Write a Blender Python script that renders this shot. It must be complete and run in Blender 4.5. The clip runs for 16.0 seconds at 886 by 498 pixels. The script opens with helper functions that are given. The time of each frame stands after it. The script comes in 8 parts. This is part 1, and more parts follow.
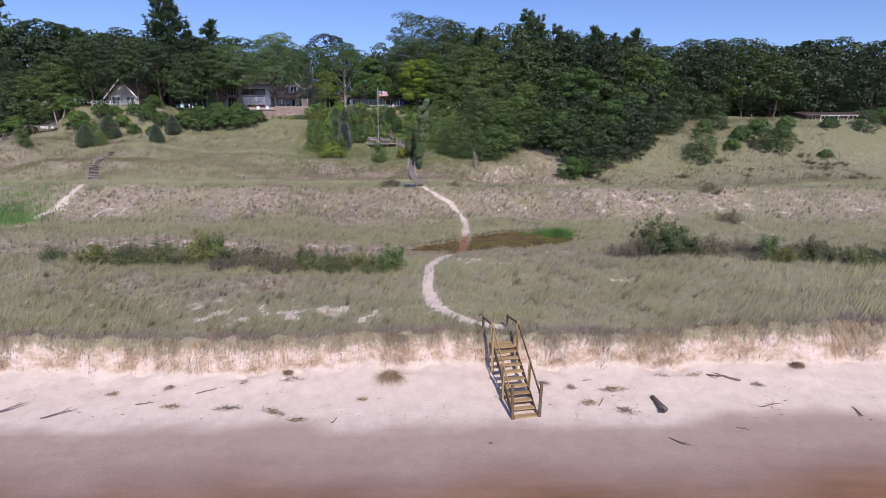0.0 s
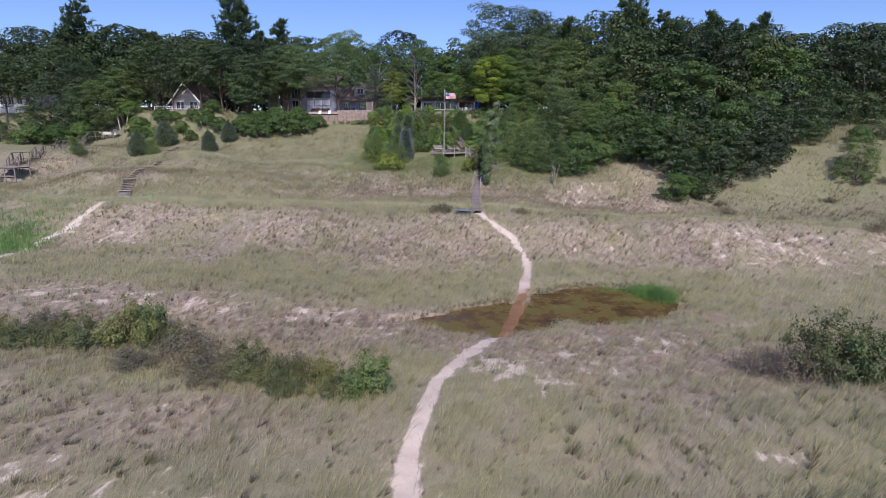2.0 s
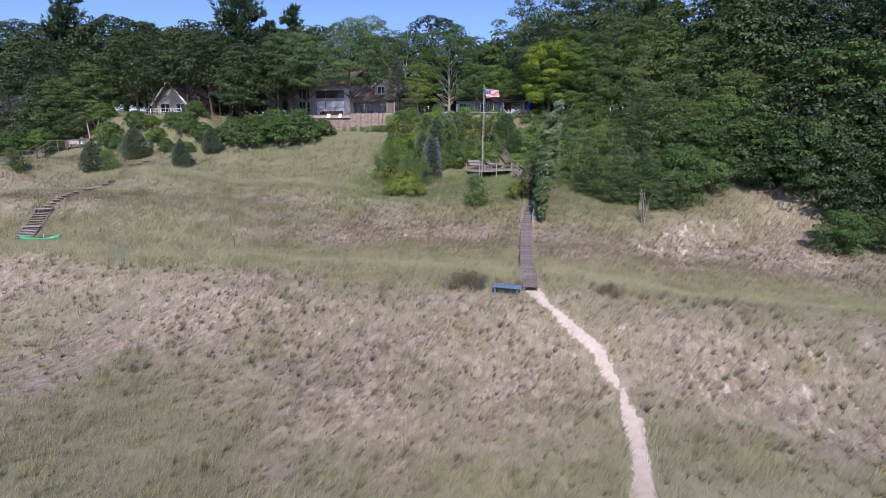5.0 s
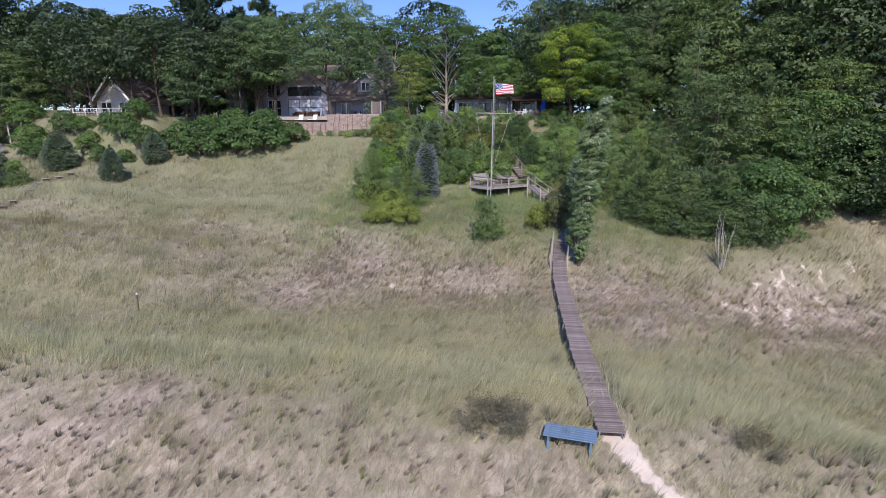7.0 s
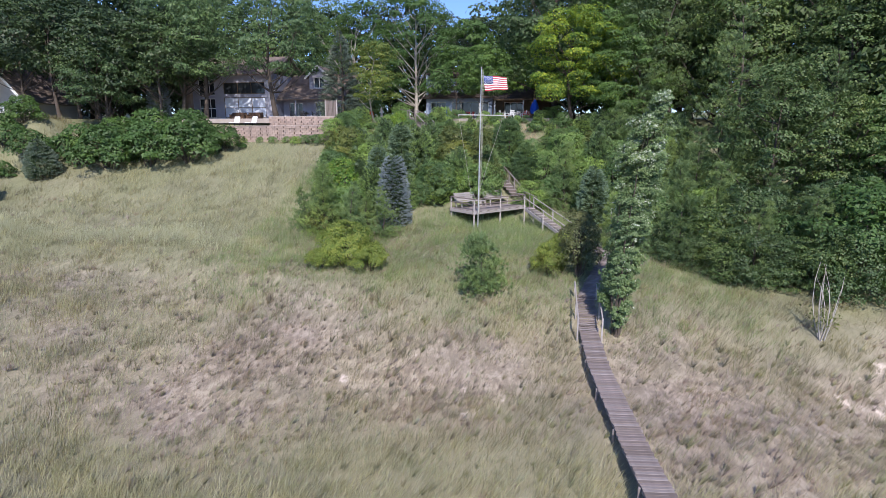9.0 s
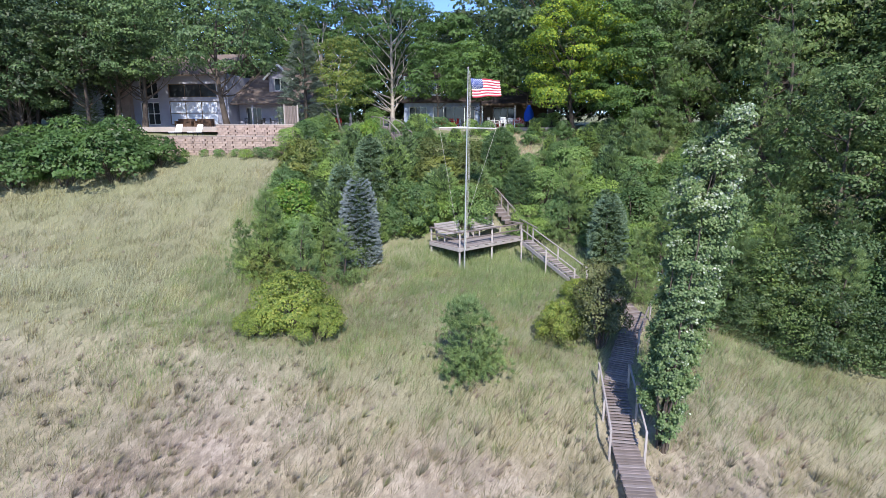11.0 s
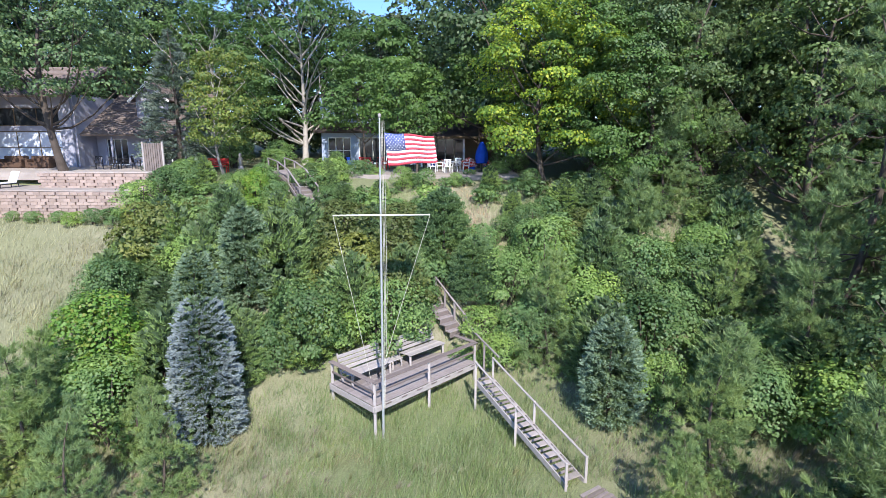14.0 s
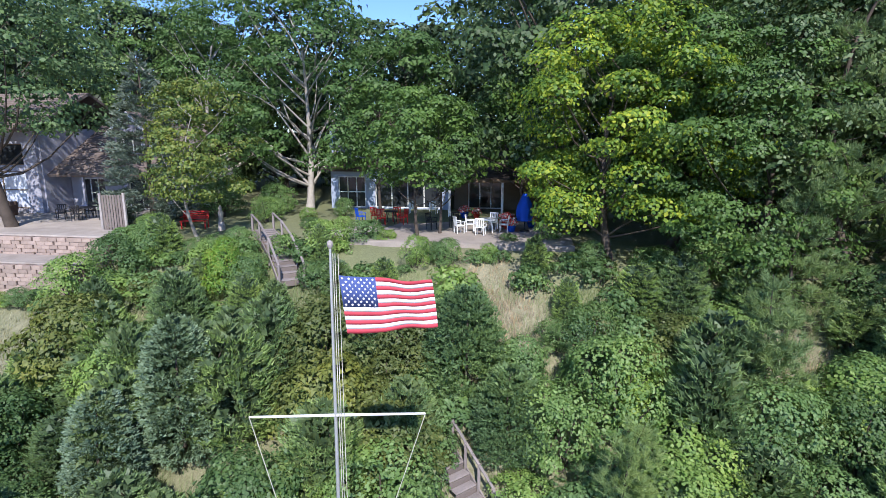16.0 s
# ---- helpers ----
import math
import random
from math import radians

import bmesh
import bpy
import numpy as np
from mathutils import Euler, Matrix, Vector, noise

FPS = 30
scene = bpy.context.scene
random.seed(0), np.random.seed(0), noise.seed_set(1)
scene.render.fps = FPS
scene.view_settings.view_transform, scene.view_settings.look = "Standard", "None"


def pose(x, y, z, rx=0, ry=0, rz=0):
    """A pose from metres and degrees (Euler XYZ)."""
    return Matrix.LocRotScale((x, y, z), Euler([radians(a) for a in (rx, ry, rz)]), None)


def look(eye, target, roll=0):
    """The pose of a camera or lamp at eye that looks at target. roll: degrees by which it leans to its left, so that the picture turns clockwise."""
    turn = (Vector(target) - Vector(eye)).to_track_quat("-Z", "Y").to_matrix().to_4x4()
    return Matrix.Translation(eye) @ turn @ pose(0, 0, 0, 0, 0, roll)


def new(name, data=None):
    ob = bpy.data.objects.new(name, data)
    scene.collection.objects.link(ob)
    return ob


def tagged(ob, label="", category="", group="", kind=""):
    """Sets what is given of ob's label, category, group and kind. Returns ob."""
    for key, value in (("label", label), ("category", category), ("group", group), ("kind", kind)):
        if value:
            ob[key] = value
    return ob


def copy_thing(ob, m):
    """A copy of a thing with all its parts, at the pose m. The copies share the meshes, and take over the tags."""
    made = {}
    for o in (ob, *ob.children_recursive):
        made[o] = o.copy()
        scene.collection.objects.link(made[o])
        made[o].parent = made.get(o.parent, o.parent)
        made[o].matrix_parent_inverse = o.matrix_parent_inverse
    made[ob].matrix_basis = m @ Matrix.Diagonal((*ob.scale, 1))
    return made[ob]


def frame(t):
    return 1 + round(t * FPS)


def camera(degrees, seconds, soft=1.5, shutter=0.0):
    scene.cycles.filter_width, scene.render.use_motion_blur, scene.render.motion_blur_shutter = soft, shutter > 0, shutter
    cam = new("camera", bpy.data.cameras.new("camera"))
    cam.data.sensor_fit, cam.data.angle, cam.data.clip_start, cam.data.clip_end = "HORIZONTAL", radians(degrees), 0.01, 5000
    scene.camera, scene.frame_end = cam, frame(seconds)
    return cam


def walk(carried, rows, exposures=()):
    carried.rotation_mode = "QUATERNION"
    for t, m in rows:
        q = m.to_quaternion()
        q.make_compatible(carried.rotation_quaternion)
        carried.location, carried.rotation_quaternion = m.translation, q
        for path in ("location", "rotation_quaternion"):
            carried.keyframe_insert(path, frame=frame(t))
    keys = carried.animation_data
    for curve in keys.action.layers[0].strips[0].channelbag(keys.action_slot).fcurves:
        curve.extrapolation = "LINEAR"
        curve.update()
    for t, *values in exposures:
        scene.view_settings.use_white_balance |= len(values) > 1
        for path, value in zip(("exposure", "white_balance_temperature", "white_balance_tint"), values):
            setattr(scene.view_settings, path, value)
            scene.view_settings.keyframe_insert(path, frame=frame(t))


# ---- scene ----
cam = camera(77.84, 16.0, soft=0.6)
# seconds, eye (m), turn to the left and tilt (degrees)
ROWS = [
    (0, 0.00, 0.00, 12.20, -0.00, -12.16),
    (0.5, 1.13, 3.83, 12.54, 4.08, -12.17),
    (1, 2.05, 7.75, 12.93, 7.01, -12.19),
    (1.5, 2.69, 11.71, 13.32, 9.03, -12.23),
    (2, 3.04, 15.81, 13.65, 9.54, -12.25),
    (2.5, 3.13, 19.99, 13.90, 10.23, -12.25),
    (3, 2.93, 24.22, 14.06, 11.06, -12.22),
    (3.5, 2.45, 28.47, 14.20, 12.01, -12.16),
    (4, 1.74, 32.75, 14.30, 12.60, -12.15),
    (4.5, 0.83, 37.01, 14.38, 13.19, -12.02),
    (5, -0.24, 41.25, 14.50, 14.23, -11.96),
    (5.2, -0.67, 42.92, 14.55, 14.74, -11.95),
    (7.3, -5.39, 58.68, 15.24, 12.69, -11.97),
    (7.5, -5.83, 60.10, 15.28, 11.73, -11.93),
    (8, -6.84, 63.55, 15.33, 10.47, -11.88),
    (8.5, -7.66, 66.77, 15.45, 10.28, -11.85),
    (8.7, -7.92, 67.97, 15.51, 10.17, -11.81),
    (10.8, -9.37, 77.83, 16.65, 9.70, -11.82),
    (11, -9.41, 78.62, 16.71, 8.42, -11.86),
    (11.5, -9.49, 80.56, 16.91, 5.07, -11.90),
    (12, -9.55, 82.76, 17.34, 2.23, -11.97),
    (12.5, -9.57, 85.10, 17.91, 1.31, -11.97),
    (13, -9.59, 87.59, 18.48, 1.70, -11.87),
    (13.5, -9.60, 90.25, 19.10, 2.28, -11.74),
    (14, -9.53, 92.96, 19.79, 3.51, -11.66),
    (14.5, -9.41, 95.62, 20.49, 4.20, -11.62),
    (15, -9.37, 98.17, 21.11, 4.43, -11.62),
    (15.5, -9.38, 100.49, 21.74, 6.25, -11.62),
    (16, -9.43, 102.50, 22.38, 8.09, -11.52),
]
walk(cam, [(t, pose(x, y, z, 90 + tilt, 0, turn)) for t, x, y, z, turn, tilt in ROWS],
     [(0, -0.12, 6550, 23), (2, -0.06, 6500, 23), (3.5, -0.06, 6450, 24), (5, 0.03, 6450, 22), (7.5, 0.17, 6400, 19), (9, 0.38, 6350, 17), (11, 0.66, 6300, 14), (13.5, 0.92, 6200, 13), (15, 0.76, 6150, 14), (16, 0.6, 6100, 14)])


# ---- the lie of the land ----
def soft_step(a, b, v):
    u = np.clip((v - a) / (b - a), 0, 1)
    return u * u * (3 - 2 * u)


def bump(v, middle, width):
    return np.exp(-((v - middle) / width) ** 2)


def ripple(x, y, scale, seed=0):
    """A cheap smooth noise between -1 and 1."""
    x, y = np.asarray(x, float) / scale, np.asarray(y, float) / scale
    total = np.zeros(np.broadcast(x, y).shape)
    for k in range(6):
        a = seed * 1.7 + k * 2.399
        f = 0.7 + 0.23 * k
        total = total + np.sin(f * (x * np.cos(a) + y * np.sin(a)) * 2.1 + seed * 3.1 + k * 1.3 + 1.2 * np.sin(f * (y * np.cos(a) - x * np.sin(a)) + k))
    return total / 4.2


BEACH = [(-400, -6), (-60, -2.5), (0, -0.75), (10, -0.38), (15, -0.12), (19, 0.06), (21.5, 0.22), (23, 0.5), (24.2, 0.8), (25.2, 1.02), (27, 1.5)]
PROFILE = [(20, 2.3), (25.5, 2.42), (29, 2.6), (36, 2.9), (41, 2.5), (46, 1.85), (50, 1.55), (56, 1.5), (60, 1.55), (64, 1.75), (67, 2.2),
           (70, 3.25), (72.5, 4.35), (75, 4.8), (79, 4.75), (85, 4.6), (92, 4.5), (97, 5.4), (101, 6.8), (106, 7.7), (112, 8.7), (116, 10.2), (120, 12.4),
           (125, 15.4), (127.5, 16.9), (131, 17.2), (142, 17.4), (165, 18), (200, 19.5), (300, 24), (1500, 24)]


WATER = 1.12


def pond_reach(x, y):
    """1 in the middles of the pond's three lobes, 0 about the shore, below 0 outside."""
    best = np.full(np.broadcast(x, y).shape, -9.0)
    for cx, cy, a, long, wide in ((8.2, 55.8, 28, 5.3, 3.9), (0.7, 50.9, 35, 4.3, 2.9), (-3.7, 50.1, 36, 2.7, 0.7)):
        c, k = math.cos(radians(a)), math.sin(radians(a))
        u, w = (x - cx) * c + (y - cy) * k, (y - cy) * c - (x - cx) * k
        best = np.maximum(best, 1 - np.hypot(u / long, w / wide))
    return best + 0.06 * ripple(x, y, 1.1, 27)


def cliff_line(x):
    return 25.0 + 0.03 * x + 0.5 * ripple(x, 0, 7, 3) + 0.22 * ripple(x, 0, 1.6, 5)


def height(x, y):
    x, y = np.asarray(x, float), np.asarray(y, float)
    py, pz = np.array(PROFILE).T
    z = np.interp(y, py, pz)
    for d in (1.2, -1.2):
        z = z + 0.5 * np.interp(y + d, py, pz)
    z = z / 2
    # the cut bank above the beach
    by, bz = np.array(BEACH).T
    beach = np.interp(y, by, bz)
    z = beach + (z - beach) * soft_step(-0.12, 0.42, y - cliff_line(x))
    z = z + 0.95 * soft_step(-6, -14, x) * bump(y, 52, 8) + 0.5 * soft_step(12, 20, x) * bump(y, 45, 5)
    z = z + 0.45 * soft_step(9, 17, x) * soft_step(-0.1, 0.5, y - cliff_line(x)) * (1 - soft_step(27, 33, y))
    # lower plain and sand slope to the right of the boardwalk
    z = z - 1.5 * soft_step(0, 8, x) * soft_step(74, 80, y) * (1 - soft_step(94, 99, y - 6 * soft_step(7, 20, x))) * (1 - soft_step(40, 60, x))
    # the bluff is straighter to the left, and rises to the right
    z = z + 1.1 * soft_step(-22, -32, x) * bump(y, 116, 7) - 1.15 * bump(x, -37, 9) * bump(y, 126.3, 2.4)
    z = z + 1.5 * soft_step(-40, -60, x) * bump(y, 106, 12)
    z = z + 4.0 * soft_step(30, 75, x) * bump(y, 106, 11)
    z = z - 3.5 * soft_step(35, 80, x) * soft_step(118, 135, y) * (1 - soft_step(170, 250, y))
    z = z + 3.0 * soft_step(3, 25, x) * bump(y, 112, 9)
    z = z + 1.1 * soft_step(-22, -45, x) * bump(y, 88, 10)
    z = z + 2.0 * soft_step(-88, -104, x) * soft_step(112, 124, y) * (1 - soft_step(170, 250, y))
    z = z + 2.3 * soft_step(-71, -77, x) * soft_step(87.5, 91, y) * (1 - soft_step(95, 114, y))
    # the terrace before the chalet
    z = z + np.maximum(0, 17.4 - z) * soft_step(-83, -78, x) * (1 - soft_step(-61, -55, x)) * soft_step(115.5, 120.2, y) * (1 - soft_step(134, 150, y))
    # the shelf under the deck
    z = z - 1.5 * bump(x, -9, 5.5) * bump(y, 116.5, 4)
    # low crests of tall grass
    z = z + 0.15 * bump(y, 78.5 + 0.05 * x, 2.2) - 0.3 * bump(y, 85, 3) + 0.4 * soft_step(-16, -24, x) * bump(y, 102 - 0.1 * (x + 30), 2.4)
    # the hollow behind the first crest and the steeper rise beyond it, on the left
    left = soft_step(-24, -38, x) * (1 - soft_step(-64, -71, x))
    z = z + left * (1.6 * soft_step(82, 88.5, y) * (1 - soft_step(92, 101, y)) - 0.68 * bump(y, 80.6, 2.3))
    # dune waves
    dune = soft_step(27, 34, y) * (1 - 0.85 * soft_step(122, 128, y))
    z = z + dune * (0.28 * ripple(x, y, 9, 1) + 0.1 * ripple(x, y, 3.1, 2)) * (1 - 0.7 * bump(x, 5, 16) * bump(y, 53, 8))
    # pond hollow
    basin = soft_step(-0.7, 0.35, pond_reach(x, y))
    return z * (1 - basin) + (WATER - 0.22) * basin


# ---- light ----
SUN_TURN, SUN_HEIGHT = radians(165.5), radians(42)      # clockwise from the view's first direction (y)
world = bpy.data.worlds.new("world")
scene.world = world
world.use_nodes = True
sky = world.node_tree.nodes.new("ShaderNodeTexSky")
sky.sky_type, sky.sun_disc = "NISHITA", False
sky.sun_elevation, sky.sun_rotation = SUN_HEIGHT, SUN_TURN
sky.altitude, sky.air_density, sky.dust_density, sky.ozone_density = 200, 1.0, 0.3, 2.5
clear = world.node_tree.nodes.new("ShaderNodeMix")       # a deep clear blue down to the horizon
clear.data_type, clear.blend_type = "RGBA", "MULTIPLY"
clear.inputs[0].default_value, clear.inputs[7].default_value = 1.0, (0.68, 0.84, 1.14, 1)
world.node_tree.links.new(sky.outputs[0], clear.inputs[6])
world.node_tree.links.new(clear.outputs[2], world.node_tree.nodes["Background"].inputs[0])
world.node_tree.nodes["Background"].inputs[1].default_value = 0.13
sun = new("sun", bpy.data.lights.new("sun", "SUN"))
sun.data.energy, sun.data.angle, sun.data.color = 4.3, radians(0.55), (1.0, 0.94, 0.85)
sun_way = Vector((math.sin(SUN_TURN) * math.cos(SUN_HEIGHT), math.cos(SUN_TURN) * math.cos(SUN_HEIGHT), math.sin(SUN_HEIGHT)))
sun.matrix_world = look(sun_way * 300, (0, 0, 0))


# ---- materials ----
def material(name, rough=0.8, metal=0.0):
    m = bpy.data.materials.new(name)
    m.use_nodes = True
    b = m.node_tree.nodes["Principled BSDF"]
    b.inputs["Roughness"].default_value, b.inputs["Metallic"].default_value = rough, metal
    b.inputs["Specular IOR Level"].default_value = 0.3
    return m, m.node_tree, b


def nd(tree, kind, **sets):
    n = tree.nodes.new(kind)
    for key, value in sets.items():
        if key in n.inputs:
            n.inputs[key].default_value = value
    return n


def ramp(tree, source, stops):
    r = tree.nodes.new("ShaderNodeValToRGB")
    e = r.color_ramp.elements
    while len(e) < len(stops):
        e.new(0.5)
    for k, (p, c) in zip(e, stops):
        k.position, k.color = p, (*c, 1)
    tree.links.new(source, r.inputs[0])
    return r.outputs[0]


def blend(tree, factor, a, b, mode="MIX"):
    n = tree.nodes.new("ShaderNodeMix")
    n.data_type, n.blend_type = "RGBA", mode
    for i, v in ((0, factor), (6, a), (7, b)):
        if hasattr(v, "links"):
            tree.links.new(v, n.inputs[i])
        elif i == 0:
            n.inputs[0].default_value = v
        else:
            n.inputs[i].default_value = (*v, 1)
    return n.outputs[2]


def place(tree, object_space=False):
    if object_space:
        return tree.nodes.new("ShaderNodeTexCoord").outputs["Object"]
    return tree.nodes.new("ShaderNodeNewGeometry").outputs["Position"]


def grainy(tree, where, scale, detail=5.0, rough=0.6, stretch=None):
    n = nd(tree, "ShaderNodeTexNoise", Scale=scale, Detail=detail, Roughness=rough)
    if stretch:
        mp = tree.nodes.new("ShaderNodeMapping")
        mp.inputs["Scale"].default_value = stretch
        tree.links.new(where, mp.inputs[0])
        where = mp.outputs[0]
    tree.links.new(where, n.inputs["Vector"])
    return n.outputs["Fac"]


def relief(tree, bsdf, source, strength=0.4, distance=0.02):
    b = nd(tree, "ShaderNodeBump", Strength=strength, Distance=distance)
    tree.links.new(source, b.inputs["Height"])
    tree.links.new(b.outputs[0], bsdf.inputs["Normal"])


def plain(name, colour, rough=0.7, metal=0.0, vary=0.25, scale=6.0, bumpy=0.15, random_tone=0.0):
    """A painted, moulded or weathered surface: two scales of variation and a little relief."""
    m, t, b = material(name, rough, metal)
    p = place(t, True)
    big, fine = grainy(t, p, scale * 0.25), grainy(t, p, scale * 4)
    dark = tuple(c * (1 - vary) for c in colour)
    light = tuple(min(1, c * (1 + vary * 0.6)) for c in colour)
    c = ramp(t, big, [(0.3, dark), (0.7, light)])
    c = blend(t, 0.25, c, ramp(t, fine, [(0.35, dark), (0.65, light)]))
    if random_tone:
        info = t.nodes.new("ShaderNodeObjectInfo")
        c = blend(t, 1.0, c, ramp(t, info.outputs["Random"], [(0, (1 - random_tone,) * 3), (1, (1 + random_tone * 0.4,) * 3)]), "MULTIPLY")
    t.links.new(c, b.inputs["Base Color"])
    relief(t, b, fine, bumpy, 0.01)
    return m


def wood(name, colour, vary=0.35, rough=0.8):
    """Weathered boards: streaks along the board's own length (x), and a tone of its own for each board."""
    m, t, b = material(name, rough)
    p = place(t, True)
    streak = grainy(t, p, 9, 6, 0.65, (0.5, 6, 6))
    blot = grainy(t, p, 1.6)
    dark, light = tuple(c * (1 - vary) for c in colour), tuple(min(1, c * (1 + vary * 0.7)) for c in colour)
    c = ramp(t, streak, [(0.3, dark), (0.5, colour), (0.72, light)])
    c = blend(t, 0.3, c, ramp(t, blot, [(0.35, dark), (0.65, light)]))
    info = t.nodes.new("ShaderNodeObjectInfo")
    c = blend(t, 1.0, c, ramp(t, info.outputs["Random"], [(0, (0.78,) * 3), (1, (1.1,) * 3)]), "MULTIPLY")
    t.links.new(c, b.inputs["Base Color"])
    relief(t, b, streak, 0.35, 0.008)
    return m


def foliage(name, tones, through_light=0.3, rough=0.55, tree_vary=0.25, mottle=1.0):
    """Leaves: each leaf takes one of the tones, each plant a tone of its own, and some light comes through."""
    m, t, b = material(name, rough)
    geo = t.nodes.new("ShaderNodeNewGeometry")
    n = len(tones)
    c = ramp(t, geo.outputs["Random Per Island"], [(i / max(1, n - 1), k) for i, k in enumerate(tones)])
    patch = grainy(t, place(t), 0.45, 3)
    c = blend(t, 0.7, c, ramp(t, patch, [(0.32, (1 - 0.45 * mottle, 1 - 0.38 * mottle, 1 - 0.34 * mottle)), (0.5, (1.0, 1.0, 1.0)), (0.68, (1 + 0.45 * mottle, 1 + 0.3 * mottle, 1.0))]), "MULTIPLY")
    info = t.nodes.new("ShaderNodeObjectInfo")
    c = blend(t, 1.0, c, ramp(t, info.outputs["Random"], [(0, (1 - tree_vary, 1 - tree_vary * 0.9, 1 - tree_vary)), (0.5, (1, 1, 1)), (1, (1 + tree_vary, 1 + tree_vary * 0.7, 1 - tree_vary * 0.3))]), "MULTIPLY")
    t.links.new(c, b.inputs["Base Color"])
    b.inputs["Specular IOR Level"].default_value = 0.5
    tl = nd(t, "ShaderNodeBsdfTranslucent")
    t.links.new(c, tl.inputs[0])
    mix = nd(t, "ShaderNodeMixShader")
    mix.inputs[0].default_value = through_light
    t.links.new(b.outputs[0], mix.inputs[1])
    t.links.new(tl.outputs[0], mix.inputs[2])
    t.links.new(mix.outputs[0], t.nodes["Material Output"].inputs[0])
    return m


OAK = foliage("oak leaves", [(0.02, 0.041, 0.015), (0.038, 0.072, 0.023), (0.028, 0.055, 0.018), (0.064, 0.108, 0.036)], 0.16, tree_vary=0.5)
MAPLE = foliage("maple leaves", [(0.06, 0.125, 0.032), (0.095, 0.185, 0.045), (0.075, 0.15, 0.038), (0.135, 0.235, 0.07)], 0.36)
LOCUST = foliage("locust leaves", [(0.1, 0.21, 0.04), (0.16, 0.28, 0.04), (0.26, 0.37, 0.035), (0.42, 0.48, 0.045)], 0.45, tree_vary=0.05, mottle=1.4)
PINE = foliage("pine needles", [(0.026, 0.055, 0.028), (0.045, 0.09, 0.04), (0.07, 0.125, 0.05)], 0.15)
LONG_PINE = foliage("red pine needles", [(0.13, 0.21, 0.08), (0.2, 0.3, 0.115), (0.285, 0.395, 0.16)], 0.32, tree_vary=0.2)
# the next two repeat the oak leaves lighter, with sunlight put into the colour
HALF_LIT_OAK = foliage("oak leaves in half-lit tone", [(0.042, 0.085, 0.028), (0.068, 0.125, 0.04), (0.096, 0.165, 0.055), (0.17, 0.235, 0.11)], 0.32, tree_vary=0.4)
LIT_OAK = foliage("oak leaves in sunlit tone", [(0.064, 0.12, 0.046), (0.102, 0.18, 0.066), (0.132, 0.228, 0.082), (0.205, 0.3, 0.14)], 0.38, tree_vary=0.3)
BLUE = foliage("blue spruce needles", [(0.185, 0.23, 0.23), (0.24, 0.29, 0.295), (0.305, 0.36, 0.365)], 0.08, tree_vary=0.04, mottle=0.3)
TEAL = foliage("green spruce needles", [(0.13, 0.205, 0.125), (0.175, 0.265, 0.17), (0.23, 0.325, 0.22)], 0.1, tree_vary=0.15, mottle=0.4)
SLOPE_SPRUCE = foliage("dusty spruce needles", [(0.075, 0.115, 0.085), (0.115, 0.165, 0.125), (0.165, 0.215, 0.175)], 0.1, tree_vary=0.25, mottle=0.5)
POPLAR = foliage("white poplar leaves", [(0.2, 0.27, 0.14), (0.28, 0.35, 0.22), (0.38, 0.44, 0.32), (0.52, 0.57, 0.46)], 0.2, tree_vary=0.02, mottle=0.3)
POPLAR_GREEN = foliage("green poplar leaves", [(0.07, 0.125, 0.04), (0.105, 0.175, 0.06), (0.145, 0.225, 0.08), (0.2, 0.275, 0.12)], 0.25, tree_vary=0.02, mottle=0.6)
YELLOWING = foliage("yellowing young leaves", [(0.09, 0.155, 0.035), (0.14, 0.21, 0.04), (0.2, 0.26, 0.05), (0.28, 0.3, 0.07)], 0.4, tree_vary=0.1, mottle=0.7)
GARDEN_SPRUCE = foliage("dull grey-green spruce needles", [(0.07, 0.105, 0.08), (0.11, 0.155, 0.12), (0.16, 0.205, 0.17)], 0.12, tree_vary=0.05, mottle=0.4)
YEW = foliage("dark evergreen needles", [(0.08, 0.145, 0.06), (0.115, 0.2, 0.08), (0.155, 0.25, 0.11)], 0.25, tree_vary=0.1)
# darker needle colour that stands for the shade inside young conifers
INNER = foliage("inner needles with shade in colour", [(0.09, 0.145, 0.065), (0.13, 0.195, 0.09)], 0.3, tree_vary=0.1)
FLUFF = foliage("soft young pine needles", [(0.18, 0.29, 0.105), (0.25, 0.38, 0.15), (0.33, 0.46, 0.2)], 0.42, tree_vary=0.35, mottle=0.6)
BRIGHT = foliage("bright maple leaves", [(0.11, 0.24, 0.035), (0.16, 0.32, 0.045), (0.21, 0.37, 0.06), (0.3, 0.33, 0.06)], 0.42, tree_vary=0.05)
SHRUB = foliage("shrub leaves", [(0.115, 0.215, 0.07), (0.19, 0.315, 0.108), (0.155, 0.27, 0.09), (0.265, 0.39, 0.16)], 0.42, tree_vary=0.4)
# olive-brown juniper, the shade on its near side put into the colour
JUNIPER = foliage("juniper needles, darkened for shade", [(0.055, 0.07, 0.025), (0.095, 0.115, 0.038), (0.145, 0.16, 0.055)], 0.12, tree_vary=0.05)
OLIVE = foliage("olive shrub leaves", [(0.09, 0.125, 0.035), (0.135, 0.175, 0.045), (0.19, 0.22, 0.065)], 0.35, tree_vary=0.2)
GOLDEN = foliage("yellow-green shrub leaves", [(0.14, 0.225, 0.05), (0.22, 0.31, 0.06), (0.31, 0.385, 0.08), (0.43, 0.45, 0.1)], 0.42, tree_vary=0.06, mottle=0.6)
REED = foliage("reed leaves", [(0.12, 0.26, 0.07), (0.17, 0.34, 0.1)], 0.3, tree_vary=0.1)
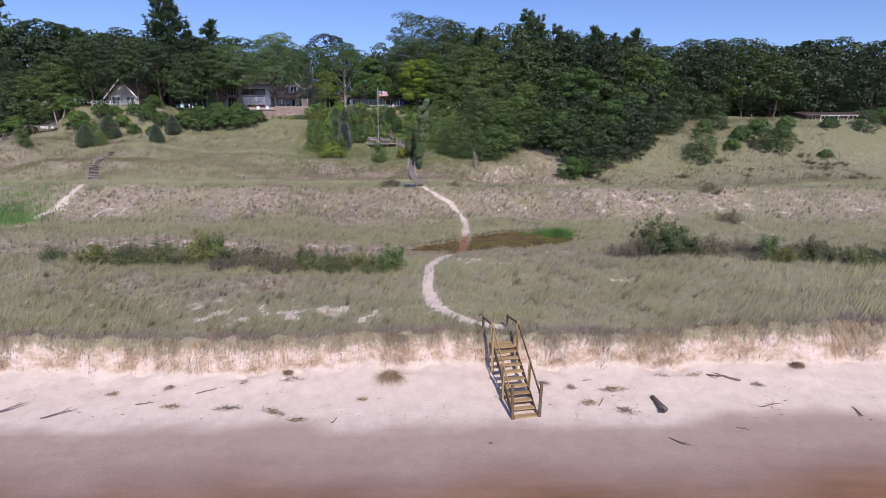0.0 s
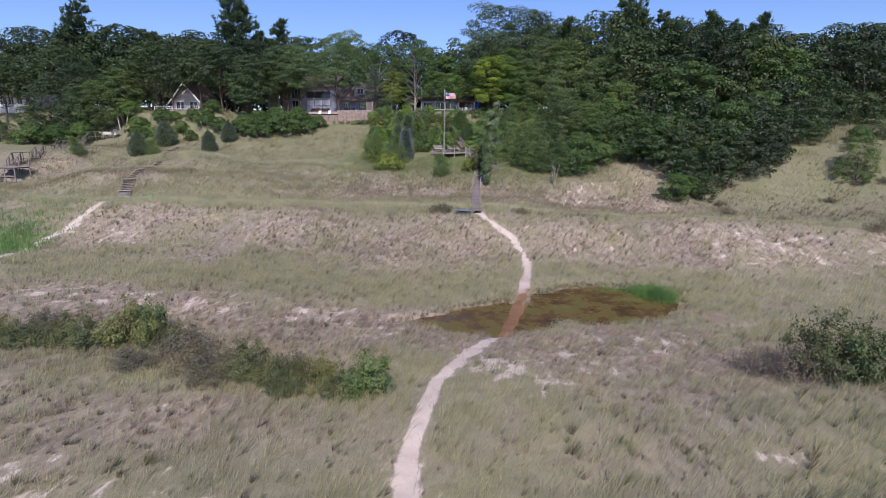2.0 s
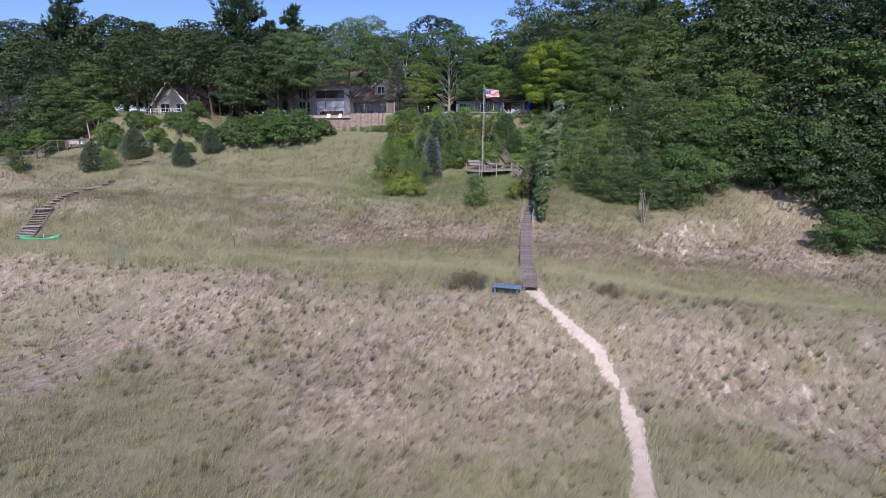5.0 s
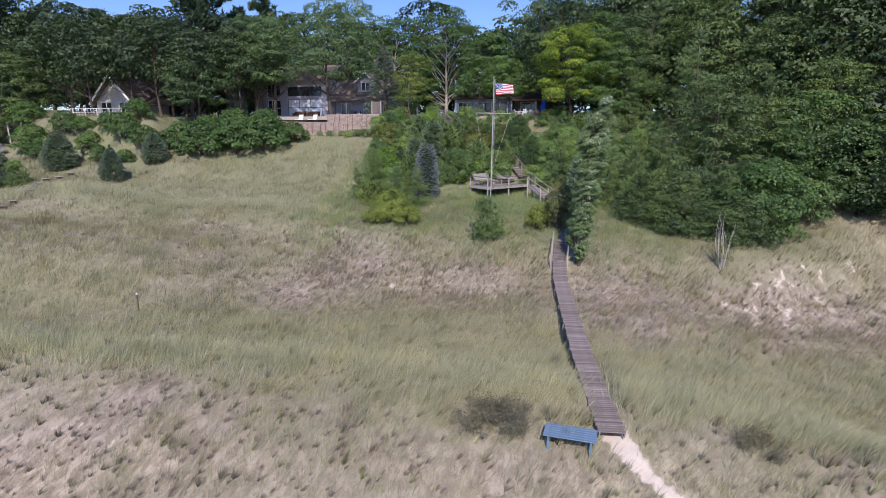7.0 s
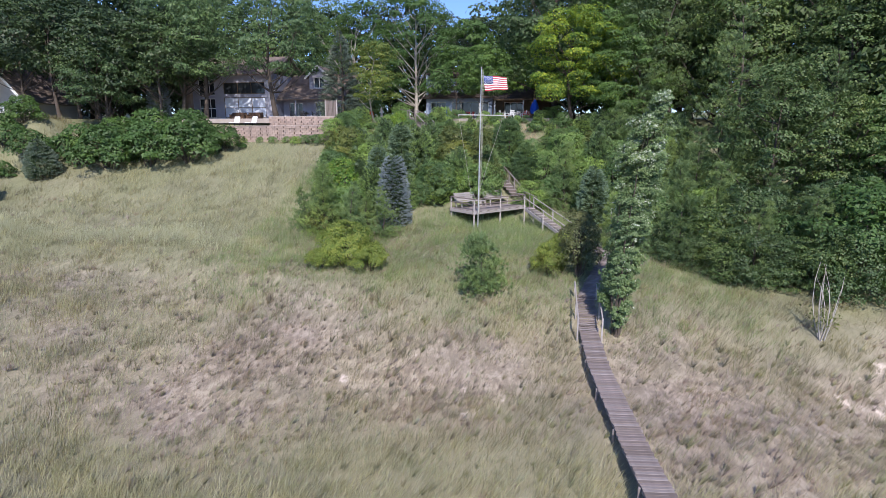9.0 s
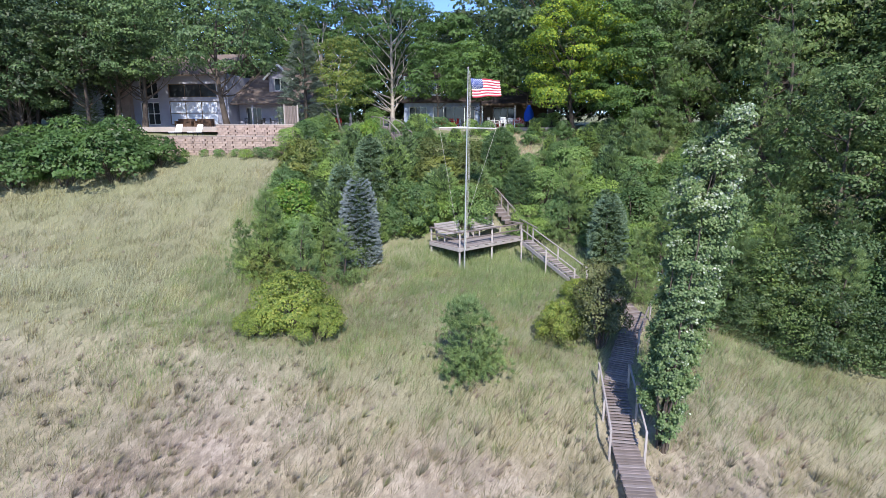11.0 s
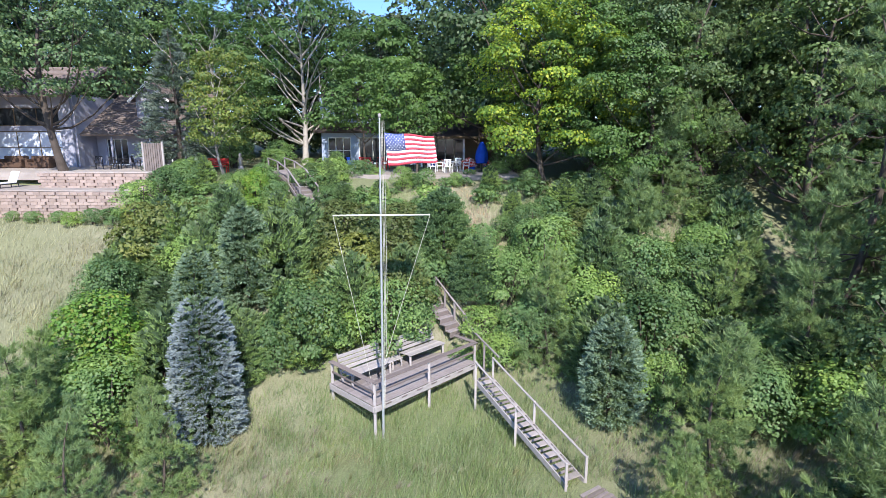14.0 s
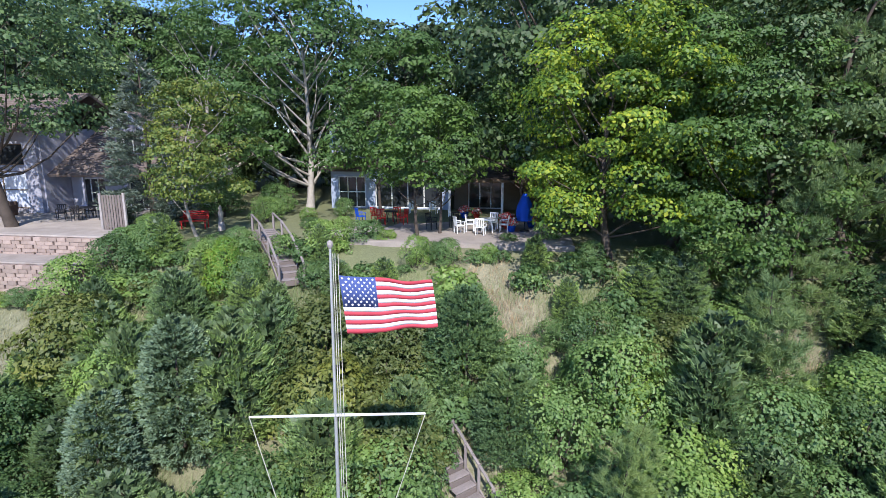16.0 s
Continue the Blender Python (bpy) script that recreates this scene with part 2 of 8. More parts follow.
BARK = plain("grey-brown bark", (0.1, 0.08, 0.065), 0.9, vary=0.5, scale=5, bumpy=0.6)
PALE_BARK = plain("pale bark", (0.36, 0.33, 0.29), 0.9, vary=0.35, scale=5, bumpy=0.5)
GREY_WOOD = wood("silver-grey weathered boards", (0.27, 0.235, 0.225))
WALK_WOOD = wood("dark weathered walkway boards", (0.235, 0.195, 0.185))
RAIL_WOOD = wood("brown-grey weathered rail boards", (0.2, 0.165, 0.15))
PALE_WOOD = wood("bleached boards", (0.4, 0.365, 0.345), 0.3)
STEP_WOOD = wood("worn step boards", (0.37, 0.325, 0.3), 0.25)
TAN_WOOD = wood("tan treated timber", (0.42, 0.29, 0.14))
DARK_WOOD = wood("dark brown timber", (0.16, 0.115, 0.075))
DRIFT = wood("driftwood", (0.2, 0.15, 0.13))
WHITE = plain("white paint", (0.78, 0.78, 0.76), 0.5, vary=0.08)
STEEL = plain("galvanised pole", (0.62, 0.64, 0.66), 0.4, 0.6, vary=0.12)
ROPE = plain("pale rope", (0.6, 0.58, 0.5), 0.9)
FLAG_RED = plain("flag red cloth", (0.5, 0.06, 0.085), 0.8, vary=0.15)
FLAG_WHITE = plain("flag white cloth", (0.8, 0.8, 0.8), 0.8, vary=0.06)
FLAG_BLUE = plain("flag blue cloth", (0.06, 0.09, 0.25), 0.8, vary=0.2)
STONE = plain("pinkish concrete block", (0.37, 0.285, 0.24), 0.95, vary=0.25, scale=9, bumpy=0.5, random_tone=0.25)
PAVER = plain("pale paving stone", (0.4, 0.35, 0.31), 0.95, vary=0.25, scale=5, bumpy=0.3, random_tone=0.2)
SIDING = plain("grey-lilac siding", (0.36, 0.36, 0.42), 0.75, vary=0.12)
BLUE_SIDING = plain("pale blue siding", (0.34, 0.4, 0.52), 0.75, vary=0.12)
TAN_SIDING = plain("light grey-tan siding", (0.5, 0.46, 0.42), 0.75, vary=0.12)
SHINGLE = plain("brown-grey roof shingles", (0.2, 0.16, 0.14), 0.95, vary=0.3, scale=12, bumpy=0.5, random_tone=0.3)
DARK_ROOF = plain("dark roof shingles", (0.07, 0.055, 0.05), 0.95, vary=0.3, scale=12, bumpy=0.5)
PALE_PANE = plain("pale blue-white window pane", (0.62, 0.66, 0.75), 0.7, vary=0.06)
RED_PAINT = plain("red paint", (0.45, 0.03, 0.025), 0.5, vary=0.2)
BLUE_CANVAS = plain("bright blue canvas", (0.012, 0.08, 0.5), 0.75, vary=0.2)
BLUE_PAINT = plain("faded blue paint", (0.14, 0.22, 0.32), 0.75, vary=0.35)
GREEN_PLASTIC = plain("green kayak plastic", (0.03, 0.5, 0.2), 0.35, vary=0.12)
WHITE_PLASTIC = plain("white plastic", (0.75, 0.76, 0.76), 0.4, vary=0.05)
DARK_METAL = plain("dark metal furniture", (0.04, 0.04, 0.045), 0.5, 0.4, vary=0.2)
BROWN_WICKER = plain("brown wicker", (0.1, 0.06, 0.04), 0.8, vary=0.3, scale=20)
FLOWER = foliage("red and white flowers", [(0.6, 0.02, 0.03), (0.6, 0.03, 0.02), (0.75, 0.7, 0.7), (0.08, 0.2, 0.04)], 0.2, tree_vary=0.0)


def glass_material():
    m, t, b = material("window glass", 0.06)
    b.inputs["Base Color"].default_value = (0.03, 0.035, 0.04, 1)
    b.inputs["Specular IOR Level"].default_value = 0.6
    relief(t, b, grainy(t, place(t, True), 1.2, 2), 0.04, 0.02)
    return m


GLASS = glass_material()


# ---- mesh helpers ----
def part(name, bm, mat, parent=None, label=""):
    me = bpy.data.meshes.new(name)
    bm.to_mesh(me)
    bm.free()
    if mat:
        me.materials.append(mat)
    ob = new(name, me)
    ob.parent = parent
    if label:
        tagged(ob, label)
    return ob


def thing(name, m, label, category, group="", kind=""):
    ob = new(name)
    ob.empty_display_size = 0.3
    ob.matrix_basis = m
    return tagged(ob, label, category, group, kind)


def raw(name, verts, faces, mat, parent=None, label="", smooth=False):
    """A mesh object from arrays: verts (n, 3), faces (m, k), all of k corners."""
    verts, faces = np.asarray(verts, np.float32), np.asarray(faces, np.int32)
    me = bpy.data.meshes.new(name)
    k = faces.shape[1]
    me.vertices.add(len(verts))
    me.vertices.foreach_set("co", verts.ravel())
    me.loops.add(faces.size)
    me.loops.foreach_set("vertex_index", faces.ravel())
    me.polygons.add(len(faces))
    me.polygons.foreach_set("loop_start", np.arange(0, faces.size, k, dtype=np.int32))
    if smooth:
        me.polygons.foreach_set("use_smooth", np.ones(len(faces), bool))
    me.update(calc_edges=True)
    if mat:
        me.materials.append(mat)
    ob = new(name, me)
    ob.parent = parent
    if label:
        tagged(ob, label)
    return ob


def add_box(bm, size, m=None, bevel=0.0):
    """A box of that size about the pose m, with its edges cut by bevel."""
    made = bmesh.ops.create_cube(bm, size=1)["verts"]
    bmesh.ops.scale(bm, vec=size, verts=made)
    if bevel:
        edges = list({e for v in made for e in v.link_edges})
        made = bmesh.ops.bevel(bm, geom=edges, offset=bevel, segments=1, affect="EDGES")["verts"]
    if m is not None:
        bmesh.ops.transform(bm, matrix=m, verts=made)
    return made


def box(name, size, m, mat, parent=None, bevel=0.01, label=""):
    """A box-shaped board or block; its own x axis is its length."""
    bm = bmesh.new()
    add_box(bm, size, None, min(bevel, 0.3 * min(size)))
    ob = part(name, bm, mat, parent, label)
    ob.matrix_basis = m
    return ob


def along(a, b, up=(0, 0, 1)):
    """The pose of a beam from a to b: x runs along it. And its length."""
    a, b = Vector(a), Vector(b)
    x = (b - a).normalized()
    y = Vector(up).cross(x)
    y = y.normalized() if y.length > 1e-4 else Vector((0, 1, 0))
    z = x.cross(y)
    m = Matrix((x, y, z)).transposed().to_4x4()
    m.translation = (a + b) / 2
    return m, (b - a).length


def beam(name, a, b, wide, high, mat, parent=None, bevel=0.01, label=""):
    m, length = along(a, b)
    return box(name, (length, wide, high), m, mat, parent, bevel, label)


def tube_arrays(points, radii, sides=6):
    """Vertices and quads of a tapering tube along points."""
    points = np.asarray(points, float)
    n = len(points)
    way = np.gradient(points, axis=0)
    way[np.linalg.norm(way, axis=1) < 1e-6] = [0, 0, 1]
    way /= np.linalg.norm(way, axis=1)[:, None] + 1e-9
    side = np.cross(way, [0.31, 0.17, 0.93])
    bad = np.linalg.norm(side, axis=1) < 0.15
    side[bad] = np.cross(way[bad], [1, 0, 0])
    side /= np.linalg.norm(side, axis=1)[:, None]
    other = np.cross(way, side)
    a = np.arange(sides) * 2 * np.pi / sides
    ring = side[:, None] * np.cos(a)[None, :, None] + other[:, None] * np.sin(a)[None, :, None]
    v = (points[:, None] + ring * np.asarray(radii)[:, None, None]).reshape(-1, 3)
    i = np.arange(n - 1)[:, None] * sides
    j = np.arange(sides)[None]
    k = (j + 1) % sides
    f = np.stack([i + j, i + k, i + sides + k, i + sides + j], -1).reshape(-1, 4)
    return v, f


def join_arrays(pieces):
    vs, fs, base = [], [], 0
    for v, f in pieces:
        vs.append(v)
        fs.append(f + base)
        base += len(v)
    return np.concatenate(vs), np.concatenate(fs)


def tube(name, points, radii, mat, parent=None, sides=8, label=""):
    v, f = tube_arrays(points, radii, sides)
    return raw(name, v, f, mat, parent, label, smooth=True)


def leaf_arrays(points, outward, length, width, rng, droop=0.0, loose=0.42, upward=0.3, kite=False):
    """One leaf at each point, turned roughly outward: three-cornered, or a pointed kite for plants seen close by."""
    n = len(points)
    normal = outward + rng.normal(0, loose, (n, 3)) + [0, 0, upward]
    normal /= np.linalg.norm(normal, axis=1)[:, None] + 1e-9
    axis = np.cross(normal, rng.normal(0, 1, (n, 3)))
    axis /= np.linalg.norm(axis, axis=1)[:, None] + 1e-9
    axis[:, 2] -= droop
    side = np.cross(normal, axis)
    s = rng.uniform(0.6, 1.4, (n, 1))
    l, w = axis * length * s, side * width * s
    if kite:
        v = np.stack([points - l * 0.5, points + w * 0.5 - l * 0.08, points + l * 0.55, points - w * 0.5 - l * 0.08], 1).reshape(-1, 3)
        return v, np.arange(4 * n).reshape(-1, 4)
    v = np.stack([points - l * 0.45 + w * 0.5, points + l * 0.55, points - l * 0.45 - w * 0.5], 1).reshape(-1, 3)
    return v, np.arange(3 * n).reshape(-1, 3)


def needle_arrays(points, way, length, width, rng, spread=0.5):
    """Thin pointed blades along way, as needles on a twig are."""
    n = len(points)
    axis = way + rng.normal(0, spread, (n, 3))
    axis /= np.linalg.norm(axis, axis=1)[:, None] + 1e-9
    side = np.cross(axis, rng.normal(0, 1, (n, 3)))
    side /= np.linalg.norm(side, axis=1)[:, None] + 1e-9
    s = rng.uniform(0.7, 1.3, (n, 1))
    v = np.stack([points - side * width * 0.5 * s, points + side * width * 0.5 * s, points + axis * length * s], 1).reshape(-1, 3)
    return v, np.arange(3 * n).reshape(-1, 3)


# ---- paths, pond and cover ----
PATH_MAIN = [(2.9, 26.6), (1.6, 27.0), (0.4, 28.3), (-0.6, 30.0), (-0.9, 32.9), (-1.0, 35.5), (-0.9, 38), (-0.3, 40.6), (0.4, 43.6), (1.1, 46.5),
             (1.7, 50), (2.2, 54.5), (2.4, 58.5), (2.6, 62.5), (2.5, 65), (2.2, 67.2), (0.9, 70.0), (-1.2, 72.4), (-2.4, 73.8), (-3.0, 75)]
PATH_LEFT = [(-45.0, 56.0), (-46.4, 60.1), (-49.0, 65.5), (-48.4, 68.1), (-48.5, 71.2), (-49.0, 74.2)]
BOARDWALK = [(-3.05, 74.5), (-3.95, 81), (-4.7, 88), (-5.35, 94), (-5.55, 97.2), (-5.55, 100.2), (-4.7, 103.0), (-3.7, 105.6), (-4.6, 108.0), (-5.7, 109.4)]
PATH_RIGHT = [(34.0, 71.5), (34.3, 68.5), (34.6, 65.3), (34.2, 59.5), (36, 56)]


def off_path(x, y, path):
    """The distance from a path's middle line."""
    best = np.full(np.broadcast(x, y).shape, 1e9)
    for (ax, ay), (bx, by) in zip(path, path[1:]):
        dx, dy = bx - ax, by - ay
        s = np.clip(((x - ax) * dx + (y - ay) * dy) / (dx * dx + dy * dy), 0, 1)
        best = np.minimum(best, np.hypot(x - ax - s * dx, y - ay - s * dy))
    return best


def bare(x, y):
    """How bare of plants the sand is, 0 to 1."""
    x, y = np.asarray(x, float), np.asarray(y, float)
    wob = 0.16 * ripple(x, y, 1.3, 4)
    beach = 1 - soft_step(-0.1, 0.5, y - cliff_line(x))
    trail = 1 - soft_step(0.2, 0.46, off_path(x, y, PATH_MAIN) + wob)
    trail = np.maximum(trail, 0.9 * (1 - soft_step(0.3, 0.65, off_path(x, y, PATH_LEFT) + wob)))
    trail = np.maximum(trail, 0.5 * (1 - soft_step(0.1, 0.5, off_path(x, y, PATH_RIGHT) + wob)))
    n = 0.3 * ripple(x, y, 2.4, 7) + 0.6 * ripple(x, y * 0.6, 0.8, 8) + 0.75 * ripple(x, y * 0.5, 0.36, 9)
    open_sand = 0.6 * bump(x, -10.5, 11) * bump(y + 1.2 * ripple(x, y, 3, 47), 29.4, 3.6) + 0.45 * bump(x, -8, 9) * bump(y, 27.8, 1.2) + 0.6 * bump(y, 69.3, 4.4) * (0.85 + 0.4 * ripple(x, y, 9, 46)) * (0.8 + 0.2 * soft_step(-26, -12, x)) * (0.78 + 0.22 * bump(x, -4, 14)) \
        + 0.56 * soft_step(1, 8, x) * (1 - 0.8 * soft_step(23, 30, x)) * bump(y, 96.3 + 5 * soft_step(7, 20, x), 2.4) + 0.42 * bump(x, -13, 10) * bump(y, 90, 4.0) + 0.46 * soft_step(1, 7, x) * (1 - soft_step(22, 28, x)) * bump(y, 92.5, 5) \
        + 0.74 * bump(y, 47.4, 3.0) * soft_step(-1, -6, x) + 0.7 * bump(x, -40.5, 4) * bump(y, 66.5, 2.2) + 0.2 * soft_step(3, 14, x) * bump(y, 67, 5) \
        + 0.74 * bump(x, 11, 7) * bump(y, 47.5 + 0.3 * (x - 10), 2.4) + 0.75 * bump(x, 2.5, 4.5) * bump(y, 39.8, 2.0) + 1.1 * bump(x, 11.4, 1.2) * bump(y, 34.1, 0.8) + 0.85 * bump(x, 14.5, 2.5) * bump(y, 52, 1.4) + 0.9 * bump(x, 14.5, 2.2) * bump(y, 54.0 - 0.8 * (x - 14), 1.1) + 0.5 * bump(x, 4, 12) * bump(y, 42.5, 4)
    patches = 0.6 * soft_step(0.52, 1.0, open_sand * 0.85 + 0.56 * n)
    patches = patches * soft_step(26, 27, y) * (1 - soft_step(104, 110, y))
    return np.clip(np.maximum.reduce([beach, trail, patches]), 0, 1)


def lush(x, y):
    """Where the grass is fresh green: round the deck and in the marsh."""
    near_deck = 1.05 * bump(x, -10.5, 8.5) * bump(y, 110.5, 7.5)
    marsh = soft_step(-44, -50, x + 0.2 * (y - 60)) * bump(y, 62, 8)
    upper = 0.7 * soft_step(118, 126, y) * (1 - bump(x, -10.2, 1.8) * bump(y, 124, 3.5)) * (1 - bump(x, 0.7, 2.2) * bump(y, 122.2, 2))
    # greener hill ground, which also darkens its colour under the strong sun
    hill = 0.5 * soft_step(95, 103, y) * (1 - soft_step(8, 20, x))
    front = np.maximum(0.1 * bump(y, 30, 4.5), 0.58 * soft_step(18, 28, x) * soft_step(80, 90, y), 0.3 * soft_step(-40, -50, x) * soft_step(82, 90, y))
    return np.clip(np.maximum.reduce([near_deck, marsh, upper, hill, front]), 0, 1)


def flat_dune(x, y):
    """The level ground behind the first crest, under even pale grass."""
    return soft_step(75.2, 77.2, y + 0.8 * ripple(x, 0, 8, 45)) * (1 - soft_step(83.5, 89, y + 1.5 * ripple(x, y, 7, 44)))


def purple(x, y):
    """Share of dry russet bunch-grass among the marram."""
    green = bump(y, 55.5 + 5.6 * soft_step(-7, 3, x), 3.8)
    dry = 0.2 + 0.56 * bump(y + 2.4 * ripple(x, y, 5, 43), 67.5, 7.5) * (0.85 + 0.35 * ripple(x, y, 7, 48)) + 0.8 * bump(y, 45.5, 5.4) * (1 - 0.4 * bump(x, 14, 6)) + 0.35 * bump(x, -10, 12) * bump(y, 32.6, 2.6) + 0.42 * bump(y, 92.0, 5.5) * (0.45 + 0.55 * soft_step(-34, -22, x)) + 0.3 * soft_step(4, 12, x) * bump(y, 94, 5)
    banks = 1.3 * bump(x, -10.2, 2.4) * bump(y, 124, 4) + 0.7 * bump(x, 0.7, 2.5) * bump(y, 122.2, 2.2)
    return np.clip(dry + 0.36 * ripple(x, y, 6, 41) + 0.18 * ripple(x, y, 2.1, 42) - 0.55 * green - 0.6 * flat_dune(x, y) - 0.16 * bump(y, 29, 5) + 0.22 * bump(y, 101, 7) * (1 - soft_step(-17, -9, x)) + 0.42 * soft_step(22, 28, x) * bump(y, 97, 10) - 0.2 * soft_step(20, 28, x) * soft_step(76, 82, y) + banks, 0.03, 0.8)


def spaced(*runs):
    """Grid lines: (start, end, step), joined end to end."""
    return np.concatenate([np.arange(a, b, s) for a, b, s in runs])


gx = np.concatenate([-np.geomspace(1500, 130, 14), spaced((-120, -60, 2.0), (-60, -26, 0.8), (-26, 20, 0.3), (20, 44, 0.8), (44, 120, 2.0)), np.geomspace(130, 1500, 14)])
gy = np.concatenate([-np.geomspace(1500, 90, 10), spaced((-70, 8, 3.0), (8, 22, 0.5), (22, 30, 0.16), (30, 76, 0.3), (76, 104, 0.4), (104, 132, 0.6), (132, 200, 3)), np.geomspace(205, 1500, 16)])
GX, GY = np.meshgrid(gx, gy)
GZ = height(GX, GY)
inner = (np.abs(GX) < 100) & (GY > 5) & (GY < 135)
rough = 0.04 * ripple(GX, GY, 0.45, 11) + 0.05 * ripple(GX, GY, 1.1, 12)
GZ = GZ + np.where(inner, rough * np.where(GY < 24, 0.35, 1.0), 0)
# crumbling gullies in the cut bank
face = bump(GY - cliff_line(GX), 0.1, 0.55)
GZ = GZ + face * (0.15 * ripple(GX, GY, 0.35, 14) + 0.2 * ripple(GX, GY * 0.3, 0.7, 15)) + bump(GY - cliff_line(GX), -0.9, 0.7) * 0.12 * ripple(GX, GY * 0.4, 1.3, 16)
trodden = 1 - soft_step(0.2, 0.9, off_path(GX, GY, PATH_MAIN))
GZ = GZ - 0.08 * trodden * (1 - bump(GY, 54, 9))
ford = trodden * bump(GY, 53, 7)
GZ = np.where((ford > 0.02) & (GZ < 1.3), GZ + (1.14 - np.minimum(GZ, 1.14)) * np.clip(ford * 1.6, 0, 1), GZ)      # the path crosses the pond on a low sand bar
gverts = np.stack([GX, GY, GZ], -1).reshape(-1, 3)
rows_n, cols_n = GX.shape
gi = np.arange(rows_n - 1)[:, None] * cols_n + np.arange(cols_n - 1)[None]
gfaces = np.stack([gi, gi + 1, gi + cols_n + 1, gi + cols_n], -1).reshape(-1, 4)


def ground_material():
    m, t, b = material("dune sand and turf", 0.95)
    p = place(t)
    att = t.nodes.new("ShaderNodeAttribute")
    att.attribute_name = "cover"
    split = t.nodes.new("ShaderNodeSeparateColor")
    t.links.new(att.outputs["Color"], split.inputs[0])
    lush_f, damp_f = split.outputs[1], split.outputs[2]
    fine, mid, big = grainy(t, p, 14, 6, 0.7), grainy(t, p, 1.7, 5), grainy(t, p, 0.16, 4)
    crumb = grainy(t, p, 4.5, 5, 0.65, (1.2, 0.6, 1))
    shift = nd(t, "ShaderNodeMath")
    shift.operation = "MULTIPLY_ADD"
    t.links.new(crumb, shift.inputs[0])
    shift.inputs[1].default_value = 1.1
    t.links.new(split.outputs[0], shift.inputs[2])
    edge = nd(t, "ShaderNodeMapRange")
    edge.interpolation_type = "SMOOTHSTEP"
    t.links.new(shift.outputs[0], edge.inputs[0])
    edge.inputs[1].default_value, edge.inputs[2].default_value = 0.82, 1.22
    sand_f = edge.outputs[0]
    dry = blend(t, 0.4, ramp(t, mid, [(0.3, (0.6, 0.51, 0.435)), (0.7, (0.78, 0.685, 0.6))]), ramp(t, fine, [(0.3, (0.48, 0.385, 0.31)), (0.7, (0.68, 0.575, 0.48))]))
    streaks = grainy(t, p, 0.8, 5, 0.6, (0.25, 1.3, 1))
    wet = blend(t, 0.5, ramp(t, streaks, [(0.3, (0.155, 0.08, 0.057)), (0.7, (0.3, 0.175, 0.13))]), ramp(t, fine, [(0.3, (0.21, 0.13, 0.1)), (0.7, (0.3, 0.2, 0.16))]))
    wet = blend(t, ramp(t, damp_f, [(0.8, (0, 0, 0)), (1.0, (0.9,) * 3)]), wet, ramp(t, streaks, [(0.3, (0.2, 0.1, 0.045)), (0.7, (0.31, 0.175, 0.09))]))
    steep = nd(t, "ShaderNodeSeparateXYZ")
    t.links.new(t.nodes.new("ShaderNodeNewGeometry").outputs["Normal"], steep.inputs[0])
    roots = grainy(t, p, 0.9, 7, 0.68, (1.0, 1.0, 1.6))
    raw_bank = ramp(t, roots, [(0.36, (0.33, 0.235, 0.155)), (0.46, (0.51, 0.395, 0.295)), (0.53, (0.62, 0.5, 0.42)), (0.62, (0.69, 0.585, 0.52))])
    face_f = ramp(t, steep.outputs[2], [(0.45, (1, 1, 1)), (0.8, (0, 0, 0))])
    dry = blend(t, face_f, dry, raw_bank)
    sand = blend(t, damp_f, dry, wet)
    pale = blend(t, 0.5, ramp(t, mid, [(0.3, (0.165, 0.155, 0.095)), (0.7, (0.33, 0.31, 0.215))]), ramp(t, fine, [(0.3, (0.14, 0.135, 0.08)), (0.7, (0.43, 0.4, 0.28))]))
    dapple = grainy(t, p, 2.1, 6, 0.7, (1.35, 0.62, 1))
    russet = blend(t, 0.3, ramp(t, dapple, [(0.38, (0.19, 0.15, 0.125)), (0.5, (0.33, 0.27, 0.22)), (0.57, (0.53, 0.45, 0.375))]), ramp(t, fine, [(0.3, (0.15, 0.115, 0.1)), (0.7, (0.49, 0.416, 0.355))]))
    thatch = blend(t, att.outputs["Alpha"], pale, russet)
    thatch = blend(t, 0.6, thatch, ramp(t, big, [(0.35, (0.85, 0.82, 0.85)), (0.65, (1.12, 1.1, 0.95))]), "MULTIPLY")
    green = ramp(t, fine, [(0.3, (0.075, 0.1, 0.04)), (0.7, (0.2, 0.235, 0.1))])
    turf = blend(t, lush_f, thatch, green)
    t.links.new(blend(t, sand_f, turf, sand), b.inputs["Base Color"])
    both = nd(t, "ShaderNodeMath")
    both.operation = "ADD"
    t.links.new(fine, both.inputs[0])
    t.links.new(mid, both.inputs[1])
    relief(t, b, both.outputs[0], 0.5, 0.06)
    r = nd(t, "ShaderNodeMapRange")
    t.links.new(damp_f, r.inputs[0])
    r.inputs[3].default_value, r.inputs[4].default_value = 0.95, 0.55
    t.links.new(r.outputs[0], b.inputs["Roughness"])
    return m


GROUND = ground_material()
ground = raw("ground", gverts, gfaces, GROUND, smooth=True)
tagged(ground, "sandy dune ground with beach, cut bank and bluff", "ground", kind="structure")
tide = GY - 1.3 * soft_step(6, 14, GX) + 0.9 * ripple(GX, GY * 0.4, 7, 21) + 0.4 * ripple(GX, GY, 2.4, 22) + 0.12 * ripple(GX, GY, 0.7, 23)
damp = 0.6 * (1 - soft_step(20.3, 21.3, tide)) + 0.4 * (1 - soft_step(15.5, 19.8, tide))
wet_rim = np.clip(1.0 - (GZ - 1.12) / 0.42, 0, 1) * (pond_reach(GX, GY) > -1.2)
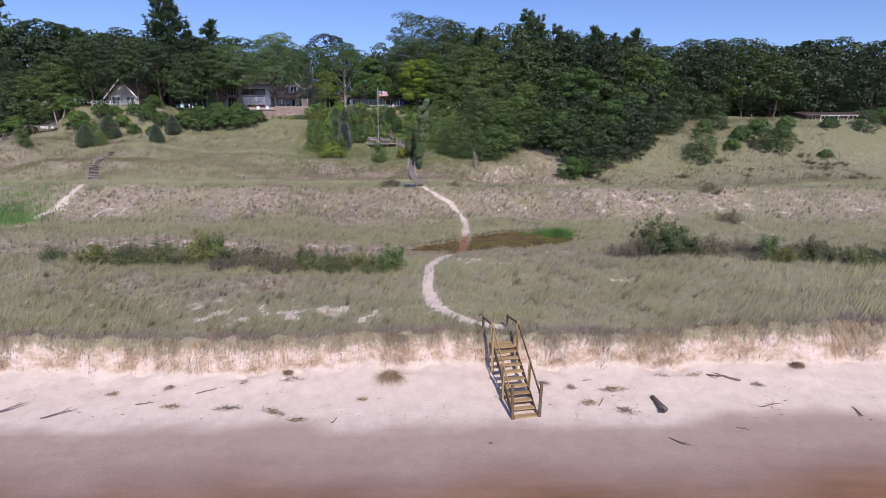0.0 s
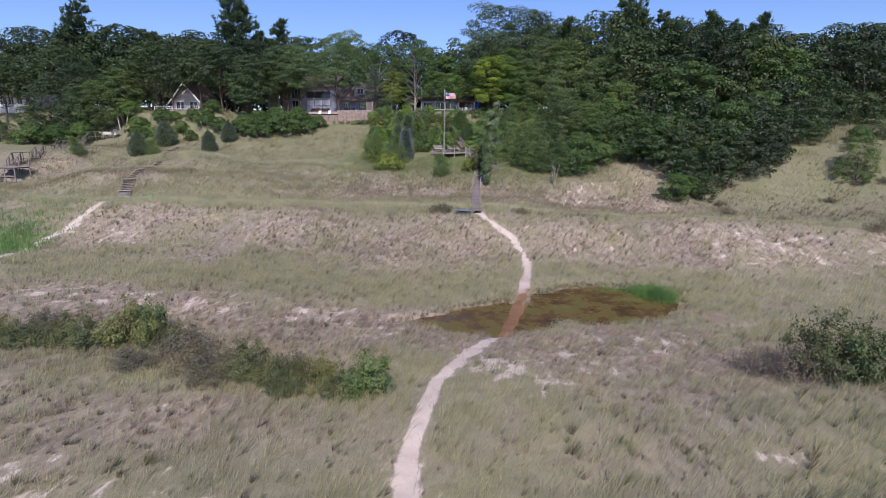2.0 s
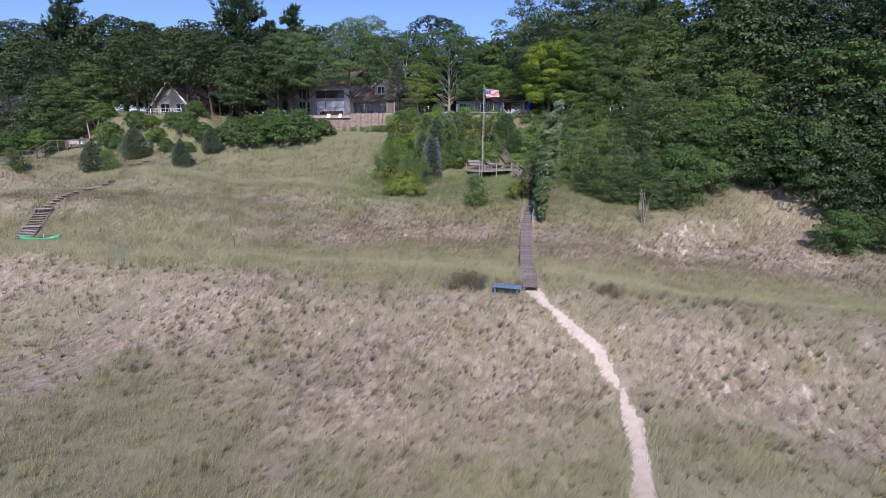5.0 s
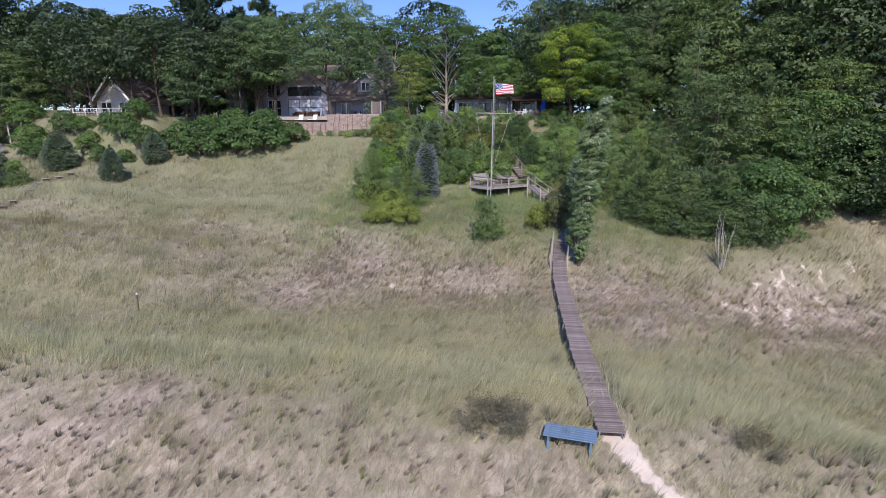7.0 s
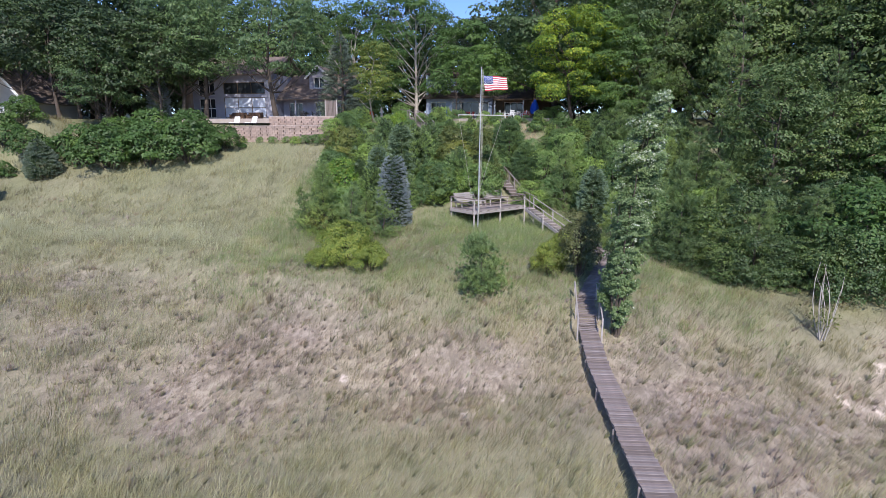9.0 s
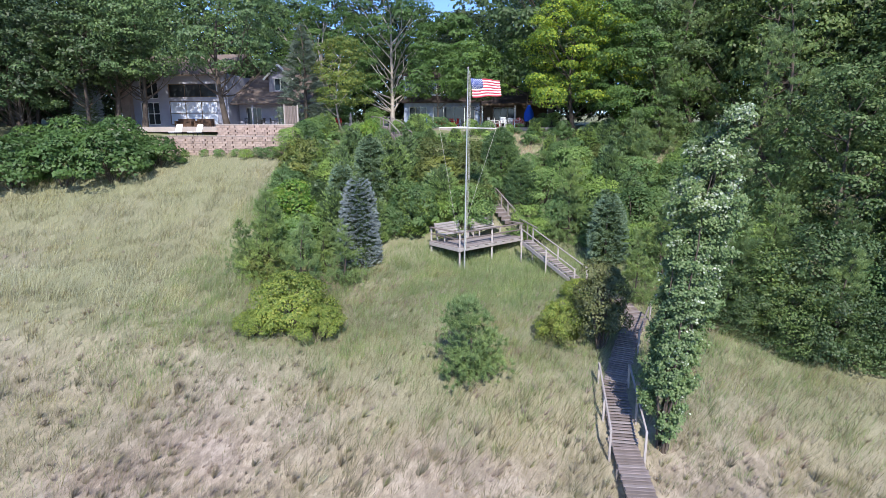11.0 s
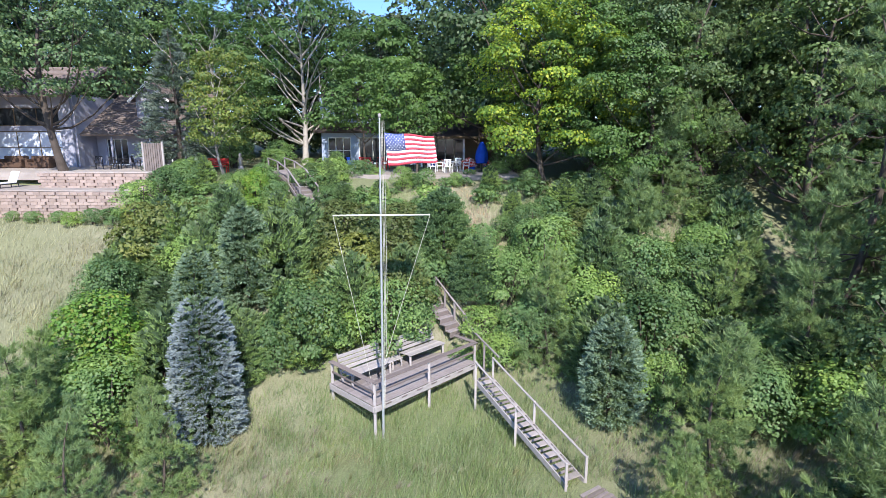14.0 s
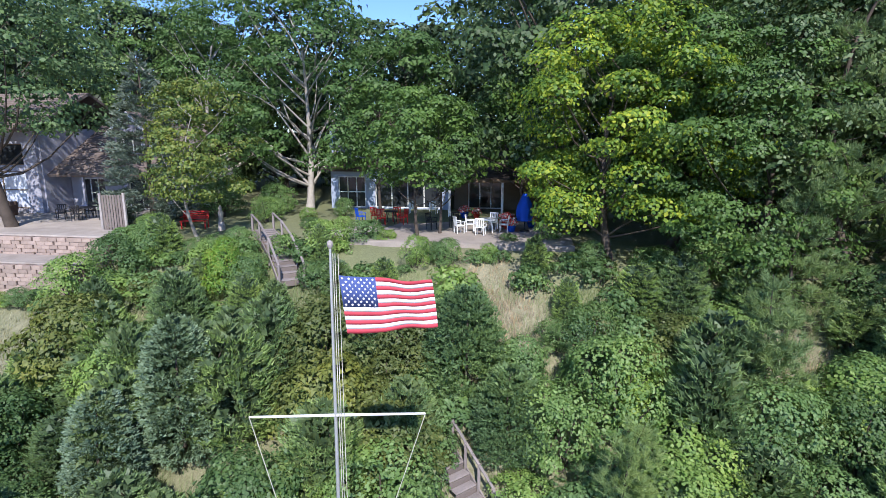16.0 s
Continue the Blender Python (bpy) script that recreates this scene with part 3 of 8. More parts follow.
damp = np.maximum(damp, np.maximum(wet_rim, np.clip(ford * 3, 0, 1) * (GZ < 1.3)))
damp = np.maximum(damp, np.maximum(0.85 * bump(GX, 14.6, 2.6) * bump(GY, 52.2, 1.7), 0.95 * bump(GX, 14.5, 2.4) * bump(GY, 54.0 - 0.8 * (GX - 14), 1.3)))
cover = np.stack([bare(GX, GY), lush(GX, GY), damp, purple(GX, GY)], -1)
cover[..., 0] = np.maximum(cover[..., 0], (GZ < WATER + 0.02) & (wet_rim > 0) & (GY > 40))
layer = ground.data.color_attributes.new("cover", "FLOAT_COLOR", "POINT")
layer.data.foreach_set("color", cover.astype(np.float32).ravel())


def pond_material():
    m, t, b = material("still brown pond water", 0.08)
    p = place(t)
    weed = grainy(t, p, 0.5, 9, 0.7)
    c = ramp(t, weed, [(0.36, (0.07, 0.045, 0.022)), (0.46, (0.115, 0.07, 0.026)), (0.52, (0.14, 0.1, 0.028)), (0.6, (0.125, 0.115, 0.03)), (0.7, (0.18, 0.175, 0.055))])
    t.links.new(c, b.inputs["Base Color"])
    b.inputs["Specular IOR Level"].default_value = 0.2
    fine = grainy(t, p, 30, 3)
    relief(t, b, fine, 0.05, 0.01)
    r = ramp(t, weed, [(0.45, (0.2,) * 3), (0.62, (0.5,) * 3)])
    t.links.new(r, b.inputs["Roughness"])
    return m


pond_a = np.arange(72) * 2 * np.pi / 72
pond_ring = np.stack([4.0 + 12.5 * np.cos(pond_a), 53.4 + 3.6 * np.cos(pond_a) + 7.6 * np.sin(pond_a), np.full(72, WATER)], 1)
pond = raw("pond", np.vstack([[4.0, 53.4, WATER], pond_ring]), [(0, 1 + i, 1 + (i + 1) % 72) for i in range(72)], pond_material())
tagged(pond, "shallow brown dune pond with green weed", "pond", kind="structure")


# ---- grass ----
def grass_field(name, label, mat, tufts, low, high, wide, per_tuft, spread, rng, lean=0.35):
    """Grass as tufts of thin blades bent by the wind: one joined mesh."""
    n = len(tufts) * per_tuft
    root = np.repeat(tufts, per_tuft, 0) + np.c_[rng.normal(0, spread, (n, 2)), np.zeros(n)]
    root[:, 2] = height(root[:, 0], root[:, 1]) - 0.05
    tall = rng.uniform(low, high, n) * (0.8 + 0.25 * ripple(root[:, 0], root[:, 1], 3.3, 31))
    out = (root - np.repeat(tufts, per_tuft, 0))[:, :2] / (spread + 1e-6)
    tip = root + np.c_[out * tall[:, None] * 0.22 + rng.normal(0, 0.13, (n, 2)) * tall[:, None], tall]
    tip[:, 0] += lean * tall * rng.uniform(0.3, 1.2, n)
    a = rng.uniform(0, np.pi, n)
    side = np.c_[np.cos(a), np.sin(a), np.zeros(n)] * (wide * rng.uniform(0.6, 1.3, n))[:, None]
    v = np.stack([root - side, root + side, tip], 1).reshape(-1, 3)
    ob = raw(name, v, np.arange(3 * n).reshape(-1, 3), mat)
    return tagged(ob, label, "grass", kind="stuff")


def tuft_field(name, label, mat, tufts, low, high, wide, per_tuft, fan, rng, lean=0.35):
    """Grass as tufts whose blades spring from one root, so that each tuft keeps one tone: one joined mesh."""
    m = len(tufts)
    foot = np.c_[tufts[:, :2], height(tufts[:, 0], tufts[:, 1]) - 0.04][:, None]
    size = (rng.uniform(0.7, 1.25, (m, 1)) * (0.85 + 0.25 * ripple(tufts[:, 0], tufts[:, 1], 3.3, 31))[:, None])
    a, out = rng.uniform(0, 2 * np.pi, (m, per_tuft)), rng.uniform(0, 1, (m, per_tuft)) ** 0.65
    tall = rng.uniform(low, high, (m, per_tuft)) * size
    tip = foot + np.stack([np.cos(a) * out * fan * size + lean * tall * rng.uniform(0.4, 1.1, (m, per_tuft)), np.sin(a) * out * fan * size, tall * (1 - 0.3 * out)], -1)
    b = rng.uniform(0, 2 * np.pi, (m, per_tuft))
    side = np.stack([np.cos(b), np.sin(b) * 0.5, np.zeros((m, per_tuft))], -1) * (wide * rng.uniform(0.6, 1.3, (m, per_tuft)))[..., None]
    belly = foot * 0.62 + tip * 0.38 + side + np.stack([np.cos(a) * out, np.sin(a) * out, np.zeros((m, per_tuft))], -1) * (fan * size * 0.15)[..., None]
    v = np.concatenate([foot, belly, tip], 1)
    step = 1 + 2 * per_tuft
    root = np.arange(m)[:, None] * step
    k = np.arange(per_tuft)[None]
    f = np.stack([root + 0 * k, root + 1 + k, root + 1 + per_tuft + k], -1).reshape(-1, 3)
    return tagged(raw(name, v.reshape(-1, 3), f, mat), label, "grass", kind="stuff")


def scatter(rng, x0, x1, y0, y1, per_m2, keep):
    n = int((x1 - x0) * (y1 - y0) * per_m2)
    x, y = rng.uniform(x0, x1, n), rng.uniform(y0, y1, n)
    k = rng.uniform(0, 1, n) < keep(x, y)
    return np.c_[x[k], y[k], np.zeros(k.sum())]


def grows(x, y):
    k = (1 - bare(x, y)) ** 1.5 * soft_step(-0.2, 0.4, y - cliff_line(x)) * (height(x, y) > np.where((y > 40) & (y < 64) & (x > -12) & (x < 20), WATER + 0.03, -9))
    return k * (off_path(x, y, PATH_MAIN) > 0.55) * (off_path(x, y, BOARDWALK) > 0.72) * (1 - 0.9 * soft_step(123.5, 125, y))


MARRAM = foliage("pale marram blades", [(0.34, 0.35, 0.18), (0.43, 0.435, 0.25), (0.51, 0.505, 0.33), (0.29, 0.3, 0.155), (0.49, 0.47, 0.345)], 0.3, 0.7, 0.0, 0.45)
# olive-brown marram for the slopes, its colour darkened to hold down their sunlight
HILL_GRASS = foliage("olive and straw hill grass, darkened", [(0.185, 0.18, 0.085), (0.255, 0.245, 0.13), (0.36, 0.335, 0.205), (0.21, 0.18, 0.115), (0.155, 0.16, 0.072)], 0.28, 0.7, 0.0, 0.6)
RUSSET = foliage("russet bunch-grass blades", [(0.28, 0.225, 0.185), (0.38, 0.31, 0.26), (0.47, 0.39, 0.335), (0.32, 0.29, 0.195), (0.25, 0.195, 0.175)], 0.28, 0.7, 0.0, 0.45)
LUSH = foliage("fresh green grass blades", [(0.15, 0.235, 0.075), (0.21, 0.3, 0.105), (0.29, 0.36, 0.16), (0.38, 0.41, 0.24)], 0.3, 0.6, 0.0, 0.5)
DEAD = foliage("dead hanging grass", [(0.2, 0.155, 0.125), (0.34, 0.265, 0.18), (0.46, 0.36, 0.23), (0.52, 0.4, 0.25)], 0.1, 0.8, 0.0)
CLUMP = foliage("olive marram clumps", [(0.26, 0.265, 0.125), (0.36, 0.36, 0.2), (0.53, 0.52, 0.35), (0.31, 0.285, 0.175), (0.23, 0.23, 0.115)], 0.3, 0.7, 0.0, 0.45)
grng = np.random.default_rng(7)


def clumped(x, y, seed):
    """Tufts stand close in some spots and thin in others."""
    return np.clip(0.72 + 0.4 * ripple(x, y, 1.6, seed) + 0.22 * ripple(x, y, 0.4, seed + 1), 0.1, 1)


near = scatter(grng, -25, 19, 25, 112, 17, lambda x, y: grows(x, y) * (1 - purple(x, y)) * (1 - 0.8 * lush(x, y)) * clumped(x, y, 51))
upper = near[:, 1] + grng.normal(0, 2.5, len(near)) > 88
grass_field("marram_grass", "pale green wind-bent marram grass on dunes", MARRAM, near[~upper], 0.3, 0.72, 0.0085, 17, 0.2, grng, 0.5)
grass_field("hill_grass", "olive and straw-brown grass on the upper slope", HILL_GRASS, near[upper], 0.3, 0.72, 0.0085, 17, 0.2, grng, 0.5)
near = scatter(grng, -25, 19, 25, 112, 2.6, lambda x, y: grows(x, y) * (1 - 0.8 * purple(x, y)) * (1 - 0.8 * lush(x, y)) * np.clip(0.5 + 0.8 * ripple(x, y, 1.1, 58), 0, 1))
tuft_field("marram_grass", "olive tufts of marram leaning in the wind", CLUMP, near, 0.4, 0.85, 0.0065, 30, 0.15, grng, 0.6)
near = scatter(grng, -25, 19, 25, 112, 13, lambda x, y: grows(x, y) * np.clip(purple(x, y) * 1.1, 0, 1) * (1 - 0.8 * lush(x, y)) * clumped(x, y, 53))
tuft_field("bunch_grass", "dry russet bunch-grass on sandy slope", RUSSET, near[::2], 0.25, 0.6, 0.0065, 26, 0.14, grng, 0.65)
grass_field("bunch_grass", "dry russet grass between the tufts", RUSSET, near, 0.22, 0.55, 0.0085, 11, 0.17, grng, 0.6)
far = np.vstack([scatter(grng, a, b, 25, 125, 5.0, lambda x, y: grows(x, y) * (1 - 0.7 * purple(x, y)) * (1 - 0.8 * lush(x, y)) * clumped(x, y, 51)) for a, b in ((-80, -50), (19, 70))])
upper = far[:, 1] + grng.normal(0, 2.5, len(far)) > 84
grass_field("marram_grass", "pale green marram grass on distant dune slopes", MARRAM, far[~upper], 0.4, 0.85, 0.018, 14, 0.3, grng, 0.45)
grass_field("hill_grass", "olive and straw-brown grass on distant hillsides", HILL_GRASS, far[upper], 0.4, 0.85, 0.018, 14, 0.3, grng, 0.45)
far = np.vstack([scatter(grng, a, b, 25, 112, 3.2, lambda x, y: grows(x, y) * purple(x, y) * (1 - 0.8 * lush(x, y)) * clumped(x, y, 53)) for a, b in ((-80, -25), (19, 70))])
tuft_field("bunch_grass", "dry russet bunch-grass on distant dune slopes", RUSSET, far, 0.28, 0.6, 0.015, 18, 0.26, grng, 0.35)
middle = scatter(grng, -50, -25, 84, 122, 4.5, lambda x, y: grows(x, y) * (1 - 0.7 * lush(x, y)) * clumped(x, y, 51) * (off_path(x, y, PATH_LEFT) > 0.8))
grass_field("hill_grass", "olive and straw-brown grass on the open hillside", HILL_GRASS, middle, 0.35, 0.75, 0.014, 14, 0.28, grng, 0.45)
middle = scatter(grng, -50, -25, 36, 84, 1.3, lambda x, y: grows(x, y) * (1 - 0.6 * purple(x, y)) * np.clip(0.5 + 0.8 * ripple(x, y, 1.6, 58), 0, 1))
tuft_field("marram_grass", "olive marram tufts on the dune flank", CLUMP, middle, 0.4, 0.8, 0.011, 22, 0.22, grng, 0.5)
green = scatter(grng, -30, 4, 95, 126, 19, lambda x, y: np.maximum(np.minimum(1, 1.3 * lush(x, y)), 0.5 * soft_step(112, 118, y)) * (off_path(x, y, BOARDWALK) > 0.7) * (1 - bare(x, y)) * clumped(x, y, 55))
grass_field("tall_grass", "fresh green tall grass below the deck", LUSH, green, 0.3, 0.75, 0.009, 17, 0.17, grng, 0.25)
marsh = scatter(grng, -90, -42, 52, 76, 6, lambda x, y: lush(x, y))
grass_field("marsh_grass", "bright green marsh grass in a dune hollow", REED, marsh, 0.5, 1.1, 0.03, 7, 0.2, grng, 0.15)
reed_s = grng.normal(0, 1, 240)
reeds = np.c_[11.9 + 0.62 * reed_s, 58.4 - 0.5 * reed_s + grng.normal(0, 0.5, 240), np.zeros(240)]
reeds = np.vstack([reeds, np.c_[grng.uniform(8.5, 11.0, 22), 59.5 + grng.normal(0, 0.2, 22), np.zeros(22)]])
grass_field("reeds", "bright green reeds at the pond's edge", REED, reeds, 0.6, 1.35, 0.014, 14, 0.16, grng, 0.2)


TUFT = foliage("dark bunch-grass blades", [(0.18, 0.16, 0.11), (0.27, 0.235, 0.175), (0.22, 0.205, 0.13), (0.36, 0.32, 0.24)], 0.25, 0.7, 0.0)
dark = scatter(grng, -45, 60, 27, 104, 1.1, lambda x, y: grows(x, y) * np.clip(0.03 + 0.3 * bump(y, 67, 5) + 0.45 * bump(y, 74.5, 4) + 0.75 * soft_step(20, 26, x) * bump(y, 93, 12) + 1.4 * bump(x, 4, 5.5) * bump(y, 73.8, 1.7) + 0.45 * bump(y, 93.5, 4) + 0.2 * bump(y, 46, 7) + 0.2 * bump(y, 33, 4), 0, 0.8) * np.clip(0.35 + 0.9 * ripple(x, y, 2.8, 71), 0, 1))
tuft_field("tuft_grass", "dark brown tufts of bunch-grass on dune slope", TUFT, dark, 0.35, 0.85, 0.0075, 44, 0.2, grng, 0.35)
SEDGE = foliage("dark pond sedge", [(0.09, 0.09, 0.04), (0.15, 0.14, 0.07), (0.22, 0.19, 0.11), (0.29, 0.25, 0.16)], 0.2, 0.7, 0.0)
sedge = scatter(grng, -7, 16, 46, 62, 34, lambda x, y: bump(pond_reach(x, y), -0.16, 0.11) * (0.25 + 0.75 * soft_step(51.2, 53, y - 0.45 * x)) * (off_path(x, y, PATH_MAIN) > 0.7))
tuft_field("sedge", "dark sedge leaning over the pond's edge", SEDGE, sedge, 0.2, 0.6, 0.009, 14, 0.2, grng, 0.15)


# pale, tall grass along the crests; the top line's colour is lightened as sunlit
CREST = foliage("pale crest grass", [(0.39, 0.385, 0.235), (0.48, 0.465, 0.31), (0.57, 0.55, 0.39), (0.32, 0.315, 0.185)], 0.35, 0.7, 0.0, 0.4)
CREST_TOP = foliage("crest grass in sunlit tone", [(0.48, 0.49, 0.29), (0.57, 0.57, 0.38), (0.64, 0.63, 0.45), (0.42, 0.435, 0.25)], 0.35, 0.7, 0.0, 0.35)
LINES = ([(-62, 76.2), (-46, 75.6), (-32, 76.2), (-14, 79), (0, 77.5), (13, 76.8), (30, 78), (56, 80)], [(-66, 101), (-60, 102.8), (-50, 105.6), (-35, 106.4), (-28, 105.6)], [(-80, 86), (-70, 90), (-62, 95), (-54, 97.5)])
flat = scatter(grng, -62, 44, 74.5, 90, 9, lambda x, y: flat_dune(x, y) * clumped(x, y, 59) * (off_path(x, y, BOARDWALK) > 0.72) * (off_path(x, y, PATH_MAIN) > 0.5) * (off_path(x, y, PATH_LEFT) > 0.6))
grass_field("plain_grass", "even pale green grass on the level dune", CREST, flat, 0.35, 0.68, 0.0105, 13, 0.24, grng, 0.5)
crest = np.vstack([scatter(grng, line[0][0], line[-1][0], min(q[1] for q in line) - 3, max(q[1] for q in line) + 3, 20, lambda x, y: np.exp(-(off_path(x, y, line) / (1.25 + 0.35 * ripple(x, y, 5, 81))) ** 2) * (off_path(x, y, BOARDWALK) > 0.75) * (off_path(x, y, PATH_LEFT) > 0.8)) for line in LINES])
grass_field("crest_grass", "tall pale grass along the dune crests", CREST_TOP, crest, 0.4, 0.75, 0.011, 15, 0.26, grng, 0.45)
strip = scatter(grng, -13, 4, 119.5, 128, 22, lambda x, y: np.maximum(bump(x, -10.2, 1.3) * bump(y, 124, 3.0), bump(x, 0.7, 1.8) * bump(y, 122.2, 1.4)))
grass_field("dry_grass", "dead pinkish-brown grass on the steep bank", DEAD, strip, 0.25, 0.55, 0.016, 12, 0.14, grng, 0.1)


def hanging_grass():
    """Dead grass and roots that hang over the rim of the cut bank."""
    n = 52000
    x = grng.uniform(-34, 34, n)
    x = x[grng.uniform(0, 1, n) < np.clip(0.05 + 0.35 * ripple(x, 0, 2.6, 61) + 0.4 * ripple(x, 0, 0.8, 62) + 0.3 * ripple(x, 0, 0.3, 65), 0.03, 0.9)]
    n = len(x)
    y = cliff_line(x) + grng.uniform(0.0, 0.6, n)
    root = np.c_[x, y, height(x, y) + 0.03]
    drop = grng.uniform(0.08, 0.42, n) + 0.5 * np.clip(ripple(x, 0, 1.4, 63), 0, 1) + 0.3 * np.clip(ripple(x, 0, 0.35, 66), 0, 1)
    tip = root + np.c_[grng.normal(0.05, 0.2, n), -grng.uniform(0.15, 0.55, n), 0.22 - drop]
    tip[:, 2] = np.maximum(tip[:, 2], height(tip[:, 0], tip[:, 1]) + 0.04)
    side = np.c_[grng.uniform(0.004, 0.011, n), np.zeros(n), np.zeros(n)]
    v = np.stack([root - side, root + side, tip], 1).reshape(-1, 3)
    tagged(raw("hanging_grass", v, np.arange(3 * n).reshape(-1, 3), DEAD), "dead brown grass hanging over the sand bank", "grass", kind="stuff")


hanging_grass()
RIM = foliage("purple-brown rim grass", [(0.26, 0.2, 0.19), (0.38, 0.3, 0.28), (0.34, 0.29, 0.23), (0.2, 0.15, 0.145)], 0.2, 0.8, 0.0, 0.4)
rim = scatter(grng, -40, 40, 23.5, 28.8, 60, lambda x, y: soft_step(-0.05, 0.15, y - cliff_line(x)) * (1 - soft_step(0.5, 1.5, y - cliff_line(x) + 0.5 * ripple(x, y, 1.5, 64))) * (off_path(x, y, PATH_MAIN) > 0.6))
grass_field("rim_grass", "dry purple-brown grass along the bank's rim", RIM, rim, 0.2, 0.48, 0.011, 8, 0.12, grng, 0.2)
hill = scatter(grng, -50, -25, 27, 125, 8, lambda x, y: grows(x, y) * (1 - 0.75 * purple(x, y)) * (1 - 0.5 * lush(x, y)) * clumped(x, y, 57))
grass_field("marram_grass", "pale green marram grass on the slope below the terrace", MARRAM, hill, 0.35, 0.8, 0.0125, 13, 0.22, grng, 0.45)


# ---- trees and shrubs ----
def curve_to(a, b, sag, rng, n=5):
    s = np.linspace(0, 1, n)[:, None]
    a, b = np.asarray(a, float), np.asarray(b, float)
    mid = rng.normal(0, 0.06, 3) * np.linalg.norm(b - a)
    return a + (b - a) * s + (np.array([0, 0, sag]) + mid) * (4 * s * (1 - s))


def shell(middle, size, squash, count, rng, lower=0.28):
    """Points on the outside of a heap of clumps, with the way outward at each."""
    n = count * 4
    owner = rng.integers(0, len(middle), n)
    d = rng.normal(0, 1, (n, 3))
    d /= np.linalg.norm(d, axis=1)[:, None]
    d[:, 2] = np.abs(d[:, 2]) * rng.choice([1, -0.6], n, p=[1 - lower, lower])
    pts = middle[owner] + d * size[owner][:, None] * squash * rng.uniform(0.78, 1.1, (n, 1)) ** 0.8
    inside = np.zeros(n, bool)
    for i in range(len(middle)):
        gap = (pts - middle[i]) / (size[i] * np.array(squash))
        inside |= ((gap ** 2).sum(1) < 0.5) & (owner != i)
    keep = np.where(~inside)[0][:count]
    return pts[keep], d[keep]


def leafy_tree(name, label, seed, tall, crown, bare_stem, clumps, leaves, leaf, mat, bark=BARK, clump=1.5, stem=0.25, group="", lean=(0, 0), open_limbs=0):
    """A broad-leaved tree: tapered trunk and limbs, and a crown of leaf clumps with gaps between them."""
    rng = np.random.default_rng(seed)
    tree = thing(name, Matrix(), label, "tree", group)
    top = np.array([lean[0], lean[1], tall * 0.86])
    trunk = curve_to((0, 0, -0.4), top * [1, 1, 0.9], 0, rng, 9)
    wood_pieces = [tube_arrays(trunk, stem * (1 - 0.85 * np.linspace(0, 1, 9)) * (1 + 0.5 * np.exp(-np.linspace(0, 1, 9) * 12)), 6)]
    clumps = int(clumps * 2.2)
    clump = clump * 0.72
    a = rng.uniform(0, 2 * np.pi, clumps)
    s = np.linspace(0.02, 1, clumps)
    rng.shuffle(s)
    zc = bare_stem + (tall - bare_stem - clump * 0.4) * s
    belly = np.sqrt(np.clip(1 - ((s - 0.38) / 0.66) ** 2, 0.06, 1))
    r = crown * belly * rng.uniform(0.3, 1.0, clumps) ** 0.45
    lumps = 1 + 0.2 * np.sin(a * 3 + seed) + 0.16 * np.sin(a * 5 + seed * 2 + zc)
    middle = np.c_[np.cos(a) * r * lumps, np.sin(a) * r * lumps, zc] + np.c_[np.outer(s, lean) * 0.9, np.zeros(clumps)]
    for i, c in enumerate(middle):
        if i % 6 == 0 or i < open_limbs:
            z0 = np.clip(c[2] - np.hypot(c[0], c[1]) * rng.uniform(0.7, 1.4), bare_stem * 0.6, tall * 0.8)
            k = np.interp(z0, trunk[:, 2], np.arange(9))
            root = np.array([np.interp(k, np.arange(9), trunk[:, q]) for q in range(3)])
            thick = stem * 0.35 * (1 - 0.6 * z0 / tall)
            wood_pieces.append(tube_arrays(curve_to(root, c, -0.05 * crown, rng), thick * np.array([1, 0.8, 0.6, 0.42, 0.2]), 4))
    v, f = join_arrays(wood_pieces)
    raw("trunk", v, f, bark, tree, smooth=True)
    pts, d = shell(middle, clump * rng.uniform(0.55, 1.25, clumps), (1.15, 1.15, 0.62), leaves, rng, 0.16)
    heart = pts - [lean[0] * 0.4, lean[1] * 0.4, bare_stem + (tall - bare_stem) * 0.4]
    heart /= np.linalg.norm(heart, axis=1)[:, None] + 1e-6
    v, f = leaf_arrays(pts, d * 0.9 + heart * 0.35, leaf, leaf * 0.75, rng, 0.15, kite=leaf < 0.21)
    raw("crown", v, f, mat, tree)
    return tree


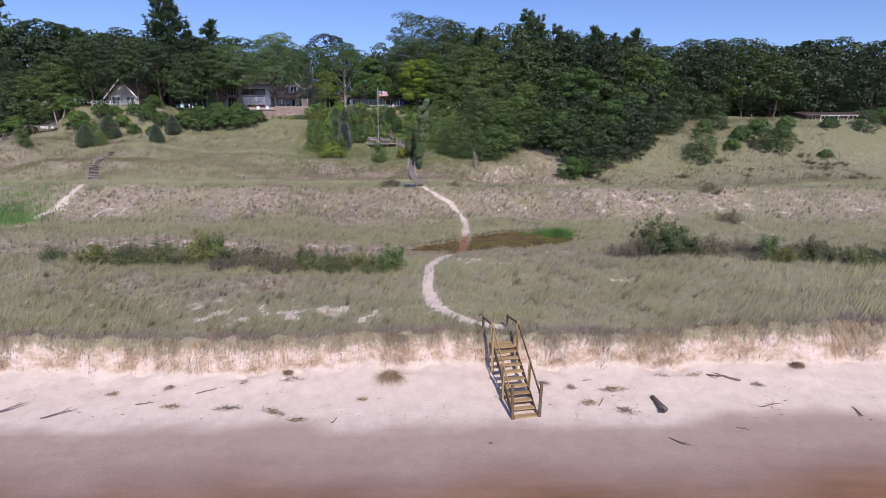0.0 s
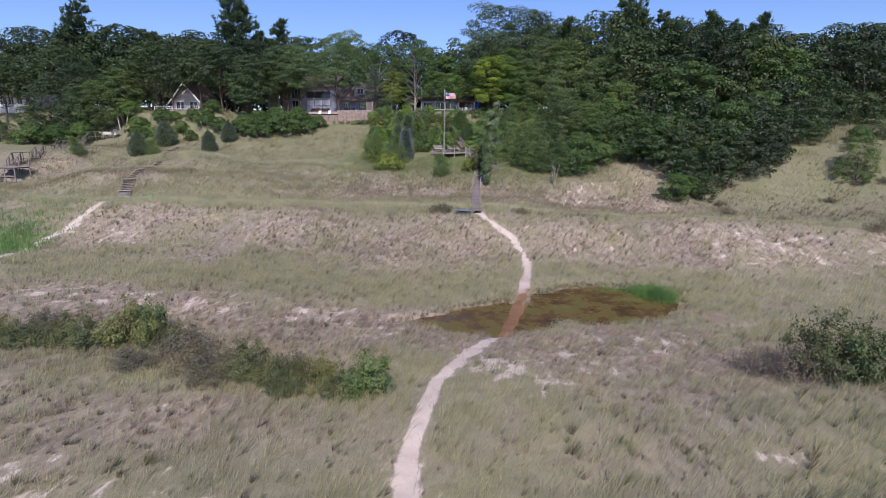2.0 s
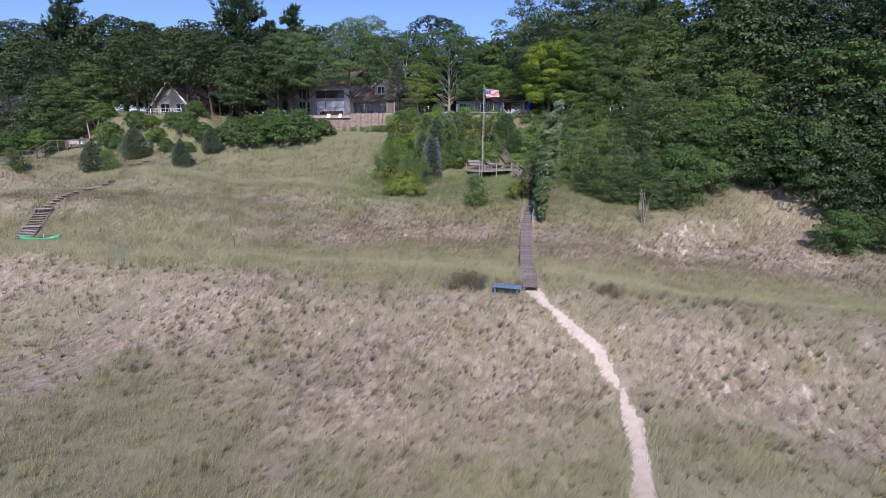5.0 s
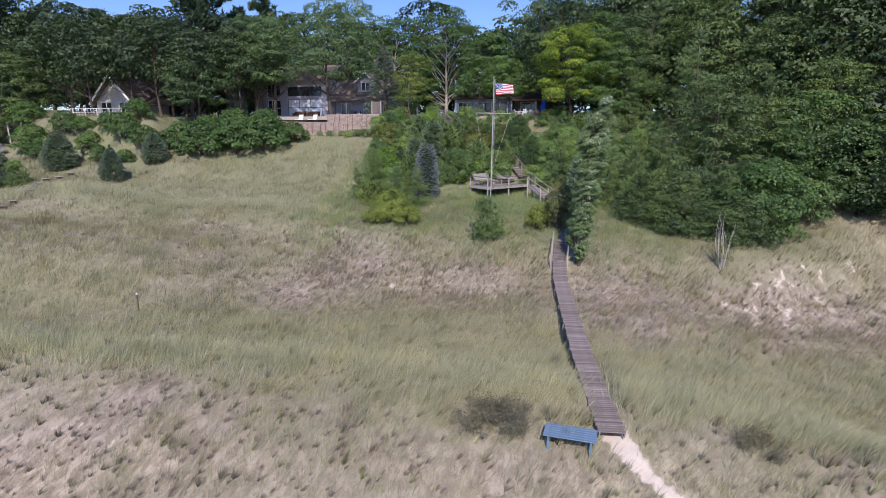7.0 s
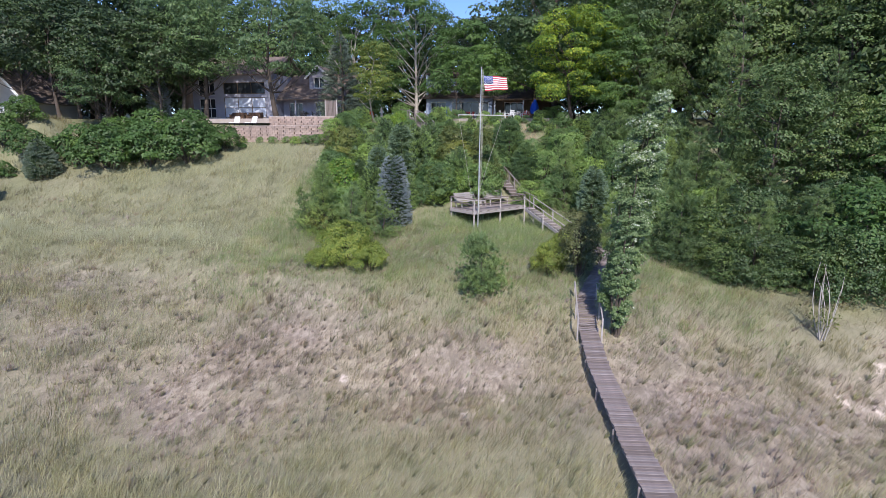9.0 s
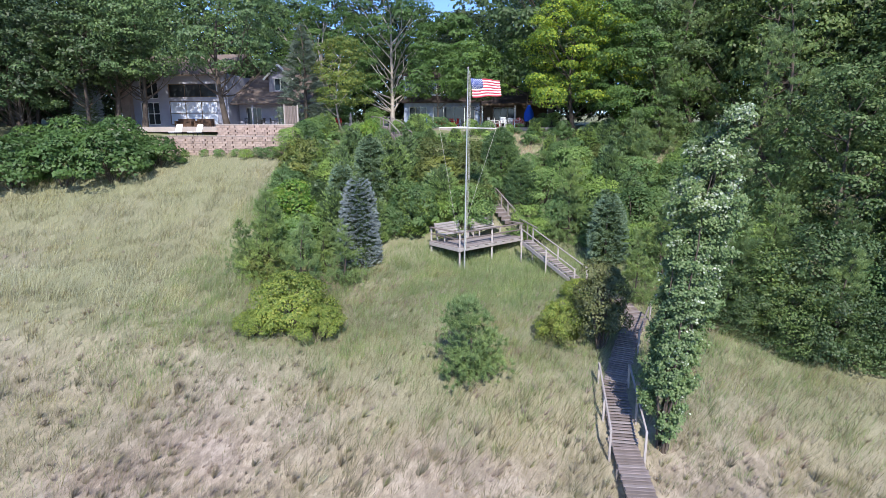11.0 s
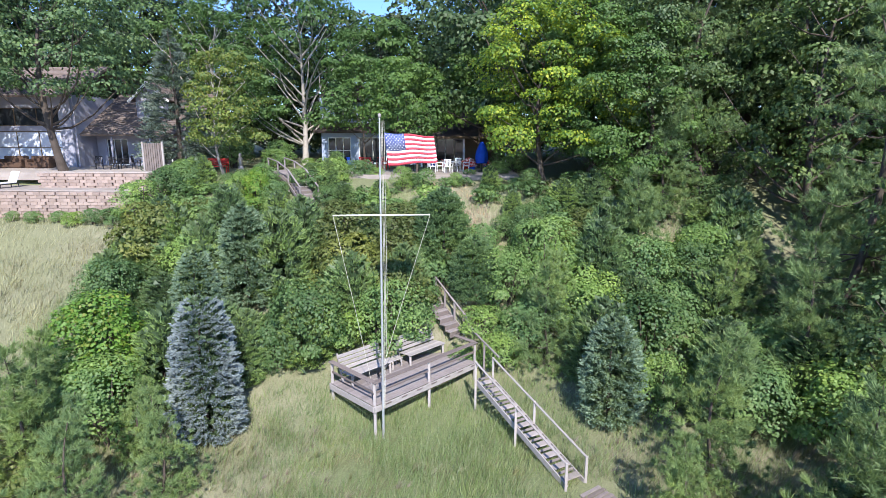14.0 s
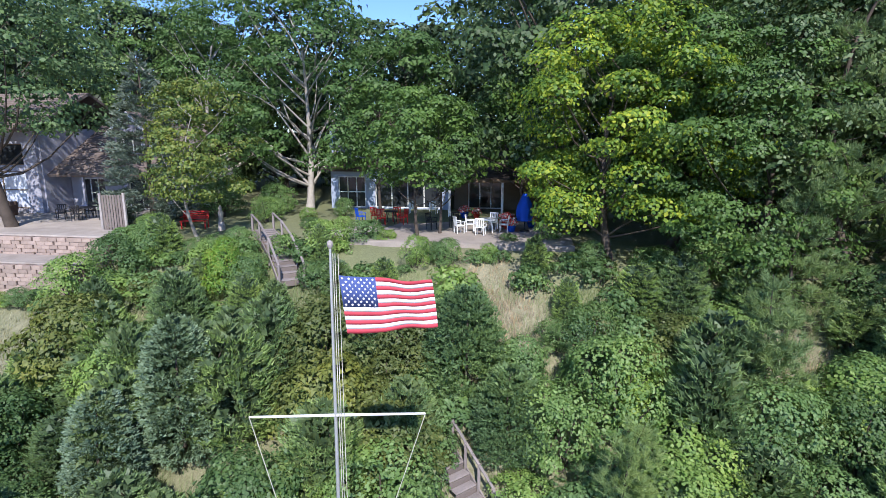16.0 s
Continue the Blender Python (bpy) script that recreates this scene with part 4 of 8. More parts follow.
def pine_tree(name, label, seed, tall, crown, bare_stem, mat, leaves, needle=0.4, bark=BARK, ragged=0.35, stem=0.22, group="", tier=0.75, flat=0.22, per=14, lift=0.25, taper=0.7, thin=0.3):
    """A pine: straight trunk, whorls of boughs with needle tufts in loose level plates."""
    rng = np.random.default_rng(seed)
    tree = thing(name, Matrix(), label, "tree", group)
    trunk = curve_to((0, 0, -0.4), (rng.normal(0, 0.2), rng.normal(0, 0.2), tall), 0, rng, 8)
    pieces = [tube_arrays(trunk, stem * (1 - 0.93 * np.linspace(0, 1, 8)), 7)]
    tips, z = [], bare_stem
    while z < tall - 0.15:
        s = (z - bare_stem) / (tall - bare_stem)
        reach = crown * (np.clip(1.02 - s, 0.04, 1) ** taper) * (0.75 + 0.25 * min(1, s * 5 + 0.2))
        for _ in range(rng.integers(4, 7)):
            a = rng.uniform(0, 2 * np.pi)
            l = reach * rng.uniform(1 - ragged, 1 + ragged * 0.5)
            root = np.array([np.interp(z, trunk[:, 2], trunk[:, 0]), np.interp(z, trunk[:, 2], trunk[:, 1]), z])
            tip = root + [np.cos(a) * l, np.sin(a) * l, l * rng.uniform(-0.05, 0.4)]
            bough = curve_to(root, tip, -0.12 * l, rng)
            pieces.append(tube_arrays(bough, stem * 0.22 * (1.1 - s) * np.array([1, 0.8, 0.6, 0.4, 0.15]), 3))
            tips.append((bough, l))
        z += tier * rng.uniform(0.6, 1.3) * (1 - 0.45 * s)
    v, f = join_arrays(pieces)
    raw("trunk", v, f, bark, tree, smooth=True)
    weight = np.array([l + 0.2 for _, l in tips])
    tufts = leaves // per
    owner = rng.choice(len(tips), tufts, p=weight / weight.sum())
    boughs = np.array([b for b, _ in tips])
    reach = np.array([l for _, l in tips])
    u = rng.uniform(0.2, 1, tufts) ** 0.65 * 3.999
    k = np.minimum(u.astype(int), 3)
    q = (u - k)[:, None]
    pts = boughs[owner, k] * (1 - q) + boughs[owner, k + 1] * q
    wide = (0.1 + 0.2 * reach[owner])[:, None]
    pts = pts + rng.normal(0, 1, (tufts, 3)) * wide * [0.85, 0.85, flat]
    way = boughs[owner, 4] - boughs[owner, 0]
    way = way / (np.linalg.norm(way, axis=1)[:, None] + 1e-6) * 0.6 + [0, 0, 0.75]
    pts, way = np.repeat(pts, per, 0), np.repeat(way, per, 0)
    v, f = needle_arrays(pts + rng.normal(0, needle * 0.16, pts.shape), way, needle, needle * thin, rng, 0.62)
    raw("crown", v, f, mat, tree)
    return tree


def spruce_tree(name, label, seed, tall, crown, mat, leaves, needle=0.2, group="", bark=BARK):
    """A spruce: a dense cone of slightly drooping boughs down to the ground."""
    rng = np.random.default_rng(seed)
    tree = thing(name, Matrix(), label, "tree", group)
    trunk = curve_to((0, 0, -0.3), (0, 0, tall), 0, rng, 5)
    pieces = [tube_arrays(trunk, 0.035 * tall * np.array([1, 0.8, 0.6, 0.35, 0.08]) * 0.6, 6)]
    boughs = int(46 * tall)
    s = rng.uniform(0, 1, boughs) ** 1.25
    a = rng.uniform(0, 2 * np.pi, boughs)
    length = crown * np.clip(1 - s, 0.03, 1) ** 0.72 * (0.72 + 0.28 * np.clip(s * 6, 0, 1)) * rng.uniform(0.85, 1.1, boughs)
    z = 0.12 + s * (tall - 0.15)
    way = np.c_[np.cos(a), np.sin(a), -0.12 + 0.5 * s]
    for i in range(0, boughs, 9):
        root = np.array([0, 0, z[i]])
        pieces.append(tube_arrays(curve_to(root, root + way[i] * length[i], 0.04, rng, 3), 0.02 * np.array([1, 0.6, 0.2]), 4))
    v, f = join_arrays(pieces)
    raw("trunk", v, f, bark, tree)
    owner = rng.choice(boughs, leaves, p=(length + 0.1) / (length + 0.1).sum())
    u = rng.uniform(0.35, 1, leaves) ** 0.6
    pts = np.c_[np.zeros((leaves, 2)), z[owner]] + way[owner] * (length[owner] * u)[:, None]
    fan = (0.07 + 0.1 * u * length[owner])[:, None]
    pts = pts + rng.normal(0, 1, (leaves, 3)) * fan * [0.5, 0.5, 0.22]
    out = way[owner] + [0, 0, 0.25]
    v, f = needle_arrays(pts, out, needle, needle * 0.34, rng, 0.45)
    raw("crown", v, f, mat, tree)
    return tree


def bush(name, label, seed, tall, wide, clumps, leaves, leaf, mat, group="", bark=BARK, category="bush", slim=0.6):
    """A shrub: several stems from the ground and leaf clumps down to the ground."""
    rng = np.random.default_rng(seed)
    shrub = thing(name, Matrix(), label, category, group)
    clumps = int(clumps * 2)
    slim = slim * 0.74
    a = rng.uniform(0, 2 * np.pi, clumps)
    h = rng.uniform(0.12, 1, clumps) ** 0.8
    r = wide * np.sqrt(np.clip(1.05 - h ** 2, 0.05, 1)) * rng.uniform(0.2, 1, clumps) ** 0.6
    c = np.c_[np.cos(a) * r, np.sin(a) * r, h * tall * 0.86 + 0.05]
    pieces = []
    for i in range(0, clumps, 5):
        root = np.array([c[i, 0] * 0.2, c[i, 1] * 0.2, -0.2])
        pieces.append(tube_arrays(curve_to(root, c[i] + [0, 0, 0.1], 0.1 * tall, rng), 0.035 * (0.4 + 0.3 * tall) * np.array([1, 0.8, 0.6, 0.4, 0.15]), 5))
    v, f = join_arrays(pieces)
    tagged(raw("woody_stem", v, f, bark, shrub, smooth=True), kind="stuff")
    pts, d = shell(c, slim * np.sqrt(wide * tall) * rng.uniform(0.35, 0.8, clumps), (1, 1, 0.8), leaves, rng, 0.18)
    pts[:, 2] = np.abs(pts[:, 2])
    heart = pts - [0, 0, tall * 0.35]
    heart /= np.linalg.norm(heart, axis=1)[:, None] + 1e-6
    v, f = leaf_arrays(pts, d * 0.85 + heart * 0.4, leaf, leaf * 0.75, rng, 0.1, kite=leaf < 0.14)
    raw("crown", v, f, mat, shrub)
    return shrub


def dome(name, label, seed, tall, wide, leaves, leaf, mat, group="", point=0.75, thin=0.45, shoots=170, rise=0.5, loose=0.5, tiers=22):
    """A dense young conifer: a rounded cone of overlapping upturned shoots, lumpy from bough to bough, darker inner
    needles standing for shade within.
    """
    rng = np.random.default_rng(seed)
    tree = thing(name, Matrix(), label, "tree", group)
    v, f = tube_arrays(curve_to((0, 0, -0.3), (0, 0, tall * 0.9), 0, rng, 5), 0.02 * tall * np.array([1, 0.8, 0.6, 0.35, 0.1]), 6)
    raw("trunk", v, f, BARK, tree)
    shoots = int(shoots * 2.2)
    bs = rng.uniform(0.0, 1, shoots * 5)
    bs = bs[rng.uniform(0, 1, shoots * 5) < (1 - bs ** 2.0) ** point + 0.08][:shoots]
    bs = np.clip(np.round(bs * tiers) / tiers + rng.normal(0, 0.25 / tiers, len(bs)), 0, 1)
    count = len(bs)
    ba = np.arange(count) * 2.39996 + rng.normal(0, 0.3, count)
    lump = 1 + 0.07 * np.sin(ba * 3 + seed + bs * 5) + 0.05 * np.sin(ba * 5 + bs * 11)
    long = rng.uniform(0.88, 1.08, count) * lump

    def needles(n, reach0, reach1, size, slim, free, mat_in, part_name):
        k = rng.integers(0, count, n)
        span = math.sqrt(2 * np.pi * wide * tall / count) * 0.75
        across, along = rng.normal(0, 0.4, n) * span, rng.uniform(0, 1, n)
        profile = wide * (1 - bs[k] ** 2.0) ** point * (0.84 + 0.16 * np.clip(bs[k] * 6, 0, 1)) * long[k]
        r = profile * (reach0 + (reach1 - reach0) * along) - np.abs(across) * 0.3
        z = 0.1 + bs[k] * (tall - 0.2) + (along - 0.6) * span * rise + rng.normal(0, 0.16, n) * span
        a = ba[k] + across / np.clip(r, 0.15, None)
        pts = np.c_[np.cos(a) * r, np.sin(a) * r, np.clip(z, 0.02, None)]
        way = np.c_[np.cos(a), np.sin(a), rise * 0.8 + bs[k] * 0.7]
        v, f = needle_arrays(pts, way, size, size * slim, rng, free)
        raw(part_name, v, f, mat_in, tree)

    needles(leaves, 0.78, 1.02, leaf, thin, loose, mat, "crown")
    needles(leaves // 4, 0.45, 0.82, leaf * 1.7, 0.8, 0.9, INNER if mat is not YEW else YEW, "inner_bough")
    return tree


def stand(ob, x, y, turn=0.0, size=1.0, high=1.0, sink=0.0):
    """Put a template plant in its first place."""
    ob.matrix_basis = Matrix.LocRotScale((x, y, float(height(x, y)) - sink), Euler((0, 0, radians(turn))), (size, size, size * high))
    return ob


def again(ob, x, y, turn=0.0, size=1.0, high=1.0, sink=0.0, z=None):
    """A further plant of the same kind."""
    ground_z = float(height(x, y)) if z is None else z
    m = Matrix.LocRotScale((x, y, ground_z - sink), Euler((0, 0, radians(turn))), (size, size, size * high))
    made = copy_thing(ob, Matrix())
    made.matrix_basis = m
    return made


prng = random.Random(5)
OAK_LABEL = "tall dark green oak in dense woodland"
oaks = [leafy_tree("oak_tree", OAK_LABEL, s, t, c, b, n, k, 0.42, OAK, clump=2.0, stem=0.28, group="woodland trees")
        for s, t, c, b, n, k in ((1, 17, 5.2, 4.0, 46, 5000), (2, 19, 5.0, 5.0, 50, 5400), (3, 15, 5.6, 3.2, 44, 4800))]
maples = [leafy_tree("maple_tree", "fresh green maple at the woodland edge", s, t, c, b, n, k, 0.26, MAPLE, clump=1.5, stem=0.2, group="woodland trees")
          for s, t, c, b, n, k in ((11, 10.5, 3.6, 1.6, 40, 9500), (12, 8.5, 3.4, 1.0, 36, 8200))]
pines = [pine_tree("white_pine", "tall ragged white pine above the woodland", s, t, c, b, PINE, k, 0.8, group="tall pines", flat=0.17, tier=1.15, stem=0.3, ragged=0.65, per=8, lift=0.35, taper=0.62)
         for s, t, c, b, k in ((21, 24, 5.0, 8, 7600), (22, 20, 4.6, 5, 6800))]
near_oak = leafy_tree("oak_tree", "large green oak with layered boughs on the bluff", 5, 16, 5.0, 3.0, 60, 17500, 0.205, HALF_LIT_OAK, clump=1.6, stem=0.28, group="woodland trees")
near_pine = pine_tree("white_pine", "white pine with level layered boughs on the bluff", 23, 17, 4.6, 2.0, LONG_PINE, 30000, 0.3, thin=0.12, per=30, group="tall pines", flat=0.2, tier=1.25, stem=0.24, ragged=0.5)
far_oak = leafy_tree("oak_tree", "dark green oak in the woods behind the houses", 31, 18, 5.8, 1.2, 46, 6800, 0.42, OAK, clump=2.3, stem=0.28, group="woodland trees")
used = set()


def plant(kinds, x, y, lo=0.85, hi=1.15, sink=0.2, high=1.0):
    """One of the kinds, at random turn and size."""
    ob = prng.choice(kinds)
    turn, size = prng.uniform(0, 360), prng.uniform(lo, hi)
    if ob.name not in used:
        used.add(ob.name)
        return stand(ob, x, y, turn, size, high, sink)
    return again(ob, x, y, turn, size, high, sink)


# woodland on the bluff to the right of the boardwalk
for x, y, k in ((12, 107, 0.62), (18, 108, 0.68), (24, 107, 0.64), (30, 108, 0.70), (35, 110, 0.62),
                (19, 117, 1.02), (24, 115, 0.9), (31, 117, 0.9), (38, 118, 0.87), (45, 122, 0.89),
                (14, 125, 0.99), (21, 125, 0.96), (28, 126, 0.86), (36, 127, 0.83), (44, 131, 0.79), (52, 128, 0.68),
                (3, 137, 1.06), (9, 139, 1.02), (20, 138, 0.99), (30, 138, 0.96), (60, 128, 0.89), (68, 130, 0.91), (76, 128, 0.89), (86, 132, 1.0),
                (94, 126, 0.89), (104, 128, 0.93), (80, 138, 1.06), (64, 138, 0.99), (56, 133, 0.93), (96, 138, 0.98), (38, 138, 1.02), (50, 138, 0.93)):
    plant(maples if k < 0.72 else oaks, x + prng.uniform(-1, 1), y + prng.uniform(-1, 1), k * 0.95, k * 1.08)
for x, y, k in ((9, 131, 1.06), (25, 132, 0.98), (34, 133, 1.10), (40, 125, 0.92), (16, 121, 0.83), (30, 121, 0.78), (47, 140, 1.08), (18, 129, 1.10)):
    plant(pines, x, y, k * 0.8, k * 0.9)
stand(near_oak, 7.5, 111.0, 0, 0.72, 1.0, 0.2)
for x, y, k in ((4.0, 130.0, 0.85), (8.5, 123.5, 0.90), (14.0, 117.0, 0.85), (11.5, 109.0, 0.54), (0.5, 134.5, 1.22), (-6.5, 134.5, 1.28), (-10.0, 148.0, 1.00), (16.5, 110.5, 0.65), (0.6, 128.4, 0.72)):
    again(near_oak, x, y, prng.uniform(0, 360), k, 1.05, 0.2)
stand(near_pine, 6.2, 117.4, 0, 0.85, 1.0, 0.2)
for x, y, k in ((4.4, 125.5, 0.85), (11.5, 113.0, 0.68), (12.0, 128.0, 0.99), (7.2, 132.0, 0.99)):
    again(near_pine, x, y, prng.uniform(0, 360), k, 1.0, 0.2)
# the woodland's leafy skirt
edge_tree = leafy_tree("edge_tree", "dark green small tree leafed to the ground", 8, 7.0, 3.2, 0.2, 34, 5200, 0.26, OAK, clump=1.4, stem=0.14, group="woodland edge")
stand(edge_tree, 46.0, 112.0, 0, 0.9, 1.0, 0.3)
lit_edge = leafy_tree("edge_tree", "sunlit green small tree leafed to the ground", 9, 7.0, 3.2, 0.2, 40, 11000, 0.17, HALF_LIT_OAK, clump=1.3, stem=0.14, group="woodland edge")
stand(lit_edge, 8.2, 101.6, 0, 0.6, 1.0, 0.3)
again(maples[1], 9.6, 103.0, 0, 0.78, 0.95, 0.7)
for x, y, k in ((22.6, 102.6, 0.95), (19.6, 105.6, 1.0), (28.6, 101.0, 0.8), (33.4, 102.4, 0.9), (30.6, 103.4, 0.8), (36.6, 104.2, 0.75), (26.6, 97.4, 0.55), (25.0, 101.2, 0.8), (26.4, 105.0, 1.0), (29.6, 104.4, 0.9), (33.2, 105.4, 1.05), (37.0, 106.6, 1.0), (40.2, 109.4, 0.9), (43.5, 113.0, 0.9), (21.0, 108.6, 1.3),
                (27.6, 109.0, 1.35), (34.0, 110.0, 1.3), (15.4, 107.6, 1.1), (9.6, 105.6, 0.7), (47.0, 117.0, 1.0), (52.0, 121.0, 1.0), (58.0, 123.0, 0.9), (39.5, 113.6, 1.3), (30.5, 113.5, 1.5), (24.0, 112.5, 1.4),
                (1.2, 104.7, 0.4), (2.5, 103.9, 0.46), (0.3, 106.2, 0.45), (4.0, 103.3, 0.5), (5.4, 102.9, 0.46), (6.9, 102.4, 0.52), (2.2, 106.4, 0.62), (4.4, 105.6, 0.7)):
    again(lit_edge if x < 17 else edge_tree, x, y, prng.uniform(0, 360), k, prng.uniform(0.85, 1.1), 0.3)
stem_oak = leafy_tree("oak_tree", "dark green oak with a long bare trunk", 33, 15.5, 4.8, 5.8, 46, 6000, 0.32, OAK, clump=1.6, stem=0.26, group="woodland trees")
stand(stem_oak, -63.0, 131.5, 0, 0.92, 1.0, 0.2)
# woods behind and to the left of the houses
for x, y, k in ((-64, 130, 0.7), (-57, 127, 0.66), (-52.5, 130, 0.72), (-84, 124, 0.75), (-92, 122, 0.72), (-100, 126, 0.85), (-77, 134, 0.75), (-88, 117, 0.6),
                (-110, 120, 0.8), (-66, 137, 0.8), (-57.5, 133, 0.75), (-80, 130, 0.85), (-73, 138, 0.95), (-60, 138, 0.9), (-96, 117, 0.62)):
    px, py, k = x + prng.uniform(-0.6, 0.6), y + prng.uniform(-0.6, 0.6), k * prng.uniform(0.95, 1.05)
    again(stem_oak, px, py, prng.uniform(0, 360), k * 1.2, 0.95, 0.2)
for x, y, k, turn in ((-77.2, 125.0, 0.92, 20), (-67.4, 125.4, 0.9, 130), (-61.6, 124.6, 0.85, 250), (-72.6, 124.2, 0.78, 310), (-55.5, 124.0, 0.85, 60), (-83.0, 121.5, 0.75, 200), (-50.4, 126.5, 0.8, 10), (-106.5, 122.5, 0.8, 90), (-114.0, 122.0, 0.85, 170), (-120.0, 121.0, 0.8, 290)):
    again(stem_oak, x, y, turn, k, 1.0, 0.2)
plant([far_oak], -30, 152)
far_small = leafy_tree("oak_tree", "dark green oak deep in the woods", 32, 18, 5.8, 1.2, 42, 2600, 0.68, OAK, clump=2.4, stem=0.28, group="woodland trees")
for row, (y, step) in enumerate(((149, 6.4), (161, 7.6))):
    x = -150 + row * 3
    while x < 135:
        if not (-52 < x < -2 and y < 147):
            plant([far_oak if row == 0 else far_small], x + prng.uniform(-2, 2), y + prng.uniform(-3, 3), *((0.72, 0.95) if -54 < x < -2 else (1.06, 1.2) if x > 66 else (0.95, 1.08) if x > 48 else (0.92, 1.08) if x > 0 else (0.98, 1.15)))
        x += step * prng.uniform(0.8, 1.2)
for x, y, k in ((-71.5, 148, 1.3), (-59.5, 152, 1.15), (-112, 148, 1.1), (-95, 150, 1.0), (-68, 156, 1.05), (-104, 158, 1.0), (44, 150, 0.85), (56, 152, 0.75), (-90, 146, 0.8), (66, 156, 0.75), (92, 150, 0.75)):
    plant(pines, x, y, k * 0.97, k * 1.03)

for x, y, k in ((20.6, 104.0, 0.75), (31.6, 106.4, 0.95), (14.6, 109.6, 0.85), (37.4, 110.6, 0.95), (26.0, 110.6, 1.2), (42.0, 121.0, 1.3)):
    again(maples[int(x) % 2], x, y, prng.uniform(0, 360), k, 1.0, 0.2)
# leafy trees before the far left terrace
for x, y, k, h in ((-89.0, 115.6, 0.95, 1.15), (-92.5, 117.5, 0.9, 1.0), (-85.5, 117.5, 1.0, 1.1), (-81.5, 120.5, 1.1, 1.1)):
    again(edge_tree if k < 1 else near_oak, x, y, prng.uniform(0, 360), k if k < 1 else k * 0.62, h, 0.3)
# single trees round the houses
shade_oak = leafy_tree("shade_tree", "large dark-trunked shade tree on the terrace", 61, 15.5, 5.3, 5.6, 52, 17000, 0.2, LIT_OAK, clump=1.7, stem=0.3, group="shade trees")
stand(shade_oak, -38.1, 129.9, 0, 1.0, 1.0, 0.2)
again(shade_oak, -49.8, 129.4, 100, 0.9, 1.0, 0.2)
again(shade_oak, -47.0, 129.6, 210, 0.85, 1.05, 0.2)
again(shade_oak, -55.5, 124.0, 300, 0.7, 1.0, 0.2)
young = leafy_tree("young_tree", "slim pale-trunked young tree with yellowing leaves", 62, 8.4, 2.5, 2.2, 34, 11000, 0.14, YELLOWING, PALE_BARK, 0.9, 0.11, "young garden trees")
stand(young, -26.4, 129.5, 0, 1.0, 1.0, 0.1)
open_tree = leafy_tree("open_tree", "large open-crowned tree with pale spreading limbs", 63, 17, 5.6, 3.4, 56, 19000, 0.2, MAPLE, PALE_BARK, 1.5, 0.34, open_limbs=12)
stand(open_tree, -23.7, 138.0, 30, 0.95, 0.95, 0.2)
patio_tree = leafy_tree("patio_tree", "small twin-stemmed tree shading the patio", 64, 8.2, 2.9, 3.0, 30, 8000, 0.17, MAPLE, BARK, 1.0, 0.12, "young garden trees")
stand(patio_tree, -14.7, 130.6, 0, 0.95, 1.0, 0.1)
again(patio_tree, -13.8, 131.6, 120, 0.85, 1.05, 0.1)
again(patio_tree, -18.6, 138.0, 40, 1.05, 1.0, 0.1)
again(patio_tree, -9.4, 137.0, 250, 1.1, 1.0, 0.1)
locust = leafy_tree("locust_tree", "bright yellow-green locust tree on the bluff edge", 65, 11.0, 4.2, 2.4, 50, 30000, 0.15, LOCUST, BARK, 1.35, 0.2, "locust trees")
stand(locust, -5.3, 127.5, 0, 1.0, 1.0, 0.2)
bluff_maple = leafy_tree("maple_tree", "fresh green maple on the bluff edge", 13, 10.5, 3.5, 1.4, 42, 24000, 0.14, MAPLE, clump=1.3, stem=0.2, group="woodland trees")
stand(bluff_maple, -0.9, 126.2, 80, 1.0, 1.0, 0.2)
again(bluff_maple, -2.6, 130.0, 10, 1.1, 1.1, 0.2)
garden_spruce = spruce_tree("garden_spruce", "tall grey-green spruce beside the grey house", 66, 9.8, 3.0, GARDEN_SPRUCE, 30000, 0.2)
stand(garden_spruce, -31.4, 132.6)
again(open_tree, -33.0, 143.5, 200, 0.9)
again(maples[0], -18.5, 145.5, 0, 1.2)
again(shade_oak, -8.0, 146.5, 50, 1.15)
again(shade_oak, -42.0, 147.5, 20, 1.2)


